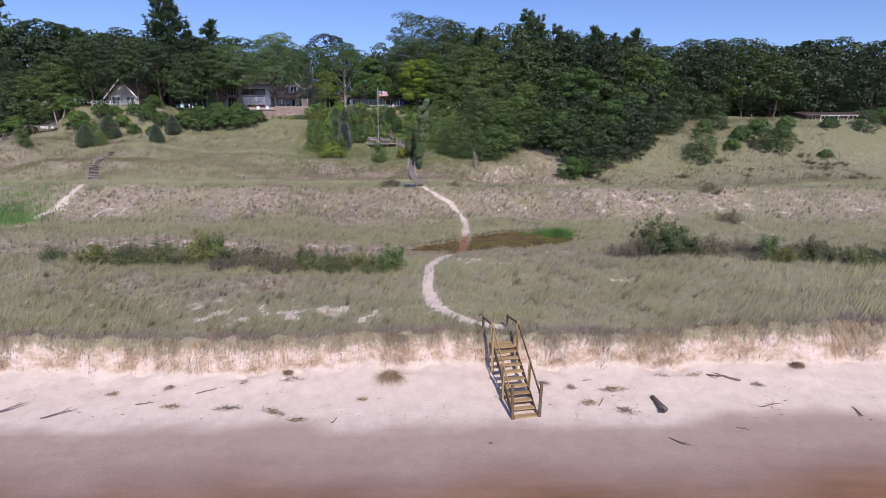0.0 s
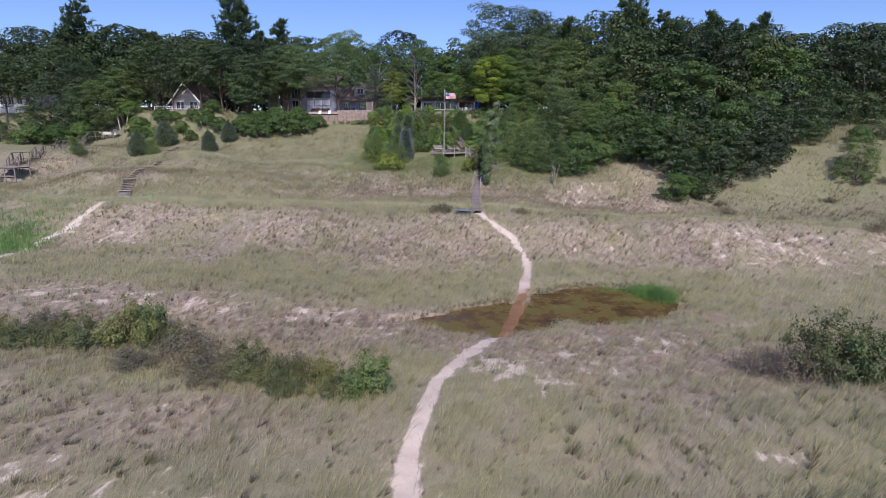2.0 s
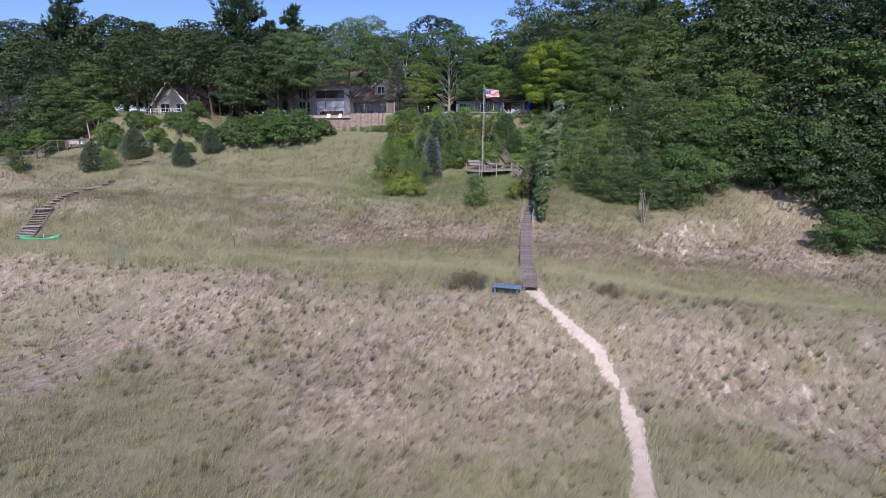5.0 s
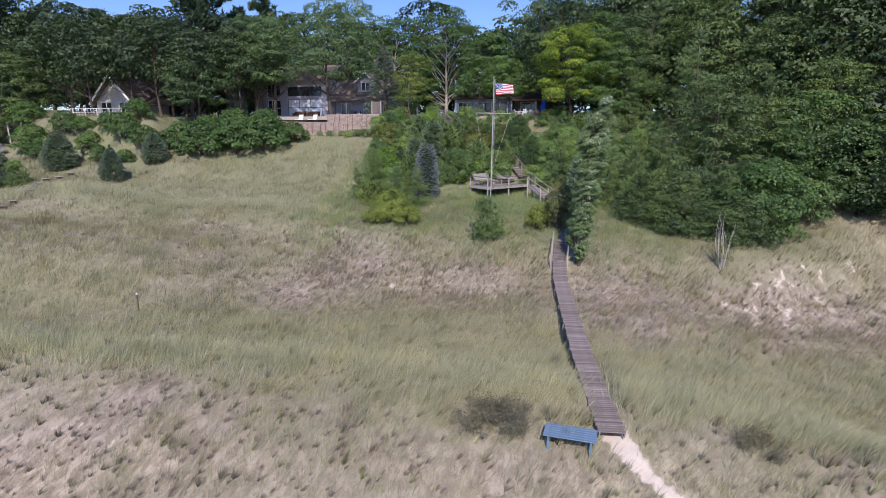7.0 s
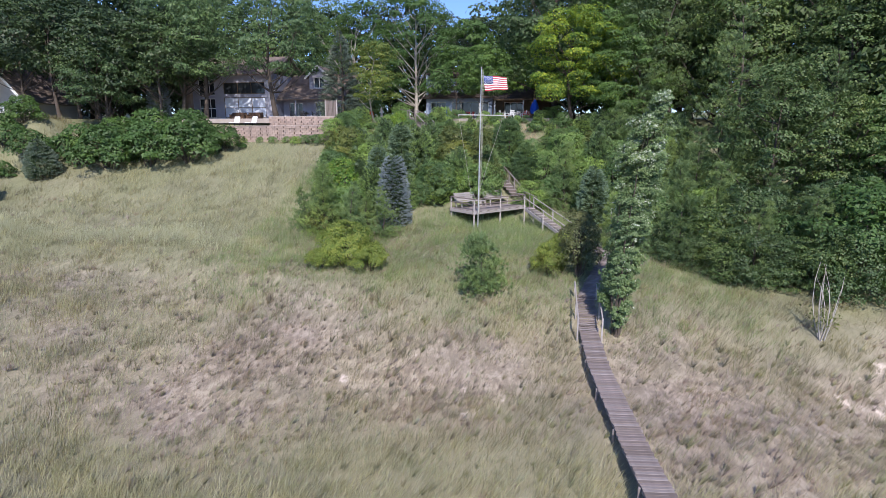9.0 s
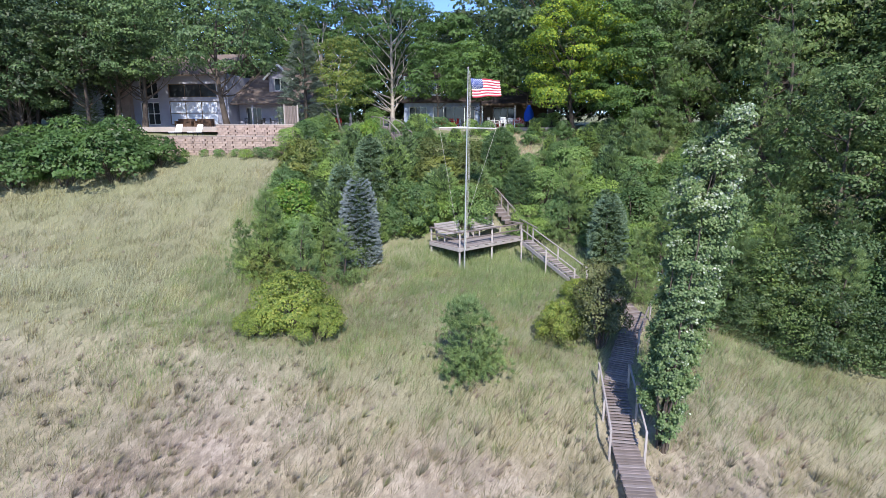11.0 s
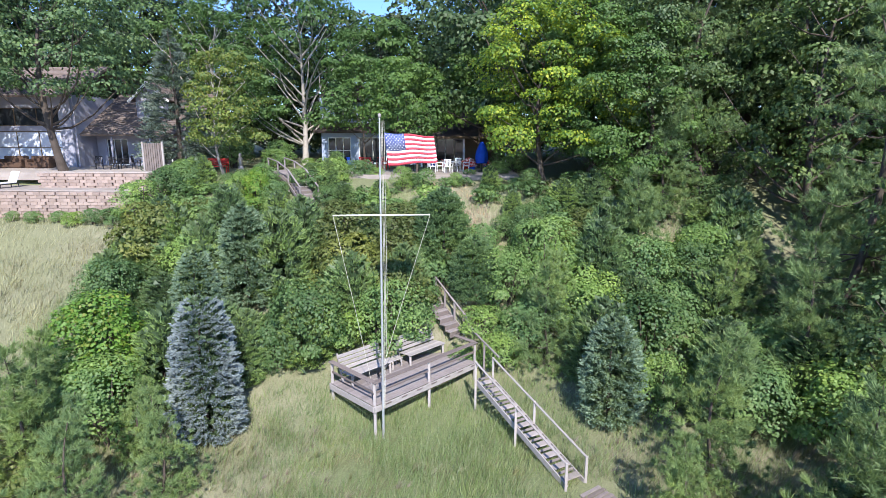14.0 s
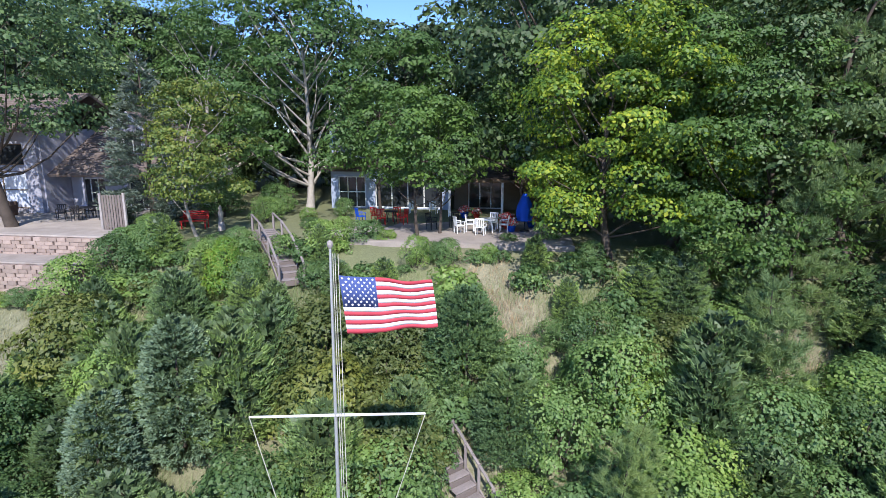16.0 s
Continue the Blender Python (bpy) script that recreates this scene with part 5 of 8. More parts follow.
def build_poplar():
    """A white poplar: a sheaf of stems bowed by the wind, its sprays streaming one way, pale leaf undersides turned up."""
    rng = np.random.default_rng(67)
    tree = thing("white_poplar", pose(-4.1, 97.7, float(height(-4.1, 97.7))), "tall white poplar bowed by the wind, silver leaves showing", "tree")
    levels, middle, half = [0, 1.5, 4.1, 7.1, 9.4, 10.9, 12.0], [0, 0.02, 0.2, 0.45, 0.65, 0.9, 1.2], [0.22, 0.52, 0.85, 1.14, 1.0, 0.56, 0.1]
    stems = 16
    for i in range(stems):
        a, out = rng.uniform(0, 2 * np.pi), rng.uniform(0.1, 0.85)
        z = np.linspace(0, 11.8 if i < 4 else rng.uniform(5.5, 11.2), 10)
        spread = np.interp(z, levels, half) * out * (0.35 if i < 3 else 1)
        line = np.c_[np.interp(z, levels, middle) + np.cos(a) * spread, np.sin(a) * spread * 0.9, z - 0.3]
        line += rng.normal(0, 0.05, line.shape) * [1, 1, 0]
        v, f = tube_arrays(line, (0.11 if i < 3 else 0.055) * (1 - 0.9 * np.linspace(0, 1, 10)), 5)
        raw("stem", v, f, BARK, tree, smooth=True)
    boughs, per = 160, 60
    bz = rng.uniform(0.3, 11.3, boughs * 4)
    bz = bz[rng.uniform(0, 1.5, boughs * 4) < np.interp(bz, levels, half)][:boughs]
    owner = np.repeat(np.arange(len(bz)), 9)
    sprays = len(owner)
    ba = np.arange(len(bz)) * 2.39996 + rng.normal(0, 0.25, len(bz))
    bw = np.interp(bz, levels, half) * rng.uniform(0.55, 1.12, len(bz))
    a = ba[owner] + rng.normal(0, 0.2, sprays)
    along = rng.uniform(0, 1, sprays)
    z = np.clip(bz[owner] + along * 0.9 + rng.normal(0, 0.12, sprays), 0.1, 11.9)
    w = bw[owner] * (0.35 + 0.65 * along) + rng.normal(0, 0.07, sprays)
    root = np.c_[np.interp(z, levels, middle) + np.cos(a) * w - 0.25, np.sin(a) * w, z]
    blow = np.clip(z / 6, 0.15, 1)[:, None]
    way = np.c_[0.75 + 0.25 * np.cos(a), 0.25 * np.sin(a), np.full(sprays, 0.42)] * blow + np.c_[np.cos(a), np.sin(a), np.full(sprays, 0.5)] * (1 - blow)
    way = way / np.linalg.norm(way, axis=1)[:, None] * rng.uniform(0.4, 0.75, (sprays, 1))
    u = rng.uniform(0, 1, (sprays, per, 1))
    pts = root[:, None] + way[:, None] * u + rng.normal(0, 0.055, (sprays, per, 3)) * [1, 1.2, 1] + np.array([0, 0, -0.12]) * u ** 2
    blown = 0.55 * rng.uniform(0, 1, len(bz))[owner][:, None] + 0.45 * rng.uniform(0, 1, (sprays, 1)) < np.interp(z, [0, 3, 5.5, 9, 12], [0.02, 0.07, 0.22, 0.42, 0.5])[:, None]
    turned = np.where(blown, 0.2 + 0.45 * u[..., 0], 0.015) > rng.uniform(0, 1, (sprays, per))
    pts, turned = pts.reshape(-1, 3), turned.ravel()
    pts[:, 2] = np.maximum(pts[:, 2], 0.05)
    face = np.repeat(np.c_[np.cos(a), np.sin(a), np.zeros(sprays)], per, 0) * 0.6 + [0, -0.5, 0.35]
    for name, pick, mat, label in (("crown", ~turned, POPLAR_GREEN, "green leaves"), ("blown_leaves", turned, POPLAR, "silver-white upturned leaves")):
        v, f = leaf_arrays(pts[pick], face[pick], 0.08, 0.066, rng, loose=0.45, kite=True)
        raw(name, v, f, mat, tree, label)


build_poplar()


# ---- plants on the bluff and round the deck ----
shrubs = [bush("shrub", "dense leafy green shrub on the bluff slope", s, t, w, 20, k, 0.115, SHRUB, "bluff shrubs", slim=0.66)
          for s, t, w, k in ((41, 2.8, 1.45, 5000), (42, 3.6, 1.6, 5600), (43, 2.2, 1.55, 4800))]
olive = bush("olive_shrub", "olive-green broad shrub behind the deck", 44, 3.0, 2.0, 26, 4800, 0.15, OLIVE, "bluff shrubs")
golden = bush("golden_shrub", "yellow-green rounded shrub in dune grass", 45, 3.1, 2.15, 36, 15000, 0.1, GOLDEN, slim=0.5)
bright = bush("maple_bush", "bright green young maple with orange tips", 49, 4.4, 1.5, 26, 9000, 0.13, BRIGHT, "", slim=0.62)
yew = dome("dark_evergreen", "dense dark green rounded evergreen behind the deck", 57, 4.2, 1.7, 15000, 0.11, YEW, "young spruces", 0.42, 0.5, 260, 0.6, 0.6)
juniper = bush("juniper", "tall olive-brown juniper beside the boardwalk", 46, 3.6, 1.0, 26, 11000, 0.08, JUNIPER, slim=0.7)
teal = dome("green_spruce", "blue-green dense young spruce on the bluff", 51, 4.4, 1.3, 14000, 0.1, TEAL, "young spruces", 0.42, 0.5, 300, 0.25, 0.4, 26)
fluff = dome("young_pine", "soft green rounded young pine on the bluff", 55, 3.6, 1.4, 8500, 0.17, FLUFF, "young pines", 0.4, 0.26, 170, 0.8, 0.5, 12)
blue = dome("blue_spruce", "silvery blue spruce with dense short boughs", 52, 5.6, 1.32, 30000, 0.1, BLUE, "", 0.3, 0.5, 520, 0.15, 0.32, 30)
small_pine = pine_tree("young_pine", "small bushy young pine standing in grass", 53, 3.3, 1.5, 0.15, LONG_PINE, 24000, 0.17, tier=0.3, stem=0.06, flat=0.5, per=26, thin=0.15, taper=0.5)
red_pine = pine_tree("red_pine", "young long-needled red pine on the bluff", 54, 6.4, 2.0, 0.3, LONG_PINE, 21000, 0.24, thin=0.1, tier=0.5, taper=0.8, stem=0.1, group="red pines", flat=0.4, per=44, lift=0.4)
stand(blue, -19.6, 111.6)
stand(small_pine, -11.6, 100.4)
stand(fluff, -22.6, 117.8)
for fx, fy, fs in ((-20.9, 119.8, 1.0), (-18.6, 120.8, 1.05), (-25.2, 120.6, 0.95), (-19.4, 114.3, 0.8), (-17.0, 115.4, 0.85), (-23.4, 122.6, 0.9), (-3.4, 119.4, 1.1), (-27.2, 117.6, 0.8)):
    again(fluff, fx, fy, fx * 50, fs)
stand(golden, -20.4, 102.8, 0, 0.88, 1.08)
again(golden, -18.7, 101.9, 200, 0.55, 1.0)
again(golden, -21.9, 101.9, 90, 0.5, 0.85)
stand(juniper, -5.75, 103.0, 0, 1.02, 1.16)
again(golden, -7.5, 103.5, 150, 0.5, 1.35)
again(juniper, -5.4, 106.7, 120, 0.62, 0.8)
again(golden, -6.5, 107.2, 70, 0.42)
stand(bright, -24.6, 113.0, 0, 1.05)
again(bright, -22.6, 125.0, 90, 0.6)
stand(yew, -11.3, 121.4)
again(yew, -9.6, 119.8, 100, 0.8)
stand(teal, -4.2, 113.2)
again(teal, -20.7, 118.4, 60, 1.15)
again(teal, -22.3, 116.6, 20, 0.95)
slope_spruce = dome("slope_spruce", "broad blue-green spruce cone on the open slope", 56, 4.2, 1.95, 12000, 0.14, SLOPE_SPRUCE, "young spruces", 0.8, 0.5, 260, 0.2, 0.5, 12)
stand(slope_spruce, -66.4, 104.2, 40)
again(slope_spruce, -66.7, 112.2, 80, 1.06, 1.1)
again(slope_spruce, -55.6, 108.6, 120, 0.72, 1.3)
again(slope_spruce, -55.4, 115.2, 30, 0.85, 1.1)
again(small_pine, -64.0, 104.4, 10, 0.85)
again(small_pine, -75.4, 99.8, 100, 0.9)
again(blue, -52.4, 129.0, 10, 0.95)
stand(red_pine, 0.2, 105.5)
for x, y, s, t in ((3.2, 107.2, 0.95, 40), (-1.2, 109.6, 0.9, 90), (-6.0, 116.3, 0.9, 60), (1.6, 124.4, 1.0, 120), (6.4, 108.2, 0.85, 300), (6.8, 102.4, 0.9, 30), (4.5, 103.5, 0.75, 150), (-3.6, 107.6, 0.55, 220), (-1.8, 119.5, 1.0, 10), (5.6, 112.2, 1.15, 75), (3.4, 114.6, 1.05, 200), (7.6, 114.8, 1.1, 310), (6.8, 118.8, 1.0, 130), (9.6, 119.6, 1.1, 20), (8.6, 124.0, 0.9, 250), (2.0, 117.2, 0.7, 170),
                   (-26.2, 108.9, 0.55, 30), (-23.8, 107.9, 0.9, 70), (-21.4, 107.2, 0.72, 200), (-20.0, 108.6, 0.62, 280), (-24.8, 110.5, 0.75, 120), (-21.2, 110.4, 0.5, 150)):
    again(red_pine, x, y, t, s)
stand(shrubs[0], -25.3, 112.5)
stand(shrubs[1], -23.2, 111.0)
stand(shrubs[2], -16.2, 116.6)
stand(olive, -15.8, 119.4)
srng = random.Random(9)
for x, y, k, s in ((-26.5, 115.5, 1, 0.9), (-23.6, 119.5, 1, 1.0), (-18.4, 115.2, 0, 0.9), (-7.2, 117.6, 0, 1.0), (-6.0, 120.6, 1, 1.0), (-4.4, 117.8, 1, 1.05),
                   (-2.2, 115.6, 1, 1.05), (-18.8, 127.8, 2, 0.75), (-23.9, 126.8, 2, 0.7), (-17.4, 129.6, 2, 0.65), (-21.8, 126.2, 2, 0.55), (-28.2, 127.2, 2, 0.8), (-29.6, 128.4, 2, 0.6),
                   (0.8, 112.6, 0, 1.1), (3.6, 111.6, 1, 1.1), (6.2, 104.6, 0, 1.1), (2.0, 120.4, 0, 1.2), (9.0, 104.6, 2, 1.2), (13.0, 104.4, 0, 1.2), (17.2, 105.4, 1, 1.1),
                   (27.0, 105.6, 0, 1.2), (32.8, 104.8, 1, 1.1), (36.8, 107.4, 0, 1.2), (22.0, 104.8, 2, 1.2), (-9.2, 118.4, 2, 0.7), (-8.4, 116.9, 0, 0.75), (-9.4, 121.6, 0, 0.7), (-8.0, 119.6, 1, 0.85), (-10.0, 117.0, 2, 0.45), (-12.6, 117.6, 0, 0.7), (-12.4, 119.0, 2, 0.8), (-18.4, 125.6, 2, 0.6), (-21.6, 125.0, 0, 0.6), (-20.8, 127.4, 2, 0.55)):
    again(shrubs[k], x, y, srng.uniform(0, 360), s * srng.uniform(0.92, 1.08), srng.uniform(0.85, 1.15), 0.1)
for x, y, s in ((-13.4, 118.8, 0.9), (-16.6, 121.6, 1.0), (-13.6, 122.4, 0.8), (-7.5, 103.3, 0.5), (-24.6, 108.9, 0.7)):
    again(olive, x, y, srng.uniform(0, 360), s)
frng = random.Random(17)
row = 0
yy = 113.4
while yy < 127.5:
    xx = -28.5 + (0.9 if row % 2 else 0)
    while xx < 4:
        px, py = xx + frng.uniform(-0.6, 0.6), yy + frng.uniform(-0.5, 0.5)
        u, w = (px + 13.3) * 0.656 + (py - 111.9) * 0.755, (py - 111.9) * 0.656 - (px + 13.3) * 0.755
        on_deck = -1.0 < u < 7.2 and -2.2 < w < 3.5 or abs((px + 9.0) * 0.854 + (py - 114.6) * 0.52) < 2.2 and py < 115.4
        on_steps = abs(px + 11.2 - (py - 116) * -0.14) < 1.0 and py < 121.5 or abs(px + 20.2 + (py - 125.4) * 0.65) < 1.2 and py > 124
        open_bank = math.hypot((px + 10.2) / 1.1, (py - 124.2) / 2.2) < 1 or math.hypot((px - 0.7) / 1.8, (py - 122.2) / 1.4) < 1 or (abs(px + 17) < 1.2 and abs(py - 127.4) < 0.8)
        grassy = px < -26.5 - (py - 113) * 0.15 or (px > -18 and py < 113.6 and px < -14)
        spruces = min(math.hypot(px - u, py - w) for u, w in ((-19.6, 111.6), (-20.7, 118.4), (-22.9, 116.6), (-4.2, 113.2), (-11.3, 121.4), (-9.6, 119.8), (-25.4, 112.9), (-6.0, 116.3))) < 1.5
        if not (on_deck or on_steps or open_bank or grassy or spruces):
            kind = frng.choice([shrubs[0], shrubs[0], shrubs[1], shrubs[2], fluff, fluff, olive, fluff, fluff, shrubs[1]])
            size = frng.uniform(0.65, 1.1) * (1.1 if kind is fluff else 0.75 if kind is teal else 0.95)
            size *= 0.5 if py > 123 and -19.5 < px < -6 else 0.75 if py > 121.5 else 1.0
            again(kind, px, py, frng.uniform(0, 360), size, frng.uniform(0.75, 1.2), 0.15)
        xx += 2.15
    yy += 1.95
    row += 1
# low growth on the steep top of the bluff
low = bush("fern_bush", "low light green bush on the bluff's steep top", 50, 1.3, 0.95, 12, 850, 0.15, SHRUB, "bluff shrubs", slim=0.7)
first = True
for i in range(150):
    px, py = frng.uniform(-29, 1), frng.uniform(119.5, 128.3)
    if math.hypot((px + 10.2) / 1.2, (py - 124.0) / 2.6) < 1 or abs(px + 20.2 + (py - 125.4) * 0.65) < 1.0 or math.hypot((px - 0.7) / 1.8, (py - 122.2) / 1.4) < 1:
        continue
    if abs(px + 16.4) < 1.3 and abs(py - 127.2) < 1.1 or abs(px + 12.6) < 0.7 and abs(py - 127.4) < 1.0:
        continue
    k = frng.uniform(0.55, 1.15) * (0.62 if py > 126.4 and px > -19 else 1)
    if first:
        stand(low, px, py, 0, k, 1.0, 0.1)
        first = False
    else:
        again(low, px, py, frng.uniform(0, 360), k, frng.uniform(0.75, 1.1), 0.1)
# hedge of tall bushes below the left terraces
hedge = bush("tall_bush", "tall spreading green bush below the terrace", 47, 4.2, 3.0, 34, 4500, 0.26, MAPLE, "terrace bushes")
stand(hedge, -42.6, 119.4)
for x, y, s in ((-46.4, 118.6, 1.05), (-50.2, 117.8, 1.0), (-54.0, 118.6, 0.9), (-44.6, 122.6, 0.9), (-48.6, 122.4, 0.9), (-53.0, 122.8, 0.85), (-58.4, 117.4, 0.7), (-61.8, 117.6, 0.7),
                (-40.2, 121.6, 0.72), (-75.2, 116.4, 0.9), (-79.2, 119.2, 0.8), (-71.0, 118.0, 0.7), (-86.0, 113.6, 0.9), (-90.4, 112.4, 1.0), (-96.0, 112.0, 1.0)):
    again(hedge, x, y, srng.uniform(0, 360), s, srng.uniform(0.85, 1.05), 0.2)
# low brush on the far right hill
for px, py, k in ((52.5, 101.2, 0.8), (55.0, 103.0, 1.0), (58.5, 104.2, 1.1), (62.0, 103.0, 0.9), (64.5, 105.6, 0.8), (72.0, 104.8, 0.9), (82.5, 105.5, 1.2), (86.5, 106.5, 1.5), (50.0, 107.5, 0.9), (67.0, 97.5, 0.7)):
    again(hedge, px, py, srng.uniform(0, 360), k * 0.62, srng.uniform(0.8, 1.1), 0.2)
# lone trees and bushes on the open slopes
for x, y, k, s in ((57.5, 100.2, 1, 0.5), (60.6, 99.6, 1, 0.55), (78.0, 103.5, 0, 0.5), (44.0, 109.5, 1, 0.5), (53, 108, 1, 0.4)):
    again(lit_edge, x, y, srng.uniform(0, 360), s * 1.15, 1.0, 0.3)
again(lit_edge, 46.6, 100.3, 80, 0.7, 1.3, 0.3)
again(lit_edge, -87.5, 116.0, 20, 1.05, 1.25, 0.3)
for x, y, k in ((-70.2, 114.6, 0.5), (-66.4, 116.6, 0.55), (-63.2, 114.8, 0.45), (-73.6, 115.4, 0.55), (-59.4, 114.6, 0.42), (-68.4, 118.2, 0.5), (-64.8, 118.4, 0.5), (-61.0, 119.4, 0.6)):
    again(hedge, x, y, srng.uniform(0, 360), k, srng.uniform(0.8, 1.1), 0.2)
for x, y, k in ((-100.5, 112.6, 0.5), (-96.6, 114.2, 0.55), (-93.0, 112.8, 0.45), (-104.4, 114.6, 0.6), (-90.4, 115.6, 0.5), (-99.0, 117.4, 0.6), (-108.8, 116.0, 0.6), (-94.5, 118.0, 0.6), (-104.0, 119.5, 0.65)):
    again(lit_edge, x, y, srng.uniform(0, 360), k, srng.uniform(0.75, 1.0), 0.3)

again(maples[1], 22.2, 96.6, 20, 0.52, 0.95, 0.4)
again(maples[0], 24.2, 97.8, 140, 0.36, 0.9, 0.4)
# dune willows in the swale
def willow_bush(name, label, seed, tall, wide, stems, leaves, mat, bark=BARK, low=0.1, leaf=0.11):
    """A dune shrub: a fan of thin stems, leafed in clumps from near the ground to their uneven tips."""
    rng = np.random.default_rng(seed)
    shrub = thing(name, Matrix(), label, "bush", "dune willows")
    a = rng.uniform(0, 2 * np.pi, stems)
    r = wide * rng.uniform(0.05, 1, stems) ** 0.6
    h = tall * rng.uniform(0.55, 1, stems) * (1.05 - 0.5 * r / wide)
    s = np.linspace(0, 1, 6)[None, :, None]
    foot = np.c_[np.cos(a) * r * 0.45, np.sin(a) * r * 0.45, np.full(stems, -0.15)][:, None]
    tip = np.c_[np.cos(a) * r, np.sin(a) * r, h][:, None]
    lines = foot + (tip - foot) * s + rng.normal(0, 0.06, (stems, 6, 3)) * [1, 1, 0]
    v, f = join_arrays([tube_arrays(line, 0.018 * np.array([1, 0.9, 0.75, 0.6, 0.4, 0.15]), 4) for line in lines])
    twigs = []
    for line in lines:
        for k in (1, 2, 3, 4):
            way = rng.normal(0, 1, 3) * [1, 1, 0.4] + [0, 0, 0.7]
            way *= 0.16 * tall / np.linalg.norm(way)
            twigs.append(tube_arrays([line[k], line[k] + way * 0.5, line[k] + way], [0.009, 0.006, 0.002], 3))
    v, f = join_arrays([(v, f)] + twigs)
    tagged(raw("woody_stem", v, f, bark, shrub), kind="stuff")
    clumps = stems * 9
    owner = rng.choice(stems, clumps, p=h / h.sum())
    u = rng.uniform(low, 1, clumps) ** 0.75 * 4.999
    k = u.astype(int)
    q = (u - k)[:, None]
    mid = lines[owner, k] * (1 - q) + lines[owner, k + 1] * q + rng.normal(0, 0.16, (clumps, 3))
    per = leaves // clumps
    pts = np.repeat(mid, per, 0) + rng.normal(0, 1, (clumps * per, 3)) * [0.11, 0.11, 0.1]
    pts[:, 2] = np.abs(pts[:, 2])
    out = pts * [1 / wide, 1 / wide, 0.4 / tall]
    v, f = leaf_arrays(pts, out + rng.normal(0, 0.4, pts.shape) + [0, -0.2, 0.3], leaf, leaf * 0.5, rng, -0.2)
    raw("crown", v, f, mat, shrub)
    return shrub


DUNE_GREEN = foliage("dark dune shrub leaves", [(0.1, 0.13, 0.05), (0.15, 0.185, 0.07), (0.2, 0.23, 0.095), (0.27, 0.295, 0.145)], 0.35, tree_vary=0.35, mottle=0.7)
DUNE_GREY = foliage("grey-olive dune shrub leaves", [(0.13, 0.13, 0.075), (0.18, 0.18, 0.11), (0.15, 0.13, 0.095), (0.23, 0.22, 0.15)], 0.25, tree_vary=0.15, mottle=0.5)
DUNE_FRESH = foliage("fresh dune sapling leaves", [(0.065, 0.125, 0.04), (0.1, 0.175, 0.055), (0.145, 0.22, 0.08), (0.22, 0.28, 0.14)], 0.3, tree_vary=0.1, mottle=0.5)
TWIG = plain("mauve-grey bare twigs", (0.2, 0.155, 0.14), 0.9, vary=0.35, scale=6)
willow = willow_bush("dune_willow", "dark green leafy willow bush in dune grass", 48, 2.7, 2.1, 34, 8600, DUNE_GREEN)
grey_bush = willow_bush("grey_shrub", "thin grey-olive shrub among dune grass", 58, 2.0, 1.9, 34, 3600, DUNE_GREY, TWIG, 0.2)
twiggy = willow_bush("twig_shrub", "half-bare mauve-twigged shrub in the dune swale", 59, 2.2, 1.8, 70, 1500, DUNE_GREY, TWIG, 0.3)
sapling = willow_bush("poplar_sapling", "fresh green upright sapling in dune grass", 60, 2.7, 0.85, 12, 3400, DUNE_FRESH)
stand(willow, -18.2, 41.0, 0, 1.05)
for x, y, s, t in ((-20.4, 39.6, 0.95, 50), (-22.8, 38.8, 1.0, 110), (-25.4, 38.6, 0.85, 200), (-16.4, 40.2, 0.7, 290), (-9.4, 37.2, 0.85, 20), (-8.0, 36.6, 0.7, 140), (-5.9, 36.4, 0.7, 250), (-4.6, 35.8, 0.62, 330), (-6.9, 35.4, 0.45, 80),
                   (16.9, 41.4, 1.15, 60), (18.4, 40.6, 0.85, 190), (27.0, 38.6, 0.9, 20), (29.4, 38.0, 1.0, 120), (31.8, 38.0, 0.95, 240), (34.4, 38.6, 1.0, 310), (24.2, 37.8, 0.55, 170), (37.2, 39.6, 1.0, 40), (-28.6, 39.4, 0.6, 75)):
    again(willow, x, y, t, s * srng.uniform(0.75, 1.05), srng.uniform(0.7, 1.2))
stand(grey_bush, -13.8, 38.6)
for x, y, s in ((-12.0, 37.4, 0.9), (-15.4, 37.4, 0.75), (-10.8, 36.2, 0.7), (-7.6, 37.6, 0.75), (22.4, 39.2, 0.8), (20.6, 40.2, 0.9), (25.4, 39.6, 0.85), (-7.3, 74.3, 0.78), (-6.4, 74.7, 0.6), (1.6, 74.9, 0.5), (-24.2, 40.8, 0.7), (33.0, 62.5, 0.9), (35.2, 72.4, 0.9)):
    again(grey_bush, x, y, srng.uniform(0, 360), s, srng.uniform(0.75, 1.0))
for i in range(60):
    px, py = srng.uniform(27, 70), srng.uniform(77, 110)
    if math.sin(px * 0.31) + math.sin(py * 0.47 + px * 0.13) > -0.3:
        again(grey_bush, px, py, srng.uniform(0, 360), srng.uniform(0.35, 0.75), srng.uniform(0.5, 0.8), 0.1)
stand(twiggy, 14.9, 40.8, 0, 0.9)
for x, y, s in ((16.0, 42.6, 0.95), (13.6, 41.8, 0.7), (19.4, 42.0, 0.8), (22.6, 41.0, 0.75), (24.8, 41.4, 0.7), (28.4, 40.6, 0.7)):
    again(twiggy, x, y, srng.uniform(0, 360), s, srng.uniform(0.75, 0.95))
stand(sapling, -3.4, 36.0, 0, 1.0, 1.0)
again(sapling, -3.9, 35.6, 120, 0.7)
again(sapling, -17.4, 41.2, 60, 0.95, 1.15)
again(sapling, 17.3, 40.6, 200, 1.1, 1.15)
again(sapling, 23.4, 38.4, 20, 0.9, 1.1)
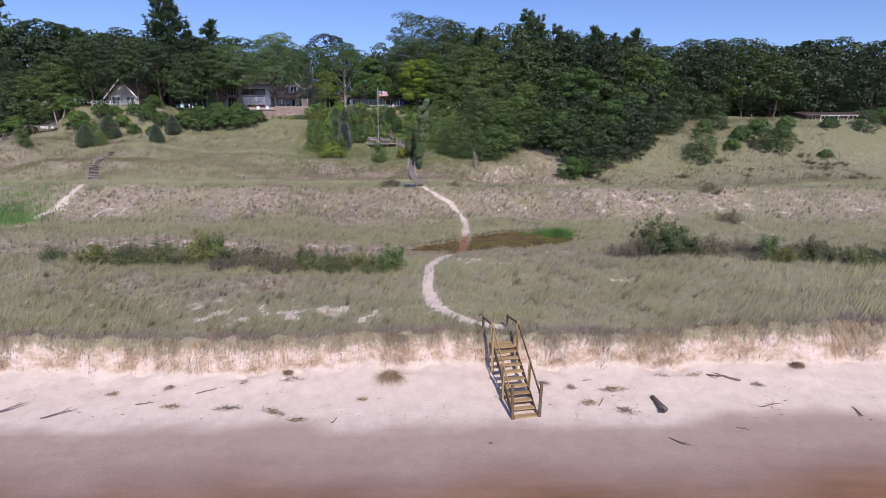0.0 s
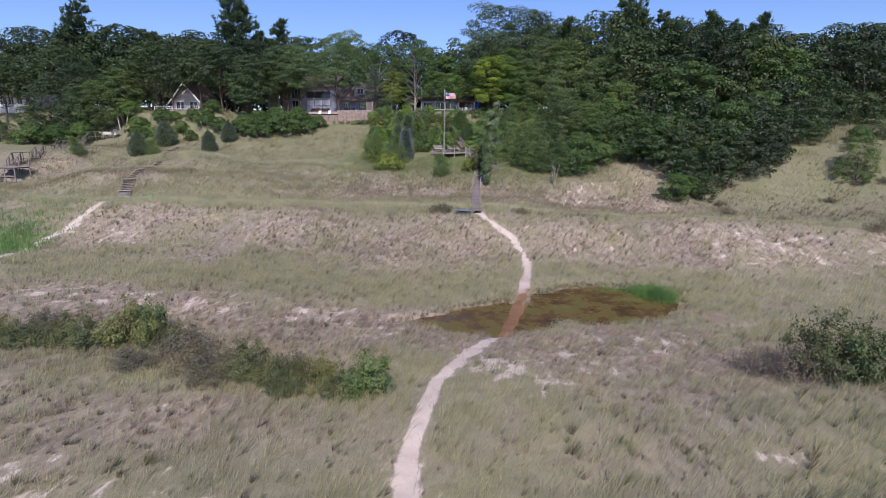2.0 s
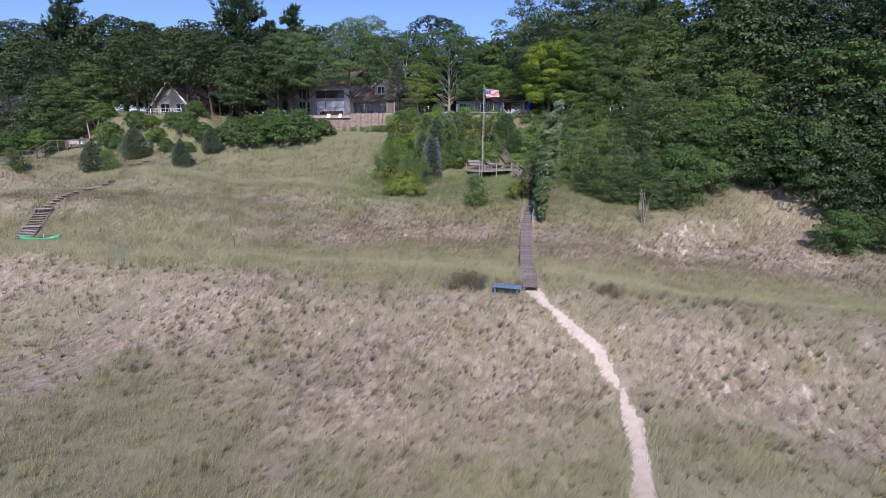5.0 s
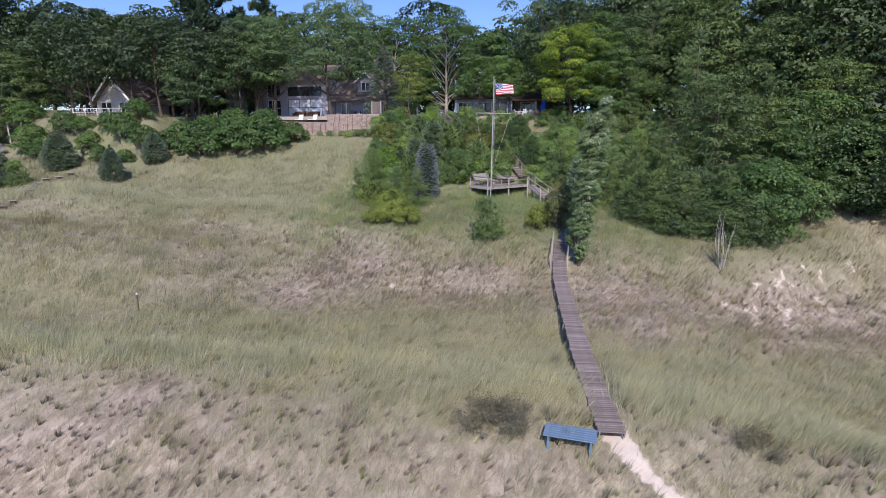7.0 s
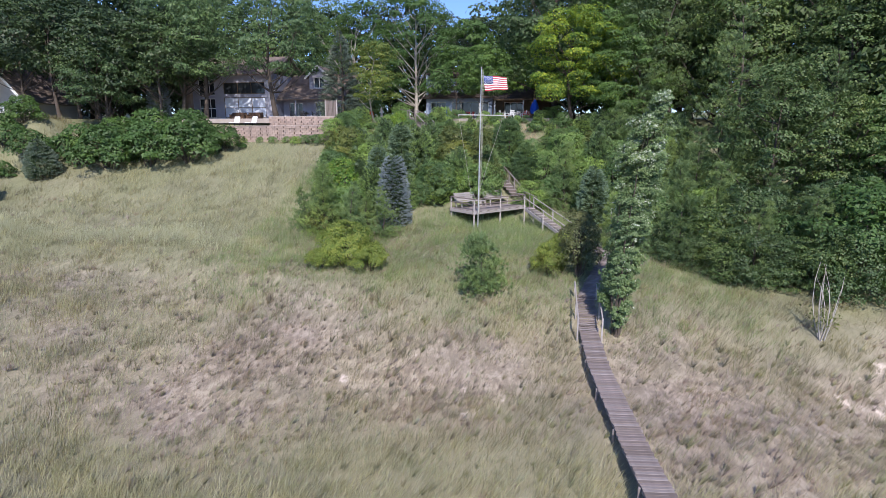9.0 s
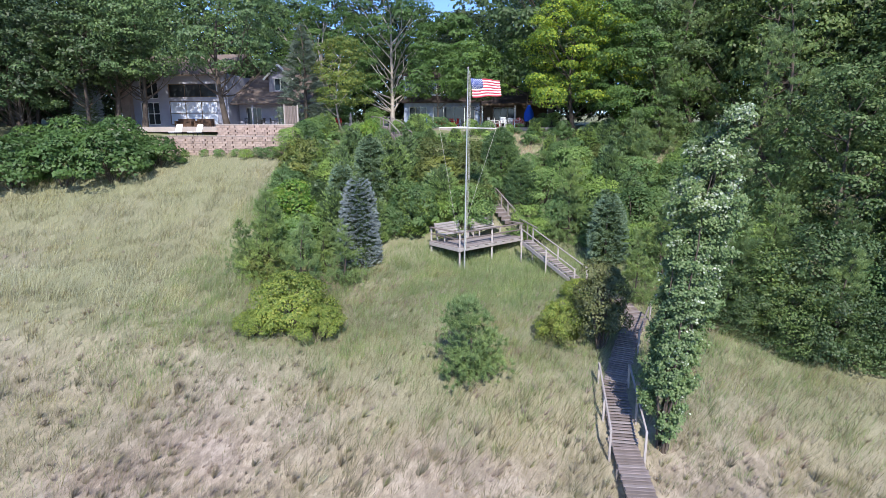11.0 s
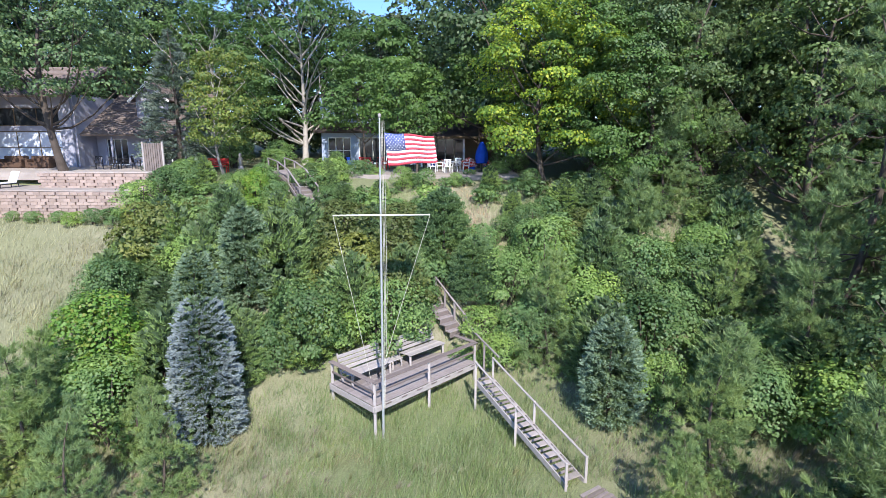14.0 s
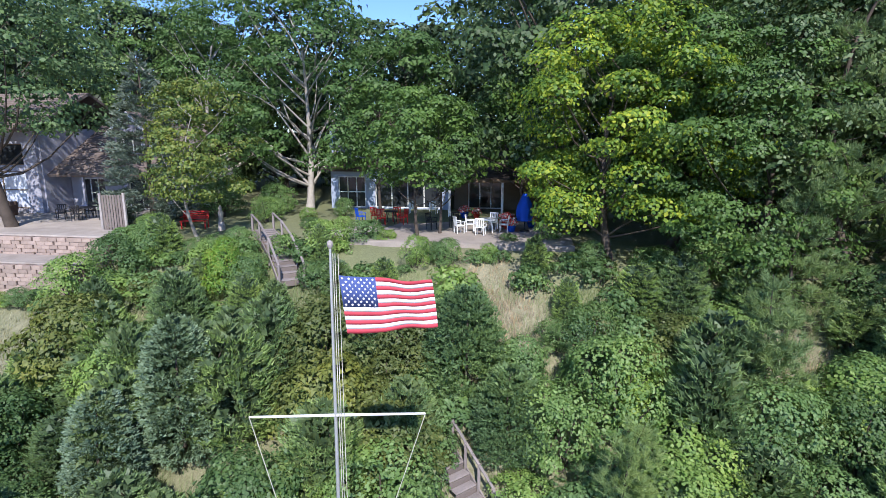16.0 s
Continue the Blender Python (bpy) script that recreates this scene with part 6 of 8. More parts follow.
# garden plants along the patio edge
for x, y, k, s in ((-21.4, 132.4, 2, 0.6), (-20.2, 131.0, 0, 0.5), (-22.4, 134.6, 0, 0.6), (-19.6, 133.0, 2, 0.5), (-20.6, 136.2, 1, 0.6), (-24.8, 134.0, 1, 0.6), (-25.2, 136.6, 0, 0.75), (-29.8, 130.2, 2, 0.5),
                   (-16.2, 129.6, 2, 0.5), (-8.0, 130.8, 0, 0.75), (-6.8, 133.0, 1, 0.8), (-10.0, 130.0, 2, 0.45), (-21.8, 139.4, 0, 0.5), (-12.6, 138.4, 0, 0.35), (-29.2, 123.9, 1, 0.8), (-28.4, 125.8, 0, 0.9), (-29.0, 127.4, 1, 0.6), (-27.8, 127.2, 0, 0.7), (-31.0, 123.7, 2, 0.55), (-33.2, 123.5, 2, 0.4), (-34.4, 123.9, 0, 0.3), (-35.8, 123.7, 2, 0.34), (-37.4, 124.0, 0, 0.26), (-32.2, 123.8, 1, 0.34), (-39.2, 123.9, 2, 0.28), (-28.6, 135.6, 1, 0.9), (-30.0, 138.0, 1, 1.0), (-7.6, 136.0, 1, 0.8)):
    again(shrubs[k], x, y, srng.uniform(0, 360), s * (0.62 if x > -23 else 1.0), srng.uniform(0.8, 1.1), 0.05)


# ---- deck with pole and flag ----
def at_deck(x, y, z=0.0):
    """A place on the deck: x along its long side from the near corner, y across it."""
    c, s = math.cos(radians(49)), math.sin(radians(49))
    return Vector((-13.3 + x * c - y * s, 111.9 + x * s + y * c, 9.75 + z))


DECK_L, DECK_W = 5.9, 2.9


def build_deck():
    deck = thing("viewing_deck", pose(0, 0, 0), "weathered grey timber viewing deck with railing", "deck")
    for i in range(20):
        y = 0.07 + i * (DECK_W - 0.14) / 19
        beam("floor_board", at_deck(0, y), at_deck(DECK_L, y), 0.138, 0.035, GREY_WOOD, deck)
    for y in (-0.03, DECK_W + 0.03):
        beam("rim_joist", at_deck(-0.02, y, -0.14), at_deck(DECK_L + 0.02, y, -0.14), 0.045, 0.24, PALE_WOOD, deck, label="bleached rim joist")
    for x in (-0.03, DECK_L + 0.03):
        beam("rim_joist", at_deck(x, 0, -0.14), at_deck(x, DECK_W, -0.14), 0.045, 0.24, PALE_WOOD, deck, label="bleached rim joist")
    for x in (0.08, 2.95, DECK_L - 0.08):
        for y in (0.06, DECK_W - 0.06):
            p = at_deck(x, y)
            low = float(height(p.x, p.y)) - 0.3
            beam("post", (p.x, p.y, low), at_deck(x, y, 0.95 if y < 1 or x < 0.1 else -0.05), 0.11, 0.11, PALE_WOOD, deck, label="bleached square post")
    for z, h in ((0.93, 0.05), (0.5, 0.09)):
        w = 0.24 if z > 0.9 else 0.04
        beam("rail", at_deck(0, 0.06, z), at_deck(DECK_L, 0.06, z), w, h, RAIL_WOOD, deck)
        beam("rail", at_deck(0.06, 0.1, z + 0.004), at_deck(0.06, DECK_W, z + 0.004), w, h, RAIL_WOOD, deck)
    beam("rail", at_deck(DECK_L - 0.06, 0.1, 0.934), at_deck(DECK_L - 0.06, 1.3, 0.934), 0.2, 0.05, RAIL_WOOD, deck)
    # dark strips laid on the rim to stand for shaded gaps under the boards
    for k in range(7):
        x = 0.5 + k * 0.82
        beam("joist_end", at_deck(x, -0.075, -0.06), at_deck(x + 0.3, -0.075, -0.06), 0.035, 0.05, RAIL_WOOD, deck, label="dark strip standing for the shaded gap under the boards")
    return deck


build_deck()


def build_bench(x0, x1, y, high, name, label):
    """A deep bench built of boards, its leaning back to the hill."""
    b = thing(name, Matrix(), label, "bench", "deck benches")
    for i in range(5):
        beam("seat_board", at_deck(x0, y - 0.1 - i * 0.15, 0.5 + i * 0.012), at_deck(x1, y - 0.1 - i * 0.15, 0.5 + i * 0.012), 0.143, 0.04, PALE_WOOD, b)
    for i in range(high):
        beam("back_board", at_deck(x0, y + 0.04 + i * 0.07, 0.62 + i * 0.155), at_deck(x1, y + 0.04 + i * 0.07, 0.62 + i * 0.155), 0.035, 0.15, PALE_WOOD, b)
    for x in (x0 + 0.08, x1 - 0.08):
        beam("leg", at_deck(x, y - 0.66, 0.02), at_deck(x, y - 0.66, 0.5), 0.09, 0.09, PALE_WOOD, b)
        beam("leg", at_deck(x, y + 0.02, 0.02), at_deck(x, y + 0.1 + 0.07 * high, 0.58 + 0.15 * high), 0.06, 0.09, PALE_WOOD, b)
    return b


build_bench(0.3, 2.45, DECK_W - 0.38, 4, "deck_bench", "weathered deck bench with slatted back")
build_bench(3.35, 5.55, DECK_W - 0.5, 4, "deck_bench", "weathered deck bench with slatted back")
stool = thing("side_table", Matrix(), "low weathered wooden side table", "table")
for i in range(3):
    beam("top_board", at_deck(2.6, DECK_W - 0.85 + i * 0.16, 0.42), at_deck(3.2, DECK_W - 0.85 + i * 0.16, 0.42), 0.15, 0.035, PALE_WOOD, stool)
for x in (2.65, 3.15):
    for y in (DECK_W - 0.88, DECK_W - 0.5):
        beam("leg", at_deck(x, y, 0.02), at_deck(x, y, 0.4), 0.07, 0.07, PALE_WOOD, stool)


def build_steps(name, label, foot, head, wide, count, mat, side_mat, rails=(1, 1), rail_high=0.9, posts=3, group="", overshoot=0.0, risers=False):
    """Wooden steps from foot to head with stringers, treads, posts and handrails."""
    s = thing(name, Matrix(), label, "stairs", group)
    foot, head = Vector(foot), Vector(head)
    run = Vector((head.x - foot.x, head.y - foot.y, 0))
    ahead = run.normalized()
    side = Vector((ahead.y, -ahead.x, 0))
    for k in (-1, 1):
        o = side * k * wide / 2
        beam("stringer", foot + o + Vector((0, 0, -0.05)), head + o + Vector((0, 0, -0.05)), 0.045, 0.24, side_mat, s)
        if not rails[(k + 1) // 2]:
            continue
        o = side * k * (wide / 2 + 0.06)
        for i in range(posts):
            p = foot.lerp(head, i / max(1, posts - 1)) + o
            low = min(p.z - 0.2, float(height(p.x, p.y)) - 0.25)
            beam("post", (p.x, p.y, low), (p.x, p.y, p.z + rail_high), 0.09, 0.09, side_mat, s)
        up = Vector((0, 0, rail_high - 0.04))
        stretch = (head - foot) * overshoot
        beam("handrail", foot + o + up - stretch, head + o + up + stretch, 0.09, 0.04, side_mat, s)
    for i in range(count):
        p = foot.lerp(head, (i + 0.5) / count) + Vector((0, 0, 0.5 * (head.z - foot.z) / count))
        beam("tread", p - side * (wide / 2 - 0.025), p + side * (wide / 2 - 0.025), min(0.28, run.length / count * 0.95), 0.04, mat, s)
        if risers:
            q = p + ahead * run.length / count * 0.48 + Vector((0, 0, 0.47 * (head.z - foot.z) / count))
            beam("riser", q - side * (wide / 2 - 0.03), q + side * (wide / 2 - 0.03), 0.02, 0.8 * (head.z - foot.z) / count, GREY_WOOD, s)
    return s


down = at_deck(DECK_L + 0.1, 0.55)
build_steps("deck_stairs", "bleached wooden steps with handrails beside the deck", (-6.1, 109.6, float(height(-6.1, 109.6)) + 0.1), (-9.11, 114.53, 9.75), 0.74, 11, STEP_WOOD, PALE_WOOD, risers=True)


def build_slope_steps(name, label, foot, head, wide, count, rails):
    """Steps laid on the slope itself: treads on stringers that follow the ground, posts and handrails."""
    s = thing(name, Matrix(), label, "stairs")
    foot, head = Vector((*foot, 0)), Vector((*head, 0))
    ahead = (head - foot).normalized()
    side = Vector((ahead.y, -ahead.x, 0))

    def lie(k, o=0.0, up=0.0):
        p = foot.lerp(head, k)
        z = max(float(height(p.x + d * side.x, p.y + d * side.y)) for d in (-0.5, 0, 0.5))
        return Vector((p.x + side.x * o, p.y + side.y * o, z + up))

    for i in range(count):
        k = (i + 0.5) / count
        beam("tread", lie(k, -wide / 2, 0.28), lie(k, wide / 2, 0.28), 0.3, 0.06, GREY_WOOD, s)
        p = lie(k, 0, 0.12) - ahead * 0.15
        beam("riser", p - side * wide / 2, p + side * wide / 2, 0.03, 0.24, RAIL_WOOD, s)
    for o in rails:
        n = 4
        spots = [lie(i / (n - 1), o * (wide / 2 + 0.08)) for i in range(n)]
        for p in spots:
            beam("post", p - Vector((0, 0, 0.3)), p + Vector((0, 0, 1.15)), 0.1, 0.1, GREY_WOOD, s)
        for p, q in zip(spots, spots[1:]):
            beam("handrail", p + Vector((0, 0, 1.12)), q + Vector((0, 0, 1.12)), 0.1, 0.05, GREY_WOOD, s)
            beam("stringer", p + Vector((0, 0, 0.16)), q + Vector((0, 0, 0.16)), 0.05, 0.22, GREY_WOOD, s)
    return s


build_slope_steps("bluff_stairs", "weathered wooden steps climbing from the deck", (-10.4, 117.9), (-11.9, 119.4), 0.85, 6, (1,))
link = thing("stair_railing", Matrix(), "weathered grey handrail joining the two stairs", "railing")
for x, y, z in ((-9.64, 117.5, 10.8), (-9.1, 116.2, 10.68)):
    beam("post", (x, y, float(height(x, y)) - 0.3), (x, y, z), 0.09, 0.09, GREY_WOOD, link)
beam("handrail", (-9.64, 117.5, 10.82), (-8.5, 114.85, 10.62), 0.09, 0.05, GREY_WOOD, link)
beam("handrail", (-10.05, 118.25, 11.35), (-9.64, 117.5, 10.84), 0.09, 0.05, GREY_WOOD, link)
build_slope_steps("upper_stairs", "weathered grey steps with handrails on the upper bluff", (-19.5, 125.2), (-23.3, 130.4), 0.95, 14, (-1, 1))


def build_pole():
    base, top = Vector((-13.0, 112.05, float(height(-13.0, 112.05)) - 0.3)), Vector((-12.86, 111.95, 20.4))
    p = thing("flagpole", Matrix(), "tall galvanised flagpole with crossed yardarm and stays", "flagpole")
    line = lambda s: base.lerp(top, s)
    tube("pole", [line(s) for s in (0, 0.35, 0.7, 1)], [0.05, 0.045, 0.036, 0.024], STEEL, p, 10)
    tube("finial", [top + Vector((0, 0, z)) for z in (-0.02, 0.02, 0.07, 0.12, 0.14)], [0.025, 0.05, 0.06, 0.045, 0.005], PALE_WOOD, p, 10, "pale ball finial")
    k = (17.05 - base.z) / (top.z - base.z)
    mid = line(k)
    a, b = mid + Vector((-1.62, -0.35, 0.02)), mid + Vector((1.72, 0.35, -0.02))
    tube("yardarm", [a, mid, b], [0.022, 0.032, 0.022], WHITE, p, 8, "white yardarm")
    foot = at_deck(0.5, 0.6, 0.02)
    for q in (a, b):
        tube("stay", [q, q.lerp(foot + Vector((0, 0, 0.5)), 0.5) + Vector((0, 0, -0.12)), foot], [0.009] * 3, ROPE, p, 5)
    for d in (0.06, 0.1, 0.16):
        tube("halyard", [top + Vector((d, -0.04, -0.1)), line(0.5) + Vector((d + 0.05, -0.05, 0)), line(0.13) + Vector((d * 0.5, -0.05, 0))], [0.007] * 3, ROPE, p, 5)
    return top


pole_top = build_pole()


def build_flag(top):
    """A rippling flag: thirteen stripes, a blue field and rows of stars."""
    hoist, fly = 1.12, 1.85
    flag = thing("flag", Matrix(), "striped red and white flag with starred blue field", "flag")
    start = top + Vector((0.16, -0.05, -0.5))

    def spot(u, v, off=0.0):
        """u along the fly, v down the hoist, 0 to 1."""
        wave = 0.13 * u ** 0.7 * math.sin(7.2 * u + 1.6 * v + 0.4) + 0.05 * u * math.sin(15 * u - 2 * v)
        x = start.x + 0.13 * v + u * fly * 0.9
        y = start.y + 0.25 * u + wave + off
        z = start.z - v * hoist * (1 - 0.1 * u) - 0.12 * u * (1 - v) - 0.02 * math.sin(9 * u)
        return (x, y, z)

    def cloth(name, u0, u1, v0, v1, mat, off=0.0, n=26):
        n = max(3, int(n * (u1 - u0)))
        v = [spot(u0 + (u1 - u0) * i / n, w, off + side) for side in (-0.004, 0.004) for w in (v0, v1) for i in range(n + 1)]
        m = n + 1
        f = [(i, i + 1, m + i + 1, m + i) for i in range(n)] + [(2 * m + i + 1, 2 * m + i, 3 * m + i, 3 * m + i + 1) for i in range(n)]
        f += [(i + 1, i, 2 * m + i, 2 * m + i + 1) for i in range(n)] + [(m + i, m + i + 1, 3 * m + i + 1, 3 * m + i) for i in range(n)]
        return raw(name, v, f, mat, flag, smooth=False)

    for i in range(13):
        cloth("stripe", 0.4 if i < 7 else 0.0, 1.0, i / 13, (i + 1) / 13, FLAG_RED if i % 2 == 0 else FLAG_WHITE)
    cloth("blue_field", 0.0, 0.4, 0.0, 7 / 13, FLAG_BLUE)
    for r in range(9):
        for c in range(6 if r % 2 == 0 else 5):
            u = 0.4 * (c + (0.5 if r % 2 == 0 else 1.0)) / 6.0
            v = 7 / 13 * (r + 0.75) / 9.5
            bm = bmesh.new()
            vs = []
            for k in range(10):
                a = math.pi / 2 + k * math.pi / 5
                s = 0.031 if k % 2 == 0 else 0.013
                vs.append(bm.verts.new(spot(u + s * math.cos(a) / fly, v - s * math.sin(a) / hoist, -0.009)))
            bm.faces.new(vs)
            part("star", bm, FLAG_WHITE, flag)


build_flag(pole_top)


# ---- boardwalk ----
def build_boardwalk():
    """Grey planks on posts, laid along a bent line."""
    walkway = thing("boardwalk", Matrix(), "narrow weathered grey plank boardwalk over dune grass", "boardwalk")
    rise = [0.3, 0.5, 0.6, 0.55, 0.3, 0.12, 0.12, 0.1, 0.1, 0.05]
    pts = [Vector((x, y, float(height(x, y)) + r)) for (x, y), r in zip(BOARDWALK, rise)]
    rng = random.Random(3)
    for a, b in zip(pts, pts[1:]):
        ahead = (b - a).normalized()
        side = Vector((ahead.y, -ahead.x, 0)).normalized()
        for k in (-0.42, 0.42):
            beam("joist", a + side * k + Vector((0, 0, -0.1)), b + side * k + Vector((0, 0, -0.1)), 0.045, 0.16, GREY_WOOD, walkway)
        n = int((b - a).length / 0.152)
        for i in range(n):
            p = a.lerp(b, (i + 0.5) / n) + Vector((0, 0, rng.uniform(-0.006, 0.006)))
            beam("plank", p - side * (0.48 + rng.uniform(-0.03, 0.03)), p + side * (0.48 + rng.uniform(-0.03, 0.03)), 0.138, 0.04, rng.choice((GREY_WOOD, WALK_WOOD, WALK_WOOD, RAIL_WOOD)), walkway)
        m = max(2, int((b - a).length / 2.4))
        for i in range(m):
            p = a.lerp(b, (i + 0.3) / m)
            for k in (-0.5, 0.5):
                q = p + side * k
                beam("post", (q.x, q.y, float(height(q.x, q.y)) - 0.3), (q.x, q.y, p.z - 0.03), 0.09, 0.09, GREY_WOOD, walkway)
    # handrails at the steep middle stretch
    for k in (-0.6, 0.6):
        a, b = pts[4] + Vector((k, -0.4, 0)), pts[5] + Vector((k, 0.2, 0))
        for p in (a, a.lerp(b, 0.5), b):
            beam("rail_post", (p.x, p.y, float(height(p.x, p.y)) - 0.3), (p.x, p.y, p.z + 0.9), 0.08, 0.08, PALE_WOOD, walkway)
        beam("handrail", a + Vector((0, 0, 0.88)), b + Vector((0, 0, 0.88)), 0.07, 0.05, PALE_WOOD, walkway)
    for p, q in ((pts[6], pts[7]),):
        ahead = (q - p).normalized()
        side = Vector((ahead.y, -ahead.x, 0)) * 0.6
        a, b = p + side, q + side
        for r in (a, b):
            beam("rail_post", (r.x, r.y, float(height(r.x, r.y)) - 0.3), (r.x, r.y, r.z + 0.9), 0.08, 0.08, PALE_WOOD, walkway)
        beam("handrail", a + Vector((0, 0, 0.88)), b + Vector((0, 0, 0.88)), 0.06, 0.05, GREY_WOOD, walkway)


build_boardwalk()


# ---- beach stairs ----
def build_beach_stairs():
    s = thing("beach_stairs", Matrix(), "tan timber beach stairs with dark crooked posts", "stairs")
    foot, head, wide = Vector((3.55, 21.4, 0.12)), Vector((2.95, 24.6, 2.05)), 1.05
    ahead = Vector((head.x - foot.x, head.y - foot.y, 0)).normalized()
    side = Vector((ahead.y, -ahead.x, 0))
    end = head + ahead * 1.7
    n = 10
    for k in (-1, 1):
        o = side * k * wide / 2
        beam("stringer", foot + o, head + o, 0.05, 0.28, DARK_WOOD, s)
        beam("platform_beam", head + o + Vector((0, 0, -0.12)), end + o + Vector((0, 0, -0.12)), 0.05, 0.2, TAN_WOOD, s)
        for p, up, mat in ((foot, 1.65, DARK_WOOD), (foot.lerp(head, 0.45), 1.15, TAN_WOOD), (head, 1.35, TAN_WOOD), (end, 1.1, DARK_WOOD)):
            q = p + o * 1.12
            beam("post", (q.x, q.y, float(height(q.x, q.y)) - 0.3), (q.x + 0.05 * k, q.y, p.z + up), 0.12, 0.12, mat, s)
        up = Vector((0, 0, 1.02))
        beam("handrail", foot + o * 1.2 + up, head + o * 1.2 + up + Vector((0, 0, 0.2)), 0.05, 0.1, TAN_WOOD if k < 0 else DARK_WOOD, s)
        beam("handrail", head + o * 1.2 + up + Vector((0, 0, 0.2)), end + o * 1.2 + up, 0.05, 0.1, DARK_WOOD, s)
    for i in range(n):
        p = foot.lerp(head, (i + 0.35) / n) + Vector((0, 0, 0.06))
        beam("tread", p - side * wide * 0.48, p + side * wide * 0.48, 0.28, 0.045, TAN_WOOD, s)
    for i in range(9):
        p = head + ahead * (0.1 + i * 0.19) + Vector((0, 0, 0.02))
        beam("platform_board", p - side * wide * 0.52, p + side * wide * 0.52, 0.175, 0.04, TAN_WOOD, s)


build_beach_stairs()


# ---- houses ----
def wall_panel(name, a, b, low, high, thick, mat, parent, holes=()):
    """A wall from a to b (x, y) with openings cut through: (from, to, sill, head) along the wall."""
    m, length = along((*a, 0), (*b, 0))
    bm = bmesh.new()
    xs = sorted({0.0, length, *[h[0] for h in holes], *[h[1] for h in holes]})
    for x0, x1 in zip(xs, xs[1:]):
        cuts = sorted((h[2], h[3]) for h in holes if h[0] <= x0 + 1e-6 and h[1] >= x1 - 1e-6)
        z = low
        for s, t in cuts + [(high, high)]:
            if s - z > 0.01:
                add_box(bm, (x1 - x0, thick, s - z), pose((x0 + x1) / 2 - length / 2, 0, (z + s) / 2))
            z = max(z, t)
    bmesh.ops.remove_doubles(bm, verts=bm.verts, dist=0.0005)
    ob = part(name, bm, mat, parent)
    ob.matrix_basis = m
    return ob


def window(parent, a, b, x0, x1, sill, head, mat_frame=WHITE, across=1, up=1, pane=GLASS, depth=0.0, name="window"):
    """A window in a wall from a to b: frame bars and glass panes set back in the opening."""
    m, length = along((*a, 0), (*b, 0))
    w, h = x1 - x0, head - sill
    bm = bmesh.new()
    bar = 0.07
    ring = [[[bm.verts.new((sx * (w / 2 - inset), y, sz * (h / 2 - inset))) for sx, sz in ((-1, -1), (1, -1), (1, 1), (-1, 1))] for inset in (0, bar)] for y in (-0.045, 0.045)]
    for i in range(4):
        j = (i + 1) % 4
        bm.faces.new((ring[0][0][i], ring[0][0][j], ring[0][1][j], ring[0][1][i]))
        bm.faces.new((ring[1][0][j], ring[1][0][i], ring[1][1][i], ring[1][1][j]))
        bm.faces.new((ring[0][0][j], ring[0][0][i], ring[1][0][i], ring[1][0][j]))
        bm.faces.new((ring[0][1][i], ring[0][1][j], ring[1][1][j], ring[1][1][i]))
    win = part(name, bm, mat_frame, parent)
    for i in range(1, across):
        box("mullion", (bar, 0.086, h - bar * 2), pose(-w / 2 + bar / 2 + i * (w - bar) / across, 0, 0), mat_frame, win)
    for i in range(1, up):
        box("transom", (w - bar * 2, 0.08, bar), pose(0, 0, -h / 2 + bar / 2 + i * (h - bar) / up), mat_frame, win)
    win.matrix_basis = m @ pose((x0 + x1) / 2 - length / 2, depth, (sill + head) / 2)
    for i in range(across):
        for j in range(up):
            bm = bmesh.new()
            add_box(bm, ((w - bar) / across - bar + 0.02, 0.012, (h - bar) / up - bar + 0.02))
            g = part("pane", bm, pane, win)
            g.matrix_basis = pose(-w / 2 + bar / 2 + (i + 0.5) * (w - bar) / across, 0.012, -h / 2 + bar / 2 + (j + 0.5) * (h - bar) / up)
    return win


def roof_slab(name, corners, thick, mat, parent):
    """A sloping roof plane through four corners, with thickness and courses of shingles."""
    c = [Vector(k) for k in corners]
    n = (c[1] - c[0]).cross(c[3] - c[0]).normalized()
    if n.z < 0:
        n = -n
    bm = bmesh.new()
    courses = max(4, int((c[3] - c[0]).length / 0.3))
    top = []
    for i in range(courses):
        for s, lift in ((i / courses, 0.03), ((i + 0.995) / courses, 0.004)):
            top.append([bm.verts.new(c[0].lerp(c[3], s) + n * lift), bm.verts.new(c[1].lerp(c[2], s) + n * lift)])
    for p, q in zip(top, top[1:]):
        bm.faces.new((p[0], p[1], q[1], q[0]))
    under = [bm.verts.new(k - n * thick) for k in c]
    bm.faces.new(under[::-1])
    bm.faces.new((under[0], under[1], top[0][1], top[0][0]))
    bm.faces.new((under[2], under[3], top[-1][0], top[-1][1]))
    bm.faces.new([under[3], under[0]] + [p[0] for p in top])
    bm.faces.new([under[1], under[2]] + [p[1] for p in reversed(top)])
    bmesh.ops.recalc_face_normals(bm, faces=bm.faces)
    return part(name, bm, mat, parent)


FLOOR = 17.35


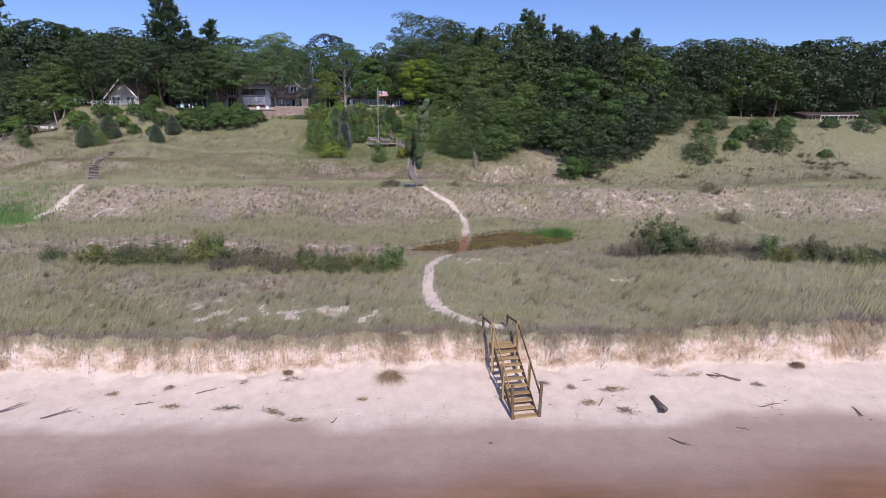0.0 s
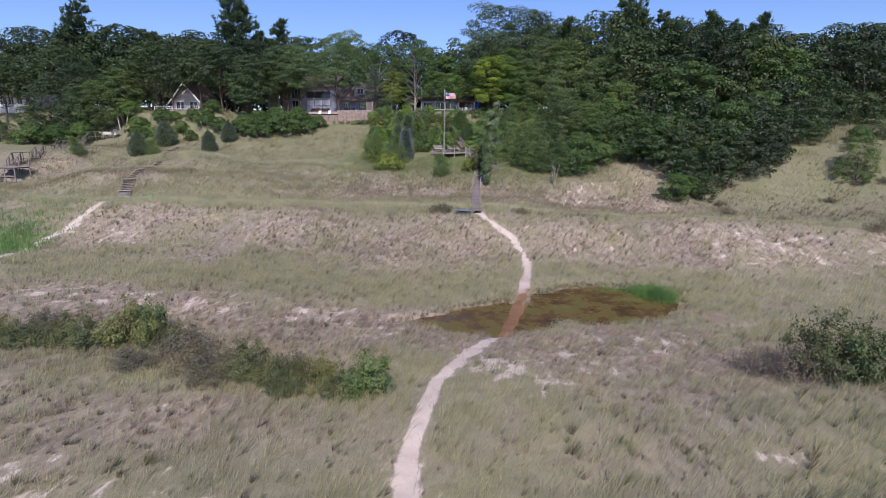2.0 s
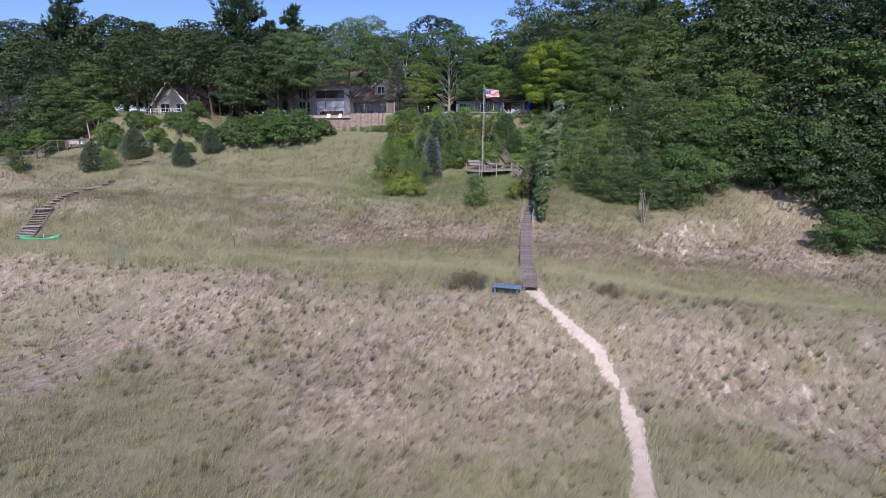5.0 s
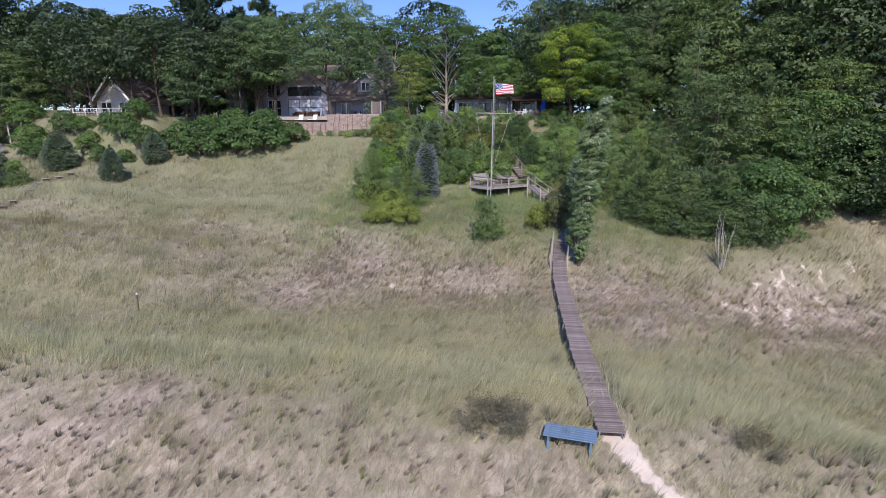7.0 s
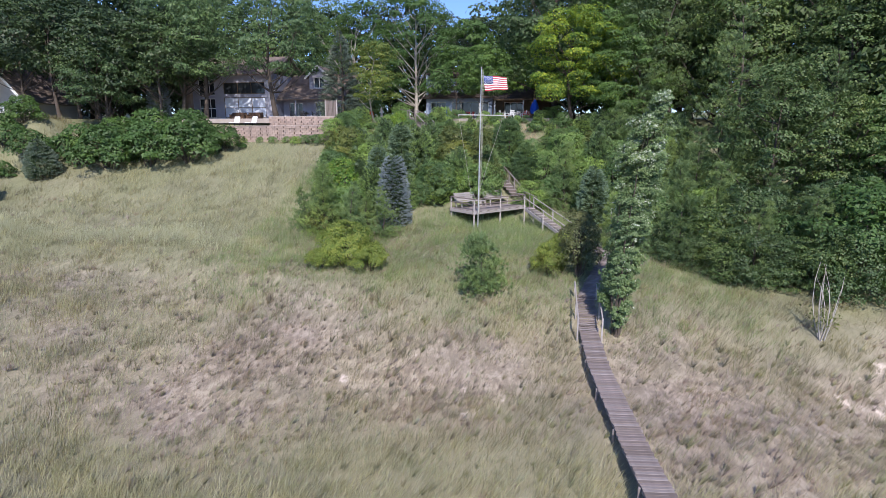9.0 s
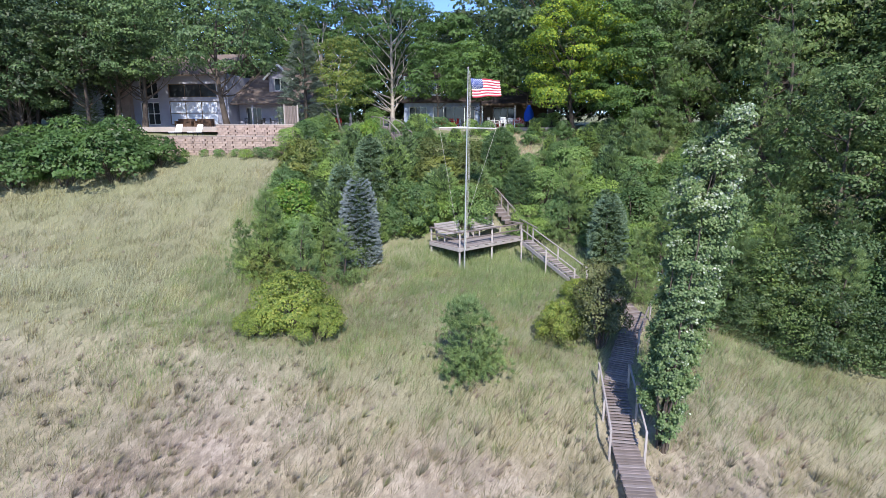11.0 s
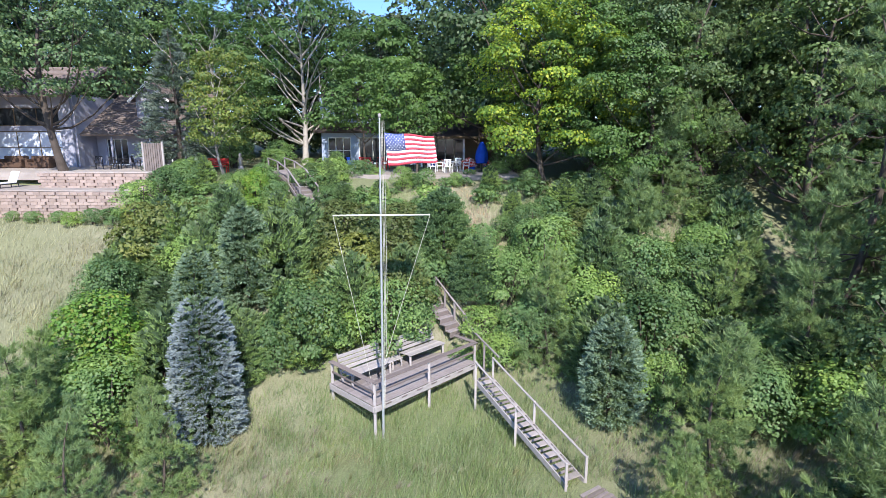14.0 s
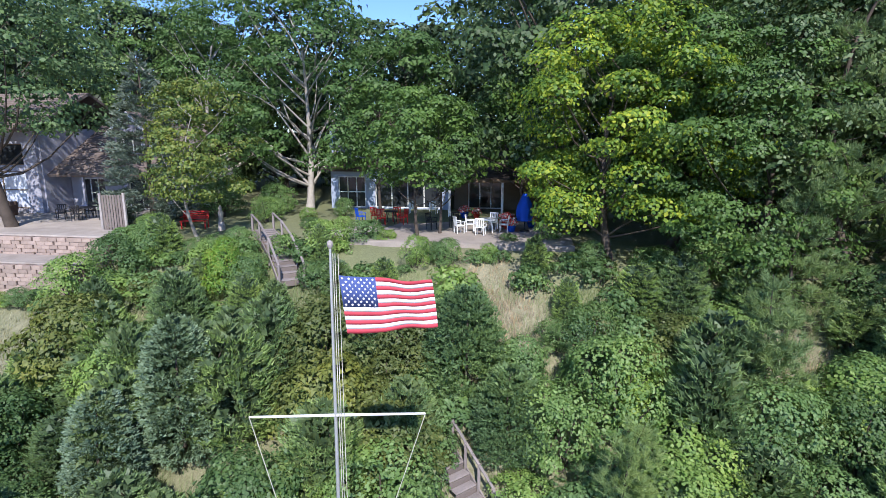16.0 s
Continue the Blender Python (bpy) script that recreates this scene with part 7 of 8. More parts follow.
def build_grey_house():
    """The house behind the retaining walls: tall window wing, porch and dormer."""
    h = thing("house", Matrix(), "grey-lilac house with tall windows and brown roof", "house", "houses")
    f = FLOOR
    y0 = 135.2
    a, b = (-52.5, y0), (-41.2, y0)
    holes = [(1.3, 3.5, f + 0.3, f + 2.7), (1.3, 3.5, f + 3.1, f + 5.0), (4.7, 10.3, f + 0.3, f + 2.8), (4.7, 10.3, f + 3.2, f + 4.6)]
    wall_panel("wall", a, b, f - 1, f + 5.6, 0.25, SIDING, h, holes)
    window(h, a, b, 1.3, 3.5, f + 0.3, f + 2.7, across=3, up=2)
    window(h, a, b, 1.3, 3.5, f + 3.1, f + 5.0, across=3, up=1)
    window(h, a, b, 4.7, 10.3, f + 0.3, f + 2.8, DARK_WOOD, across=3, up=2, pane=PALE_PANE)
    window(h, a, b, 4.7, 10.3, f + 3.2, f + 4.6, DARK_WOOD, across=3, up=1)
    wall_panel("wall", (-52.5, y0 + 0.13), (-52.5, y0 + 9), f - 1, f + 5.6, 0.25, SIDING, h)
    wall_panel("wall", (-41.2, y0 + 9), (-41.2, y0 + 0.13), f - 1, f + 5.6, 0.25, SIDING, h)
    wall_panel("wall", (-41.2, y0 + 9.1), (-52.5, y0 + 9.1), f - 1, f + 5.6, 0.25, SIDING, h)
    roof_slab("roof", [(-53.2, y0 - 0.8, f + 5.5), (-40.9, y0 - 0.8, f + 5.5), (-40.9, y0 + 4.8, f + 8.2), (-53.2, y0 + 4.8, f + 8.2)], 0.16, SHINGLE, h)
    roof_slab("roof", [(-53.2, y0 + 10, f + 5.5), (-40.9, y0 + 10, f + 5.5), (-40.9, y0 + 4.8, f + 8.2), (-53.2, y0 + 4.8, f + 8.2)], 0.16, SHINGLE, h)
    box("stone_pier", (1.1, 0.7, 7.2), pose(-52.6, y0 - 0.3, f + 2.4), STONE, h, 0.03, "pinkish stone pier")
    # lower wing with the recessed porch
    y1 = 137.6
    a, b = (-41.0, y1), (-33.0, y1)
    holes = [(0.8, 2.6, f + 0.05, f + 2.2), (4.4, 7.2, f + 0.05, f + 2.2)]
    wall_panel("wall", a, b, f - 1, f + 2.8, 0.25, SIDING, h, holes)
    window(h, a, b, 0.8, 2.6, f + 0.05, f + 2.2, across=3, up=1, name="glass_door")
    window(h, a, b, 4.4, 7.2, f + 0.05, f + 2.2, across=3, up=1, name="glass_door")
    wall_panel("wall", (-33.0, y1 + 0.13), (-33.0, y1 + 7.5), f - 1, f + 2.8, 0.25, SIDING, h)
    wall_panel("wall", (-33.0, y1 + 7.6), (-41.0, y1 + 7.6), f - 1, f + 2.8, 0.25, SIDING, h)
    roof_slab("roof", [(-41.1, y1 - 2.0, f + 2.55), (-32.2, y1 - 2.0, f + 2.55), (-32.2, y1 + 3.8, f + 6.0), (-41.1, y1 + 3.8, f + 6.0)], 0.16, SHINGLE, h)
    roof_slab("roof", [(-41.1, y1 + 8.6, f + 2.9), (-32.2, y1 + 8.6, f + 2.9), (-32.2, y1 + 3.8, f + 6.0), (-41.1, y1 + 3.8, f + 6.0)], 0.16, SHINGLE, h)
    for x in (-38.6, -35.4, -32.6):
        beam("porch_post", (x, y1 - 1.8, f - 0.2), (x, y1 - 1.8, f + 2.5), 0.14, 0.14, SIDING, h)
    # dormer
    dx, dy, dz = -36.2, y1 + 0.3, f + 4.0
    da, db = (dx - 1.3, dy), (dx + 1.3, dy)
    wall_panel("dormer", da, db, dz - 0.6, dz + 1.5, 0.2, SIDING, h, [(0.6, 2.0, dz, dz + 1.3)])
    window(h, da, db, 0.6, 2.0, dz, dz + 1.3, across=2, up=1)
    bm = bmesh.new()
    vs = [bm.verts.new(p) for p in ((-1.3, -0.1, 1.5), (1.3, -0.1, 1.5), (0, -0.1, 2.6), (-1.3, 0.1, 1.5), (1.3, 0.1, 1.5), (0, 0.1, 2.6))]
    for q in ((0, 1, 2), (5, 4, 3), (0, 3, 4, 1), (1, 4, 5, 2), (2, 5, 3, 0)):
        bm.faces.new([vs[k] for k in q])
    part("gable", bm, SIDING, h).matrix_basis = pose(dx, dy, dz)
    for k in (-1, 1):
        roof_slab("dormer_roof", [(dx + k * 1.7, dy - 0.5, dz + 1.25), (dx + k * 1.7, dy + 4, dz + 1.25), (dx, dy + 4, dz + 2.75), (dx, dy - 0.5, dz + 2.75)], 0.1, SHINGLE, h)
        beam("bargeboard", (dx + k * 1.72, dy - 0.53, dz + 1.12), (dx, dy - 0.53, dz + 2.66), 0.05, 0.22, WHITE, h)


build_grey_house()


def build_blue_house():
    """The pale blue house behind the upper patio, with a dark porch roof."""
    h = thing("house", Matrix(), "pale blue house with glass doors and dark porch", "house", "houses")
    f, y0 = FLOOR, 140.6
    a, b = (-22.9, y0), (-14.3, y0)
    holes = [(0.5, 2.5, f + 0.1, f + 2.3), (3.2, 7.9, f + 0.1, f + 2.3)]
    wall_panel("wall", a, b, f - 1, f + 3.0, 0.25, BLUE_SIDING, h, holes)
    window(h, a, b, 0.5, 2.5, f + 0.1, f + 2.3, across=3, up=2)
    window(h, a, b, 3.2, 7.9, f + 0.1, f + 2.3, across=4, up=1, name="glass_door")
    up_a, up_b = (-22.9, y0 + 1.2), (-17.2, y0 + 1.2)
    wall_panel("wall", up_a, up_b, f + 2.9, f + 5.6, 0.25, BLUE_SIDING, h, [(0.8, 2.4, f + 3.8, f + 5.1), (3.4, 5.0, f + 3.8, f + 5.1)])
    window(h, up_a, up_b, 0.8, 2.4, f + 3.8, f + 5.1, across=2, up=1)
    window(h, up_a, up_b, 3.4, 5.0, f + 3.8, f + 5.1, across=2, up=1)
    wall_panel("wall", (-17.2, y0 + 1.33), (-17.2, y0 + 8), f + 2.9, f + 5.6, 0.25, BLUE_SIDING, h)
    wall_panel("wall", (-22.9, y0 + 0.13), (-22.9, y0 + 8), f - 1, f + 5.6, 0.25, BLUE_SIDING, h)
    wall_panel("wall", (-7.4, y0 + 0.13), (-7.4, y0 + 8), f - 1, f + 3.0, 0.25, DARK_WOOD, h)
    wall_panel("wall", (-7.4, y0 + 8.1), (-22.9, y0 + 8.1), f - 1, f + 5.0, 0.25, BLUE_SIDING, h)
    wall_panel("wall", (-14.1, y0 + 0.4), (-7.5, y0 + 0.4), f - 1, f + 2.8, 0.25, DARK_WOOD, h, [(1.0, 3.4, f + 0.1, f + 2.2)])
    window(h, (-14.1, y0 + 0.4), (-7.5, y0 + 0.4), 1.0, 3.4, f + 0.1, f + 2.2, across=3, up=1, name="glass_door")
    roof_slab("roof", [(-23.5, y0 - 0.7, f + 2.8), (-14.2, y0 - 0.7, f + 2.8), (-14.2, y0 + 1.3, f + 3.6), (-23.5, y0 + 1.3, f + 3.6)], 0.14, DARK_ROOF, h)
    roof_slab("roof", [(-23.5, y0 + 0.6, f + 5.4), (-16.6, y0 + 0.6, f + 5.4), (-16.6, y0 + 4.6, f + 7.0), (-23.5, y0 + 4.6, f + 7.0)], 0.16, DARK_ROOF, h)
    roof_slab("roof", [(-23.5, y0 + 8.8, f + 5.3), (-16.6, y0 + 8.8, f + 5.3), (-16.6, y0 + 4.6, f + 7.0), (-23.5, y0 + 4.6, f + 7.0)], 0.16, DARK_ROOF, h)
    roof_slab("roof", [(-14.2, y0 - 3.2, f + 2.4), (-6.8, y0 - 3.2, f + 2.4), (-6.8, y0 + 4, f + 4.6), (-14.2, y0 + 4, f + 4.6)], 0.16, DARK_ROOF, h)
    roof_slab("roof", [(-17.0, y0 + 9, f + 2.9), (-6.8, y0 + 9, f + 2.9), (-6.8, y0 + 4.02, f + 4.6), (-17.0, y0 + 4.02, f + 4.6)], 0.16, DARK_ROOF, h)
    for x in (-14.0, -10.6, -7.2):
        beam("porch_post", (x, y0 - 3.0, f - 0.2), (x, y0 - 3.0, f + 2.4), 0.16, 0.16, WHITE, h)
    beam("fascia", (-14.2, y0 - 3.22, f + 2.32), (-6.8, y0 - 3.22, f + 2.32), 0.04, 0.2, DARK_WOOD, h)


build_blue_house()


def build_simple_house(name, label, x, y, wide, deep, storey, rise, mat, roof, base, doors=3, gable_front=False, turn=0.0):
    """A house farther off: walls with windows cut in, gabled roof."""
    h = thing(name, pose(x, y, base, 0, 0, turn), label, "house", "houses")
    w, d = wide / 2, deep / 2
    step = wide / doors
    holes = [(step * i + step * 0.2, step * (i + 1) - step * 0.2, 0.5, 2.2) for i in range(doors)]
    wall_panel("wall", (-w, -d), (w, -d), -1.5, storey, 0.25, mat, h, holes)
    for q in holes:
        window(h, (-w, -d), (w, -d), *q, across=2, up=1)
    wall_panel("wall", (-w, -d + 0.13), (-w, d), -1.5, storey, 0.25, mat, h)
    wall_panel("wall", (w, d), (w, -d + 0.13), -1.5, storey, 0.25, mat, h)
    wall_panel("wall", (w, d + 0.1), (-w, d + 0.1), -1.5, storey, 0.25, mat, h)
    if gable_front:
        for k in (-1, 1):
            roof_slab("roof", [(k * (w + 0.6), -d - 0.9, storey - 0.5), (k * (w + 0.6), d + 0.6, storey - 0.5), (0, d + 0.6, storey + rise), (0, -d - 0.9, storey + rise)], 0.16, roof, h)
            beam("bargeboard", (k * (w + 0.62), -d - 0.93, storey - 0.6), (0, -d - 0.93, storey + rise - 0.08), 0.05, 0.3, WHITE, h)
        bm = bmesh.new()
        vs = [bm.verts.new(p) for p in ((-w, -d, storey), (w, -d, storey), (0, -d, storey + rise - 0.2), (-w, -d + 0.2, storey), (w, -d + 0.2, storey), (0, -d + 0.2, storey + rise - 0.2))]
        for q in ((0, 1, 2), (5, 4, 3), (0, 3, 4, 1), (1, 4, 5, 2), (2, 5, 3, 0)):
            bm.faces.new([vs[k] for k in q])
        part("gable", bm, mat, h)
    else:
        for k in (-1, 1):
            roof_slab("roof", [(-w - 0.5, k * (d + 0.6), storey - 0.2), (w + 0.5, k * (d + 0.6), storey - 0.2), (w + 0.5, 0, storey + rise), (-w - 0.5, 0, storey + rise)], 0.16, roof, h)
    return h


build_simple_house("chalet", "tan chalet with steep brown roof behind terrace trees", -71.5, 130.5, 6.4, 7, 2.4, 3.6, TAN_SIDING, SHINGLE, 17.4, 2, True)
build_simple_house("house", "low white house half hidden by trees", -112.7, 128, 11, 7, 3.0, 2.0, WHITE, DARK_ROOF, 18.7, 5)
build_simple_house("house", "low dark house with white veranda on the ridge", 75.5, 111.5, 12, 7, 2.4, 0.5, DARK_WOOD, DARK_ROOF, 12.9, 5)
build_simple_house("house", "brown house hidden in the woodland", 17, 131, 11, 7, 4.0, 2.2, DARK_WOOD, SHINGLE, 16.4, 4, turn=-12)


def build_fence(name, label, a, b, high, mat, bars=8, solid_rail=0.06):
    """A railing from a to b with posts and balusters."""
    r = thing(name, Matrix(), label, "railing", "railings")
    a, b = Vector(a), Vector(b)
    n = max(2, round((b - a).length / 1.9))
    for i in range(n + 1):
        p = a.lerp(b, i / n)
        beam("post", p + Vector((0, 0, -0.3)), p + Vector((0, 0, high + 0.06)), 0.1, 0.1, mat, r)
    for z in (high, high * 0.5, 0.12):
        beam("rail", a + Vector((0, 0, z)), b + Vector((0, 0, z)), 0.06, solid_rail, mat, r)
    for i in range(n):
        p, q = a.lerp(b, i / n), a.lerp(b, (i + 1) / n)
        for k in range(1, bars):
            s = p.lerp(q, k / bars)
            beam("baluster", s + Vector((0, 0, 0.12)), s + Vector((0, 0, high)), 0.025, 0.025, mat, r, 0.0)
    return r


build_fence("white_railing", "white railing along the chalet terrace", (-74.8, 120.8, 17.45), (-64.8, 120.8, 17.45), 0.95, WHITE, 4)
build_fence("white_railing", "white veranda railing on the ridge house", (71.6, 106.9, 13.0), (80.2, 106.9, 13.0), 2.0, WHITE, 2)


# ---- retaining walls and patios ----
BLOCK = {}
JOINT = plain("shaded block joints", (0.37, 0.285, 0.24), 0.95, vary=0.3, scale=8)


def block_mesh():
    """One split-faced block, shared by all."""
    if not BLOCK:
        bm = bmesh.new()
        add_box(bm, (0.452, 0.3, 0.194), None, 0.012)
        me = bpy.data.meshes.new("block")
        bm.to_mesh(me)
        bm.free()
        me.materials.append(STONE)
        BLOCK["mesh"] = me
    return BLOCK["mesh"]


def build_block_wall(a, b, low, high, label):
    """A retaining wall of split-faced blocks in courses, with a cap and dark planting pockets."""
    w = thing("retaining_wall", Matrix(), label, "retaining wall", "retaining walls")
    m, length = along((*a, 0), (*b, 0))
    rng = random.Random(int(length * 10))
    box("core", (length, 0.5, high - low - 0.1), m @ pose(0, 0.38, (low + high) / 2 - 0.06), JOINT, w, label="shaded joint backing")
    box("cap", (length + 0.1, 0.62, 0.09), m @ pose(0, 0.26, high), PAVER, w, 0.02, "pale cap stones")
    rows = int((high - low) / 0.2)
    for r in range(rows):
        z = high - 0.15 - r * 0.2
        n = int(length / 0.46)
        for i in range(n):
            x = -length / 2 + (i + 0.5 + (0.5 if r % 2 else 0)) * length / n
            if i % 4 == (r * 2) % 4:
                x += 0.075
            if x > length / 2 - 0.1:
                continue
            bl = new("block", block_mesh())
            bl.parent = w
            bl.matrix_basis = m @ pose(x, 0.04 * (rows - r) * -0.3 + rng.uniform(-0.015, 0.015), z)
    return w


build_block_wall((-42.6, 124.9), (-29.8, 124.9), 14.5, 16.5, "lower pinkish block retaining wall with planting pockets")
build_block_wall((-37.6, 126.7), (-30.0, 126.7), 16.2, 17.5, "upper pinkish block retaining wall with planting pockets")
bm = bmesh.new()
add_box(bm, (20.5, 9.4, 0.5), pose(-42.6, 132.9, 17.12), 0.02)
tagged(part("patio", bm, PAVER), "pale paved patio before the grey house", "patio", kind="structure")
bm = bmesh.new()
add_box(bm, (7.4, 2.0, 1.0), pose(-33.75, 128.1, 16.95), 0.02)
tagged(part("patio", bm, PAVER), "pale paved patio edge behind the upper wall", "patio", kind="structure")
bm = bmesh.new()
add_box(bm, (12.7, 3.0, 0.6), pose(-36.25, 126.65, 16.25), 0.02)
tagged(part("patio", bm, PAVER), "pale paved lower terrace with lounge chairs", "patio", kind="structure")
bm = bmesh.new()
add_box(bm, (13.6, 12.4, 0.5), pose(-13.6, 135.0, 17.02), 0.02)
tagged(part("patio", bm, PAVER), "pale paved upper patio with shade patches", "patio", kind="structure")


# ---- dune things ----
def on_ground(x, y, z=0.0, turn=0.0):
    return pose(x, y, float(height(x, y)) + z, 0, 0, turn)


blue_bench = thing("blue_bench", on_ground(-4.45, 74.0, 0, -4), "low faded blue slatted bench beside the path", "bench")
for i in range(6):
    box("slat", (1.75, 0.13, 0.04), pose(0, -0.36 + i * 0.145, 0.47), BLUE_PAINT, blue_bench)
for x in (-0.7, 0.7):
    box("bearer", (0.8, 0.06, 0.09), pose(x, 0, 0.4, 0, 0, 90), BLUE_PAINT, blue_bench)
    for y in (-0.3, 0.3):
        box("leg", (0.09, 0.09, 0.5), pose(x, y, 0.18), BLUE_PAINT, blue_bench)
box("brace", (1.4, 0.04, 0.09), pose(0, 0.3, 0.25), BLUE_PAINT, blue_bench)


def build_kayak():
    k = thing("kayak", on_ground(-48.8, 80.6, 0.12, 26), "bright green sit-on kayak lying in dune grass", "kayak")
    bm = bmesh.new()
    rings, n = [], 12
    for i in range(15):
        s = i / 14
        w = 0.37 * math.sin(math.pi * (0.04 + 0.92 * s)) ** 0.55
        lift = 0.16 * abs(2 * s - 1) ** 2.5
        ring = []
        for j in range(n):
            a = 2 * math.pi * j / n
            z = 0.17 + 0.16 * math.sin(a)
            if math.sin(a) > 0.3 and 0.3 < s < 0.72:
                z -= 0.1 * (math.sin(a) - 0.3)
            ring.append(bm.verts.new((3.3 * (s - 0.5), w * math.cos(a), z + lift)))
        rings.append(ring)
    for p, q in zip(rings, rings[1:]):
        for j in range(n):
            bm.faces.new((p[j], p[(j + 1) % n], q[(j + 1) % n], q[j]))
    bm.faces.new(rings[0][::-1])
    bm.faces.new(rings[-1])
    part("hull", bm, GREEN_PLASTIC, k)
    box("seat", (0.4, 0.42, 0.05), pose(0.1, 0, 0.27), DARK_METAL, k, 0.02, "black seat pad")
    box("seat_back", (0.05, 0.42, 0.3), pose(0.36, 0, 0.42, 0, 12), WHITE_PLASTIC, k, 0.02, "pale seat back")
    tube("paddle", [(-0.9, 0.2, 0.36), (0, 0.24, 0.36), (0.9, 0.28, 0.38)], [0.016] * 3, DARK_METAL, k, 6, "dark paddle shaft")


build_kayak()


def build_hill_steps():
    """Short flights of plank steps that wind up the left slope."""
    way = [(-51.4, 81.0), (-52.6, 83.1), (-54.1, 85.9), (-54.6, 88.4), (-56.5, 92.0), (-58.4, 96.2), (-59.6, 100.5), (-60.9, 104.2), (-63.3, 111.1)]
    for k, (a, b) in enumerate(zip(way, way[1:])):
        s = thing("hill_steps", Matrix(), "weathered plank steps set in the grassy slope", "stairs", "hill steps")
        wide, n = (0.68, 6) if k < 2 else (0.42, 4 - k % 2)
        pa, pb = Vector((*a, float(height(*a)) + 0.2)), Vector((*b, float(height(*b)) + 0.3))
        ahead = Vector((pb.x - pa.x, pb.y - pa.y, 0)).normalized()
        side = Vector((ahead.y, -ahead.x, 0))
        if k in (4, 6):
            pa = pa.lerp(pb, 0.45)
        for i in range(n):
            p = pa.lerp(pb, (i + 0.5) / (n + (1.6 if k < 2 else 0)))
            if k > 1:
                p.z = float(height(p.x, p.y)) + 0.36
            beam("tread", p - side * wide, p + side * wide, 0.24, 0.06, STEP_WOOD, s)
            # a dark board drawn in place of the shadow gap below each tread
            low = p + ahead * 0.1 + Vector((0, 0, -0.16))
            beam("riser", low - side * (wide - 0.05), low + side * (wide - 0.05), 0.03, 0.24, DARK_WOOD, s, label="dark strip standing for the shadow under the tread")
        if k < 2:
            for j in (-wide - 0.03, wide + 0.03):
                beam("stringer", pa + side * j + Vector((0, 0, -0.1)), pb + side * j + Vector((0, 0, -0.1)), 0.06, 0.26, GREY_WOOD, s)
            for j in range(5):
                q = pb - ahead * (0.62 - 0.16 * j)
                beam("landing_board", q - side * (wide + 0.12), q + side * (wide + 0.12), 0.15, 0.05, STEP_WOOD, s)


build_hill_steps()


def build_slope_bench():
    """A white slatted bench and a dish on a short mast at the head of the railed walk."""
    b = thing("slatted_bench", on_ground(-83.2, 116.1, 0, 8), "white slatted bench at the top of the slope", "bench")
    for i in range(4):
        box("seat_slat", (2.6, 0.11, 0.04), pose(0, -0.2 + i * 0.14, 0.45), WHITE, b, 0.01)
    for i in range(3):
        box("back_slat", (2.6, 0.03, 0.12), pose(0, 0.33, 0.6 + i * 0.17), WHITE, b, 0.01)
    for x in (-1.15, 0, 1.15):
        box("leg", (0.08, 0.5, 0.44), pose(x, 0.02, 0.21), WHITE, b, 0.01)
        box("back_post", (0.07, 0.06, 1.1), pose(x, 0.37, 0.52), WHITE, b, 0.01)
    d = thing("dish_antenna", on_ground(-80.2, 116.0), "grey-white dish antenna on a short mast", "antenna")
    tube("mast", [(0, 0, -0.2), (0, 0, 0.9)], [0.04, 0.04], STEEL, d, 8)
    bm = bmesh.new()
    rings = []
    for i in range(6):
        r = 0.62 * i / 5
        rings.append([bm.verts.new((r * math.cos(a), -0.28 * (r / 0.62) ** 2, r * math.sin(a))) for a in (2 * math.pi * j / 20 for j in range(20))] if i else [bm.verts.new((0, 0, 0))])
    for j in range(20):
        bm.faces.new((rings[0][0], rings[1][j], rings[1][(j + 1) % 20]))
        for p, q in zip(rings[1:], rings[2:]):
            bm.faces.new((p[j], q[j], q[(j + 1) % 20], p[(j + 1) % 20]))
    bmesh.ops.solidify(bm, geom=bm.faces[:], thickness=0.02)
    bmesh.ops.translate(bm, verts=bm.verts, vec=(0, -0.06, 1.05))
    part("reflector", bm, STEEL, d, "pale grey bowl")
    tube("feed_arm", [(0, -0.1, 0.55), (0, -0.6, 0.9), (0, -0.62, 1.02)], [0.015] * 3, DARK_METAL, d, 6, "dark feed arm")


build_slope_bench()


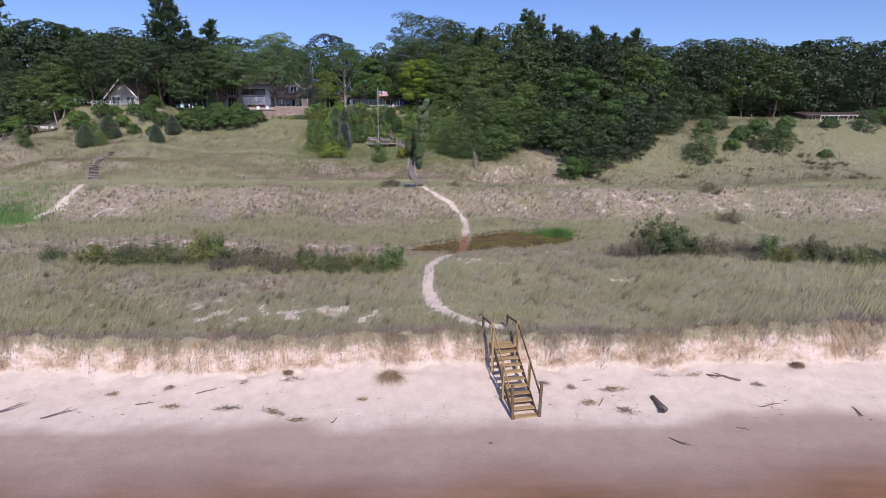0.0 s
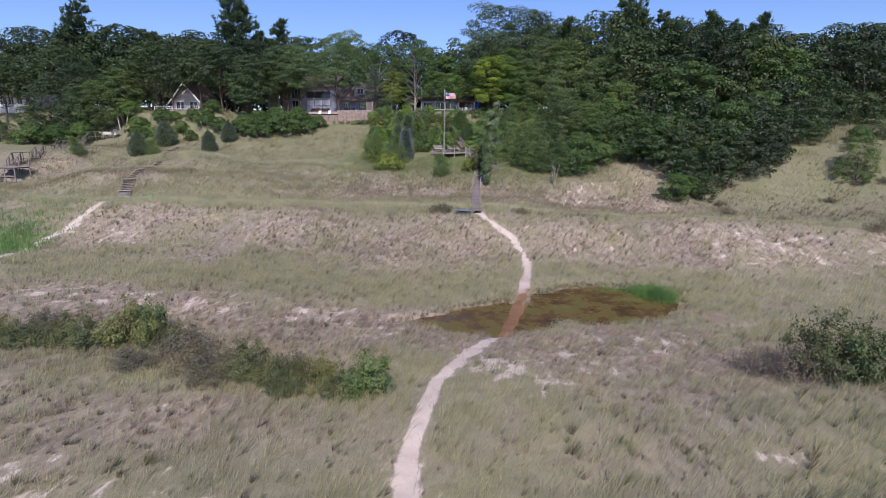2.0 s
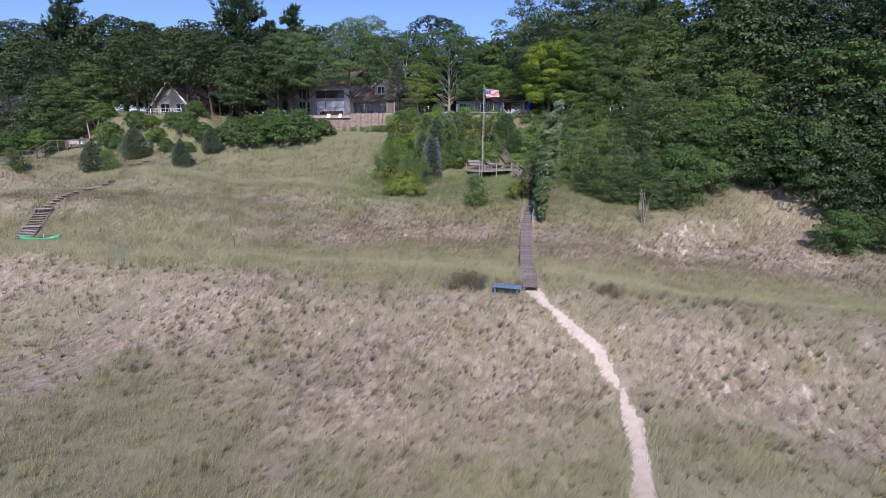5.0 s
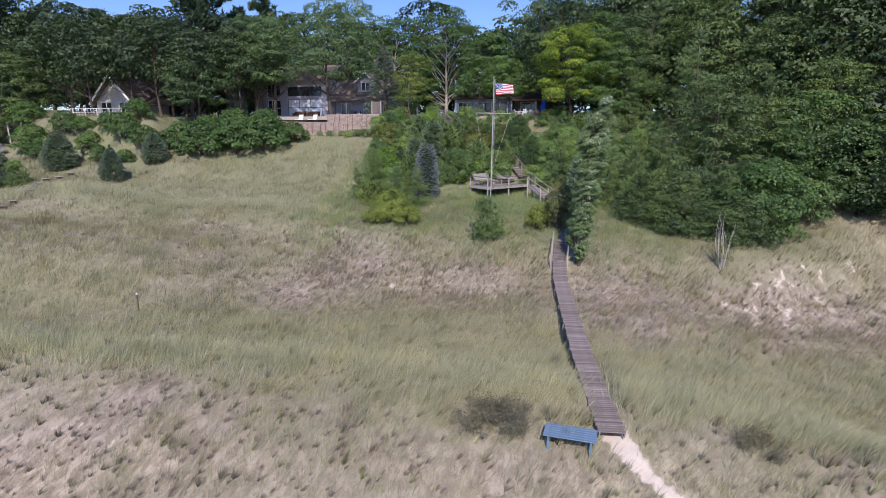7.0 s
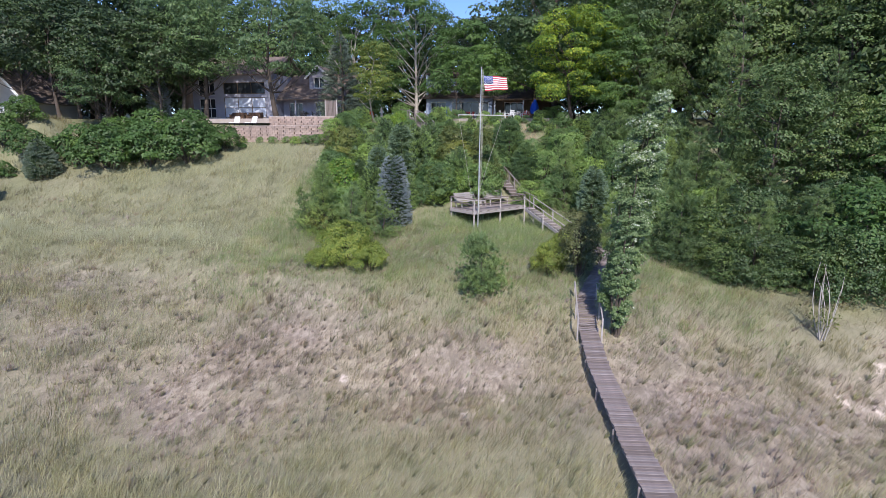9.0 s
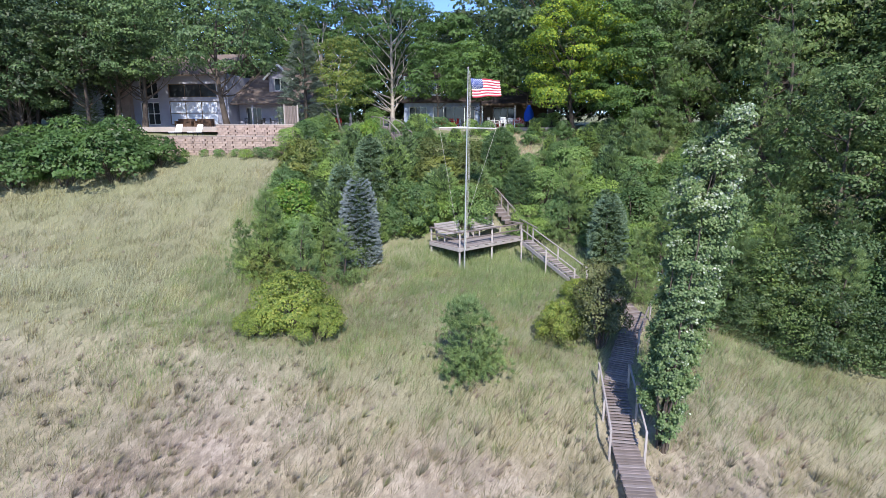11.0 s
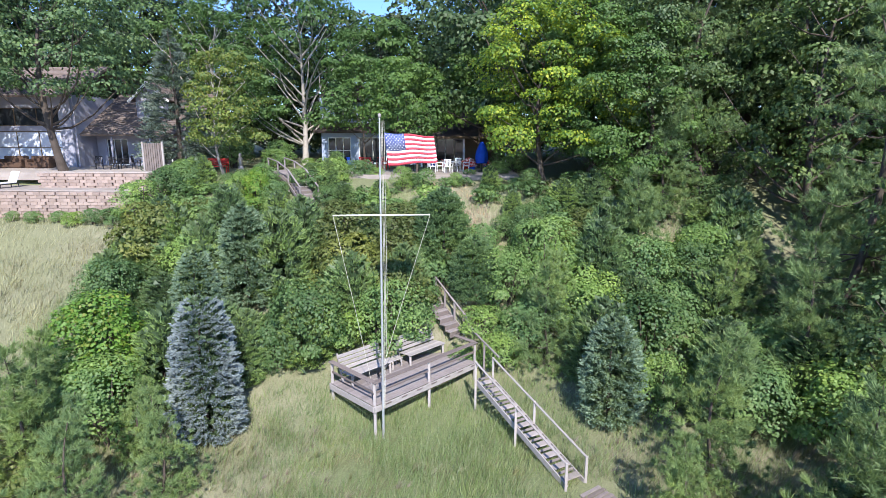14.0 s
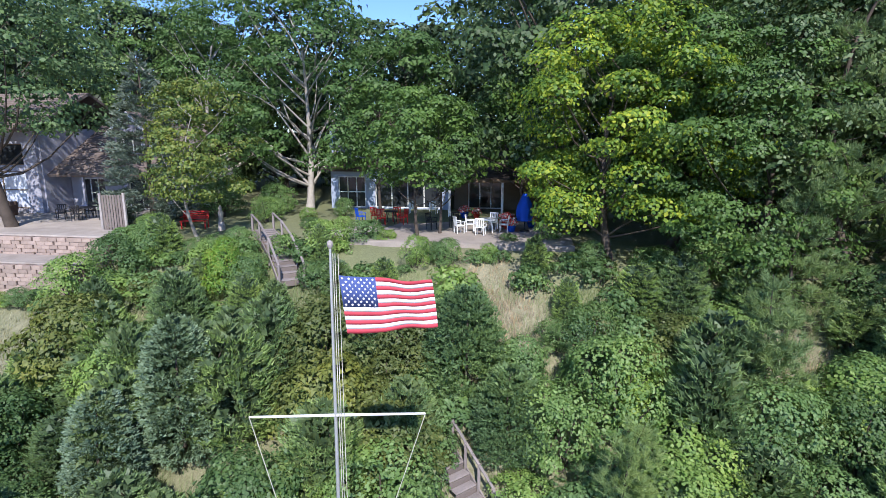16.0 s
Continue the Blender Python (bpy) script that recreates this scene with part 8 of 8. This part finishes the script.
def build_hill_landing():
    """The neighbour's platform, its steps and the railed walk up the far left slope."""
    d = thing("hill_landing", Matrix(), "grey timber landing on posts with railings", "deck")
    cx, cy, z = -76.2, 88.5, 8.1
    for i in range(14):
        beam("floor_board", (cx - 1.9, cy - 1.4 + i * 0.21, z), (cx + 1.9, cy - 1.4 + i * 0.21, z), 0.19, 0.04, GREY_WOOD, d)
    for x in (-1.8, 0, 1.8):
        for y in (-1.3, 1.3):
            beam("post", (cx + x, cy + y, float(height(cx + x, cy + y)) - 0.3), (cx + x, cy + y, z + (0.95 if y > 0 else -0.02)), 0.14, 0.14, GREY_WOOD, d)
    for y in (-1.3, 1.3):
        beam("joist", (cx - 1.9, cy + y, z - 0.14), (cx + 1.9, cy + y, z - 0.14), 0.06, 0.24, GREY_WOOD, d)
    beam("joist", (cx - 1.9, cy - 1.36, z - 1.3), (cx + 1.9, cy - 1.36, z - 1.3), 0.06, 0.2, GREY_WOOD, d)
    beam("rail", (cx - 1.8, cy + 1.3, z + 0.95), (cx + 1.8, cy + 1.3, z + 0.95), 0.1, 0.06, RAIL_WOOD, d)
    foot = (cx - 4.6, cy - 2.6)
    build_steps("landing_stairs", "grey wooden steps with handrails on the far slope", (*foot, float(height(*foot)) + 0.1), (cx - 1.95, cy - 0.8, z), 1.1, 12, GREY_WOOD, RAIL_WOOD)
    walkway = thing("railed_walk", Matrix(), "brown railed plank walk climbing the far slope in stages", "boardwalk")
    way = [(cx - 1.6, cy + 1.5, z), (-79.0, 92.2, 9.15), (-79.3, 96.0, 9.15), (-81.5, 99.0, 9.95), (-81.7, 103.0, 10.05), (-83.7, 106.0, 10.75), (-82.9, 109.0, 10.9), (-84.3, 113.0, 12.35), (-82.7, 115.0, 12.35), (-79.1, 117.0, 12.7)]
    pts = [Vector(p) for p in way]
    for a, b in zip(pts, pts[1:]):
        ahead = (b - a).normalized()
        side = Vector((ahead.y, -ahead.x, 0)).normalized()
        n = max(4, int((b - a).length / 0.4))
        for i in range(n):
            p = a.lerp(b, (i + 0.5) / n)
            beam("plank", p - side * 0.6, p + side * 0.6, 0.35, 0.05, GREY_WOOD, walkway)
        for k in (-0.6, 0.6):
            for i in range(3):
                p = a.lerp(b, i / 2.0) + side * k
                beam("post", (p.x, p.y, float(height(p.x, p.y)) - 0.3), (p.x, p.y, p.z + 0.95), 0.1, 0.1, RAIL_WOOD, walkway)
            beam("rail", a + side * k + Vector((0, 0, 0.95)), b + side * k + Vector((0, 0, 0.95)), 0.12, 0.07, RAIL_WOOD, walkway)
    for x, y, lean in ((-80.6, 117.6, -0.9), (-79.6, 118.0, 0.7)):
        beam("brace", (x, y, float(height(x, y)) - 0.2), (x + lean, y + 0.6, float(height(x, y)) + 3.2), 0.16, 0.16, PALE_WOOD, walkway, label="pale leaning timber")


build_hill_landing()
marker = thing("marker_post", on_ground(-30.1, 83.2), "thin brown marker post with pale top in the grass", "post")
box("stake", (0.07, 0.07, 1.3), pose(0, 0, 0.5), DARK_WOOD, marker)
box("cap", (0.09, 0.09, 0.12), pose(0, 0, 1.2), WHITE, marker)


DEAD_WOOD = plain("bleached dead stems", (0.5, 0.46, 0.42), 0.9, vary=0.3, scale=6)


def bare_tree(x, y, tall, seed, label):
    """A small dead or sparse tree: many thin grey stems."""
    rng = np.random.default_rng(seed)
    t = thing("bare_tree", on_ground(x, y), label, "tree")
    pieces = []
    for i in range(9):
        a = rng.uniform(0, 6.28)
        r = rng.uniform(0.2, 1) * tall * 0.2
        tip = np.array([np.cos(a) * r, np.sin(a) * r, tall * rng.uniform(0.5, 1)])
        pieces.append(tube_arrays(curve_to((np.cos(a) * 0.1, np.sin(a) * 0.1, -0.2), tip, 0.1, rng), 0.035 * np.array([1, 0.8, 0.6, 0.4, 0.15]), 4))
    v, f = join_arrays(pieces)
    raw("trunk", v, f, DEAD_WOOD, t)
    n = 260
    p = rng.normal(0, 1, (n, 3)) * [0.35, 0.35, 0.4] + [0, 0, tall * 0.28]
    v, f = leaf_arrays(p, rng.normal(0, 1, (n, 3)), 0.12, 0.08, rng)
    raw("crown", v, f, OLIVE, t)


bare_tree(5.8, 98.4, 4.2, 71, "small leafless grey tree at the woodland edge")

# ---- beach litter ----
def driftwood(x, y, length, thick, turn, seed, label, stand_up=0.0):
    rng = np.random.default_rng(seed)
    d = thing("driftwood", on_ground(x, y, thick * 0.6, turn), label, "driftwood", "driftwood")
    s = np.linspace(-0.5, 0.5, 8)
    pts = np.c_[s * length, rng.normal(0, 0.04 * length, 8).cumsum() * 0.4, np.abs(s + 0.5) * stand_up + rng.normal(0, 0.01, 8)]
    tube("branch", pts, thick * np.array([0.7, 1, 0.95, 0.85, 0.75, 0.6, 0.45, 0.15]), DRIFT, d, 7)
    if length < 2.5:
        tube("twig", [pts[4], pts[4] + [0.12 * length, 0.12 * length, 0.05], pts[4] + [0.22 * length, 0.2 * length, 0.03]], [thick * 0.5, thick * 0.35, thick * 0.1], DRIFT, d, 5)
    return d


STUMP = wood("dark cracked driftwood", (0.17, 0.14, 0.12), 0.75)
log = thing("log", on_ground(9.5, 22.2, 0.1, 96), "short dark cracked driftwood log on the sand", "log")
tube("trunk", [(-0.6, 0, 0), (-0.55, 0, 0), (-0.2, 0.02, 0.02), (0.2, 0, 0.03), (0.55, 0.02, 0), (0.6, 0.02, 0)], [0.02, 0.15, 0.12, 0.105, 0.13, 0.02], STUMP, log, 10)
tube("stub", [(-0.5, 0.05, 0.05), (-0.72, 0.16, 0.1)], [0.1, 0.04], DRIFT, log, 7)
for i, (x, y, l, th, a, up) in enumerate(((9.4, 19.6, 1.0, 0.03, -50, 0.12), (12.7, 24.0, 1.0, 0.05, -60, 0.3), (13.4, 24.1, 1.2, 0.05, 150, 0.1), (-10.6, 23.2, 1.3, 0.025, 20, 0.1), (7.0, 22.4, 0.7, 0.02, 60, 0.1),
                                          (-13.2, 22.3, 0.8, 0.025, 10, 0.05), (-16.5, 21.6, 1.4, 0.03, 25, 0.15), (14.5, 22.2, 1.1, 0.025, 12, 0.05), (-4.6, 21.2, 0.5, 0.03, 70, 0), (1.9, 19.6, 0.2, 0.04, 10, 0),
                                          (18.0, 21.8, 0.8, 0.03, 80, 0.05), (12.4, 20.6, 0.5, 0.02, -20, 0), (-18.8, 22.0, 1.2, 0.04, 35, 0.2), (6.8, 23.9, 0.5, 0.02, 10, 0.02))):
    driftwood(x, y, l, th, a, 80 + i, "crooked grey driftwood stick on pale sand", up)


WRACK = foliage("dry drift grass", [(0.3, 0.23, 0.16), (0.4, 0.31, 0.23), (0.22, 0.165, 0.12), (0.34, 0.3, 0.17)], 0.1, 0.8, 0.0)


def wrack(x, y, wide, deep, turn, seed):
    """A low heap of dead grass and roots on the sand."""
    rng = np.random.default_rng(seed)
    w = thing("wrack_heap", on_ground(x, y, 0, turn), "matted brown heap of dead grass on sand", "dead grass", "wrack heaps")
    n = int(300 * wide * deep) + 60
    p = np.c_[rng.normal(0, wide * 0.28, n), rng.normal(0, deep * 0.28, n), np.zeros(n)]
    p[:, 2] = 0.1 * np.exp(-(p[:, 0] / wide * 2.2) ** 2 - (p[:, 1] / deep * 2.2) ** 2) * rng.uniform(0, 1, n)
    v, f = needle_arrays(p, rng.normal(0, 1, (n, 3)) * [1, 0.6, 0.25], 0.22, 0.022, rng, 0.3)
    v[:, 2] = np.maximum(v[:, 2], 0.015)
    raw("stalk_mat", v, f, WRACK, w)


for i, (x, y, a, b, t) in enumerate(((7.8, 23.3, 1.2, 0.4, 5), (6.5, 22.4, 0.7, 0.5, 20), (7.9, 21.9, 0.8, 0.4, -30), (5.9, 23.4, 0.4, 0.4, 0), (4.7, 23.7, 0.6, 0.3, 10), (10.4, 24.2, 1.0, 0.35, 0),
                                     (12.0, 24.3, 0.8, 0.3, 10), (-9.2, 23.8, 0.5, 0.4, 40), (-7.0, 24.0, 1.3, 0.4, 5), (-9.4, 22.0, 1.2, 0.3, 5), (-7.4, 21.8, 1.6, 0.35, -30), (-6.2, 21.2, 0.7, 0.3, 0),
                                     (-11.9, 22.1, 0.8, 0.3, 0), (-12.6, 23.4, 0.4, 0.3, 0), (-3.6, 22.6, 0.4, 0.2, 0), (14.6, 23.6, 0.5, 0.25, 0), (-15.0, 23.0, 0.5, 0.3, 20))):
    wrack(x, y, a, b, t, 120 + i)


def beach_litter():
    """Twigs, reed ends and crumbs of drift strewn over the dry sand."""
    rng = np.random.default_rng(140)
    n = 900
    x, y = rng.uniform(-26, 26, n), 21.2 + np.abs(rng.normal(0, 1.5, n))
    keep = (y < cliff_line(x) - 0.2) & (rng.uniform(0, 1, n) < np.clip(0.3 + 0.8 * ripple(x, y, 1.6, 91), 0.04, 1))
    x, y = x[keep], y[keep]
    p = np.c_[x, y, height(x, y) + 0.02]
    v, f = needle_arrays(p, rng.normal(0, 1, (len(x), 3)) * [1, 0.7, 0.12], 0.2, 0.03, rng, 0.1)
    tagged(raw("beach_litter", v, f, WRACK), "scattered twigs and dry drift on sand", "driftwood", kind="stuff")


beach_litter()


def fallen_tuft(x, y, size, seed):
    """A clump of turf that has slid down the bank, its blades fanning out."""
    rng = np.random.default_rng(seed)
    w = thing("fallen_turf", on_ground(x, y, 0.05), "fallen clump of turf with trailing dead blades", "turf", "fallen turf")
    bm = bmesh.new()
    bmesh.ops.create_icosphere(bm, subdivisions=2, radius=size * 0.45)
    for v in bm.verts:
        v.co *= 1 + 0.25 * noise.noise(v.co * 4 + Vector((seed, 0, 0)))
        v.co.z *= 0.35
    part("sod", bm, DEAD, w)
    n = 520
    d = rng.normal(0, 1, (n, 3))
    d[:, 2] = np.abs(d[:, 2]) * 0.5
    d /= np.linalg.norm(d, axis=1)[:, None]
    v, f = needle_arrays(d * size * [0.42, 0.35, 0.3] + [0, 0, size * 0.1], d * [0.5, 0.25, 0.5] + [0.12, -0.8, -0.3], size * 1.05, 0.012, rng, 0.38)
    v[:, 2] = np.maximum(v[:, 2], -0.02 + 0.3 * np.minimum(v[:, 1], 0))
    raw("blade_mat", v, f, DEAD, w)


fallen_tuft(-2.5, 24.1, 0.75, 3)
fallen_tuft(17.2, 25.0, 0.35, 4)
fallen_tuft(-7.4, 24.4, 0.28, 5)


# ---- furniture on the patios ----
def lounger(x, y, z, turn):
    c = thing("sun_lounger", pose(x, y, z, 0, 0, turn), "white sun lounger with raised back on terrace", "lounger", "terrace loungers")
    box("seat", (0.62, 1.2, 0.08), pose(0, -0.35, 0.34), WHITE_PLASTIC, c, 0.03)
    box("backrest", (0.62, 0.08, 0.85), pose(0, 0.42, 0.66, -28), WHITE_PLASTIC, c, 0.03)
    for k in (-0.28, 0.28):
        box("rail", (0.05, 1.5, 0.06), pose(k, -0.2, 0.27), DARK_METAL, c, label="dark frame rail")
        for q in (-0.85, 0.4):
            box("leg", (0.05, 0.05, 0.3), pose(k, q, 0.13), DARK_METAL, c, label="dark leg")
    return c


lounger(-41.4, 126.4, 16.52, 4)
lounger(-39.4, 126.4, 16.52, -6)


def chair(name, label, x, y, z, turn, mat, group, arms=True):
    c = thing(name, pose(x, y, z, 0, 0, turn), label, "chair", group)
    box("seat", (0.5, 0.48, 0.05), pose(0, 0, 0.43), mat, c, 0.02)
    for i in range(5):
        box("back_slat", (0.06, 0.03, 0.44), pose(-0.2 + i * 0.1, 0.24, 0.68, -8), mat, c)
    box("top_rail", (0.5, 0.035, 0.07), pose(0, 0.27, 0.9, -8), mat, c)
    for k in (-0.22, 0.22):
        for q in (-0.2, 0.2):
            box("leg", (0.045, 0.045, 0.42), pose(k, q, 0.21), mat, c)
        if arms:
            box("armrest", (0.05, 0.46, 0.035), pose(k * 1.12, 0, 0.65), mat, c)
            box("arm_post", (0.04, 0.04, 0.22), pose(k * 1.12, -0.2, 0.54), mat, c)
    return c


P = 17.27


def round_table(x, y, z, mat, label, radius=0.55):
    t = thing("round_table", pose(x, y, z), label, "table")
    tube("tabletop", [(0, 0, 0.70), (0, 0, 0.705), (0, 0, 0.735), (0, 0, 0.74)], [0.02, radius, radius, 0.02], mat, t, 24)
    for i in range(4):
        a = math.pi / 4 + i * math.pi / 2
        beam("leg", (0.42 * math.cos(a), 0.42 * math.sin(a), 0), (0.3 * math.cos(a), 0.3 * math.sin(a), 0.71), 0.045, 0.045, mat, t)


round_table(-11.2, 132.3, P, WHITE_PLASTIC, "round white patio table")
for k, (dx, dy, a) in enumerate(((-0.95, 0.0, 90), (0.9, 0.15, -95), (-0.3, -0.95, 170), (0.25, 0.95, -10), (-1.5, -0.6, 120))):
    chair("patio_chair", "white plastic patio chair at the round table", -11.2 + dx, 132.3 + dy, P, a, WHITE_PLASTIC, "white patio chairs")
for dx, dy, a in ((-18.2, 135.0, 160), (-17.0, 135.4, 200), (-16.4, 134.4, 250), (-17.6, 133.9, 20)):
    chair("red_chair", "red slatted garden chair on the patio", dx, dy, P, a, RED_PAINT, "red garden chairs")
round_table(-17.2, 134.7, P, DARK_METAL, "small dark patio table", 0.45)
chair("blue_chair", "blue garden chair near the patio table", -19.0, 134.4, P, 130, BLUE_CANVAS, "blue garden chairs")
for x, a in ((-16.6, 180), (-15.2, 170)):
    chair("patio_chair", "white plastic chair by the glass doors", x, 138.6, P, a, WHITE_PLASTIC, "white patio chairs")
for x, y, a in ((-14.4, 132.8, 60), (-13.2, 133.6, 200)):
    chair("dark_chair", "dark metal patio chair in tree shade", x, y, P, a, DARK_METAL, "dark patio chairs")


def build_umbrella():
    u = thing("patio_umbrella", pose(-9.2, 132.8, P), "closed bright blue patio umbrella", "umbrella")
    tube("pole", [(0, 0, 0), (0, 0, 2.15)], [0.025, 0.025], DARK_METAL, u, 8)
    v, f = [], []
    n, rings = 16, 9
    for i in range(rings):
        s = i / (rings - 1)
        r = 0.04 + 0.42 * math.sin(math.pi * min(1, s * 0.62 + 0.05)) * (1 - 0.1 * s)
        for j in range(n):
            a = 2 * math.pi * j / n
            k = r * (1 + 0.16 * (1 if j % 2 else -1) * min(1, s * 2))
            v.append((k * math.cos(a), k * math.sin(a), 2.1 - 1.5 * s))
    for i in range(rings - 1):
        for j in range(n):
            f.append((i * n + j, i * n + (j + 1) % n, (i + 1) * n + (j + 1) % n, (i + 1) * n + j))
    raw("canopy", v, f, BLUE_CANVAS, u)
    tube("base", [(0, 0, 0), (0, 0, 0.01), (0, 0, 0.07), (0, 0, 0.08)], [0.02, 0.28, 0.25, 0.03], DARK_METAL, u, 14)


build_umbrella()


def flower_pot(x, y, z, size, seed):
    rng = np.random.default_rng(seed)
    p = thing("flower_pot", pose(x, y, z), "pot of red and white flowers on the patio", "flower pot", "flower pots")
    tube("pot", [(0, 0, 0), (0, 0, 0.01), (0, 0, 0.3 * size), (0, 0, 0.34 * size), (0, 0, 0.3 * size)], [0.02, 0.15 * size, 0.23 * size, 0.24 * size, 0.02], RED_PAINT if seed % 2 else BLUE_CANVAS, p, 14)
    n = 260
    d = rng.normal(0, 1, (n, 3))
    d /= np.linalg.norm(d, axis=1)[:, None]
    d[:, 2] = np.abs(d[:, 2])
    v, f = leaf_arrays(d * 0.36 * size * rng.uniform(0.5, 1, (n, 1)) + [0, 0, 0.36 * size], d, 0.12, 0.1, rng)
    tagged(raw("bloom", v, f, FLOWER, p), kind="stuff")


for i, (x, y, s) in enumerate(((-10.1, 133.4, 1.4), (-9.9, 132.6, 1.1), (-10.4, 134.2, 1.2), (-13.0, 137.4, 1.2), (-12.2, 137.2, 1.0), (-8.8, 134.2, 1.1))):
    flower_pot(x, y, P, s, 201 + i)

# garden bench, post figure and fence by the grey house
garden_bench = thing("garden_bench", on_ground(-28.1, 131.6, 0, 8), "red-painted slatted garden bench under trees", "bench")
for i in range(4):
    box("seat_slat", (1.5, 0.1, 0.035), pose(0, -0.2 + i * 0.12, 0.44), RED_PAINT, garden_bench)
for i in range(4):
    box("back_slat", (1.5, 0.03, 0.1), pose(0, 0.26 + i * 0.02, 0.56 + i * 0.125), RED_PAINT, garden_bench)
for k in (-0.68, 0.68):
    box("leg", (0.06, 0.07, 0.44), pose(k, -0.18, 0.21), RED_PAINT, garden_bench)
    box("leg", (0.06, 0.07, 0.98), pose(k, 0.27, 0.47), RED_PAINT, garden_bench)
    box("armrest", (0.07, 0.5, 0.04), pose(k, 0.02, 0.66), RED_PAINT, garden_bench)
urn = thing("garden_urn", on_ground(-26.2, 131.2), "tall grey garden ornament on a plinth", "ornament")
tube("plinth", [(0, 0, -0.1), (0, 0, 0.02), (0, 0, 0.5), (0, 0, 0.52)], [0.2, 0.2, 0.17, 0.02], PAVER, urn, 12)
tube("figure", [(0, 0, 0.5), (0, 0, 0.55), (0, 0, 0.8), (0, 0, 1.0), (0, 0, 1.15), (0, 0, 1.3), (0, 0, 1.42)], [0.1, 0.14, 0.12, 0.16, 0.08, 0.11, 0.02], PAVER, urn, 12)
fence = thing("privacy_fence", Matrix(), "short weathered board fence beside the patio", "fence")
for i in range(8):
    box("board", (0.13, 0.025, 2.0), pose(-32.0 + i * 0.14, 129.4 + i * 0.03, 18.3), RAIL_WOOD, fence)
for x, y in ((-32.1, 129.35), (-30.9, 129.65)):
    box("post", (0.12, 0.12, 2.2), pose(x, y, 18.3), PALE_WOOD, fence)

# dark dining set and wicker sofa before the grey house
for x, y, a in ((-37.6, 132.6, 30), (-36.2, 132.2, 200), (-35.0, 133.0, 100), (-36.6, 133.8, 330)):
    chair("dark_chair", "dark metal dining chair on the shaded patio", x, y, 17.37, a, DARK_METAL, "dark patio chairs")
round_table(-36.3, 133.0, 17.37, DARK_METAL, "round dark metal dining table", 0.6)
for x in (-45.2, -43.0):
    s = thing("wicker_sofa", pose(x, 133.6, 17.37), "brown wicker sofa against the window wall", "sofa", "wicker sofas")
    box("seat", (1.9, 0.8, 0.4), pose(0, 0, 0.22), BROWN_WICKER, s, 0.04)
    box("backrest", (1.9, 0.2, 0.55), pose(0, 0.38, 0.62), BROWN_WICKER, s, 0.04)
    for k in (-0.86, 0.86):
        box("armrest", (0.2, 0.8, 0.3), pose(k, 0, 0.52), BROWN_WICKER, s, 0.04)
for x in (-36.8, -35.2, -33.4):
    b = bush("planter_shrub", "small dry shrub in the wall's planting pocket", int(-x * 10), 0.55, 0.35, 10, 260, 0.08, OLIVE, "planter shrubs", category="shrub")
    b.matrix_basis = pose(x, 127.2, 16.28)
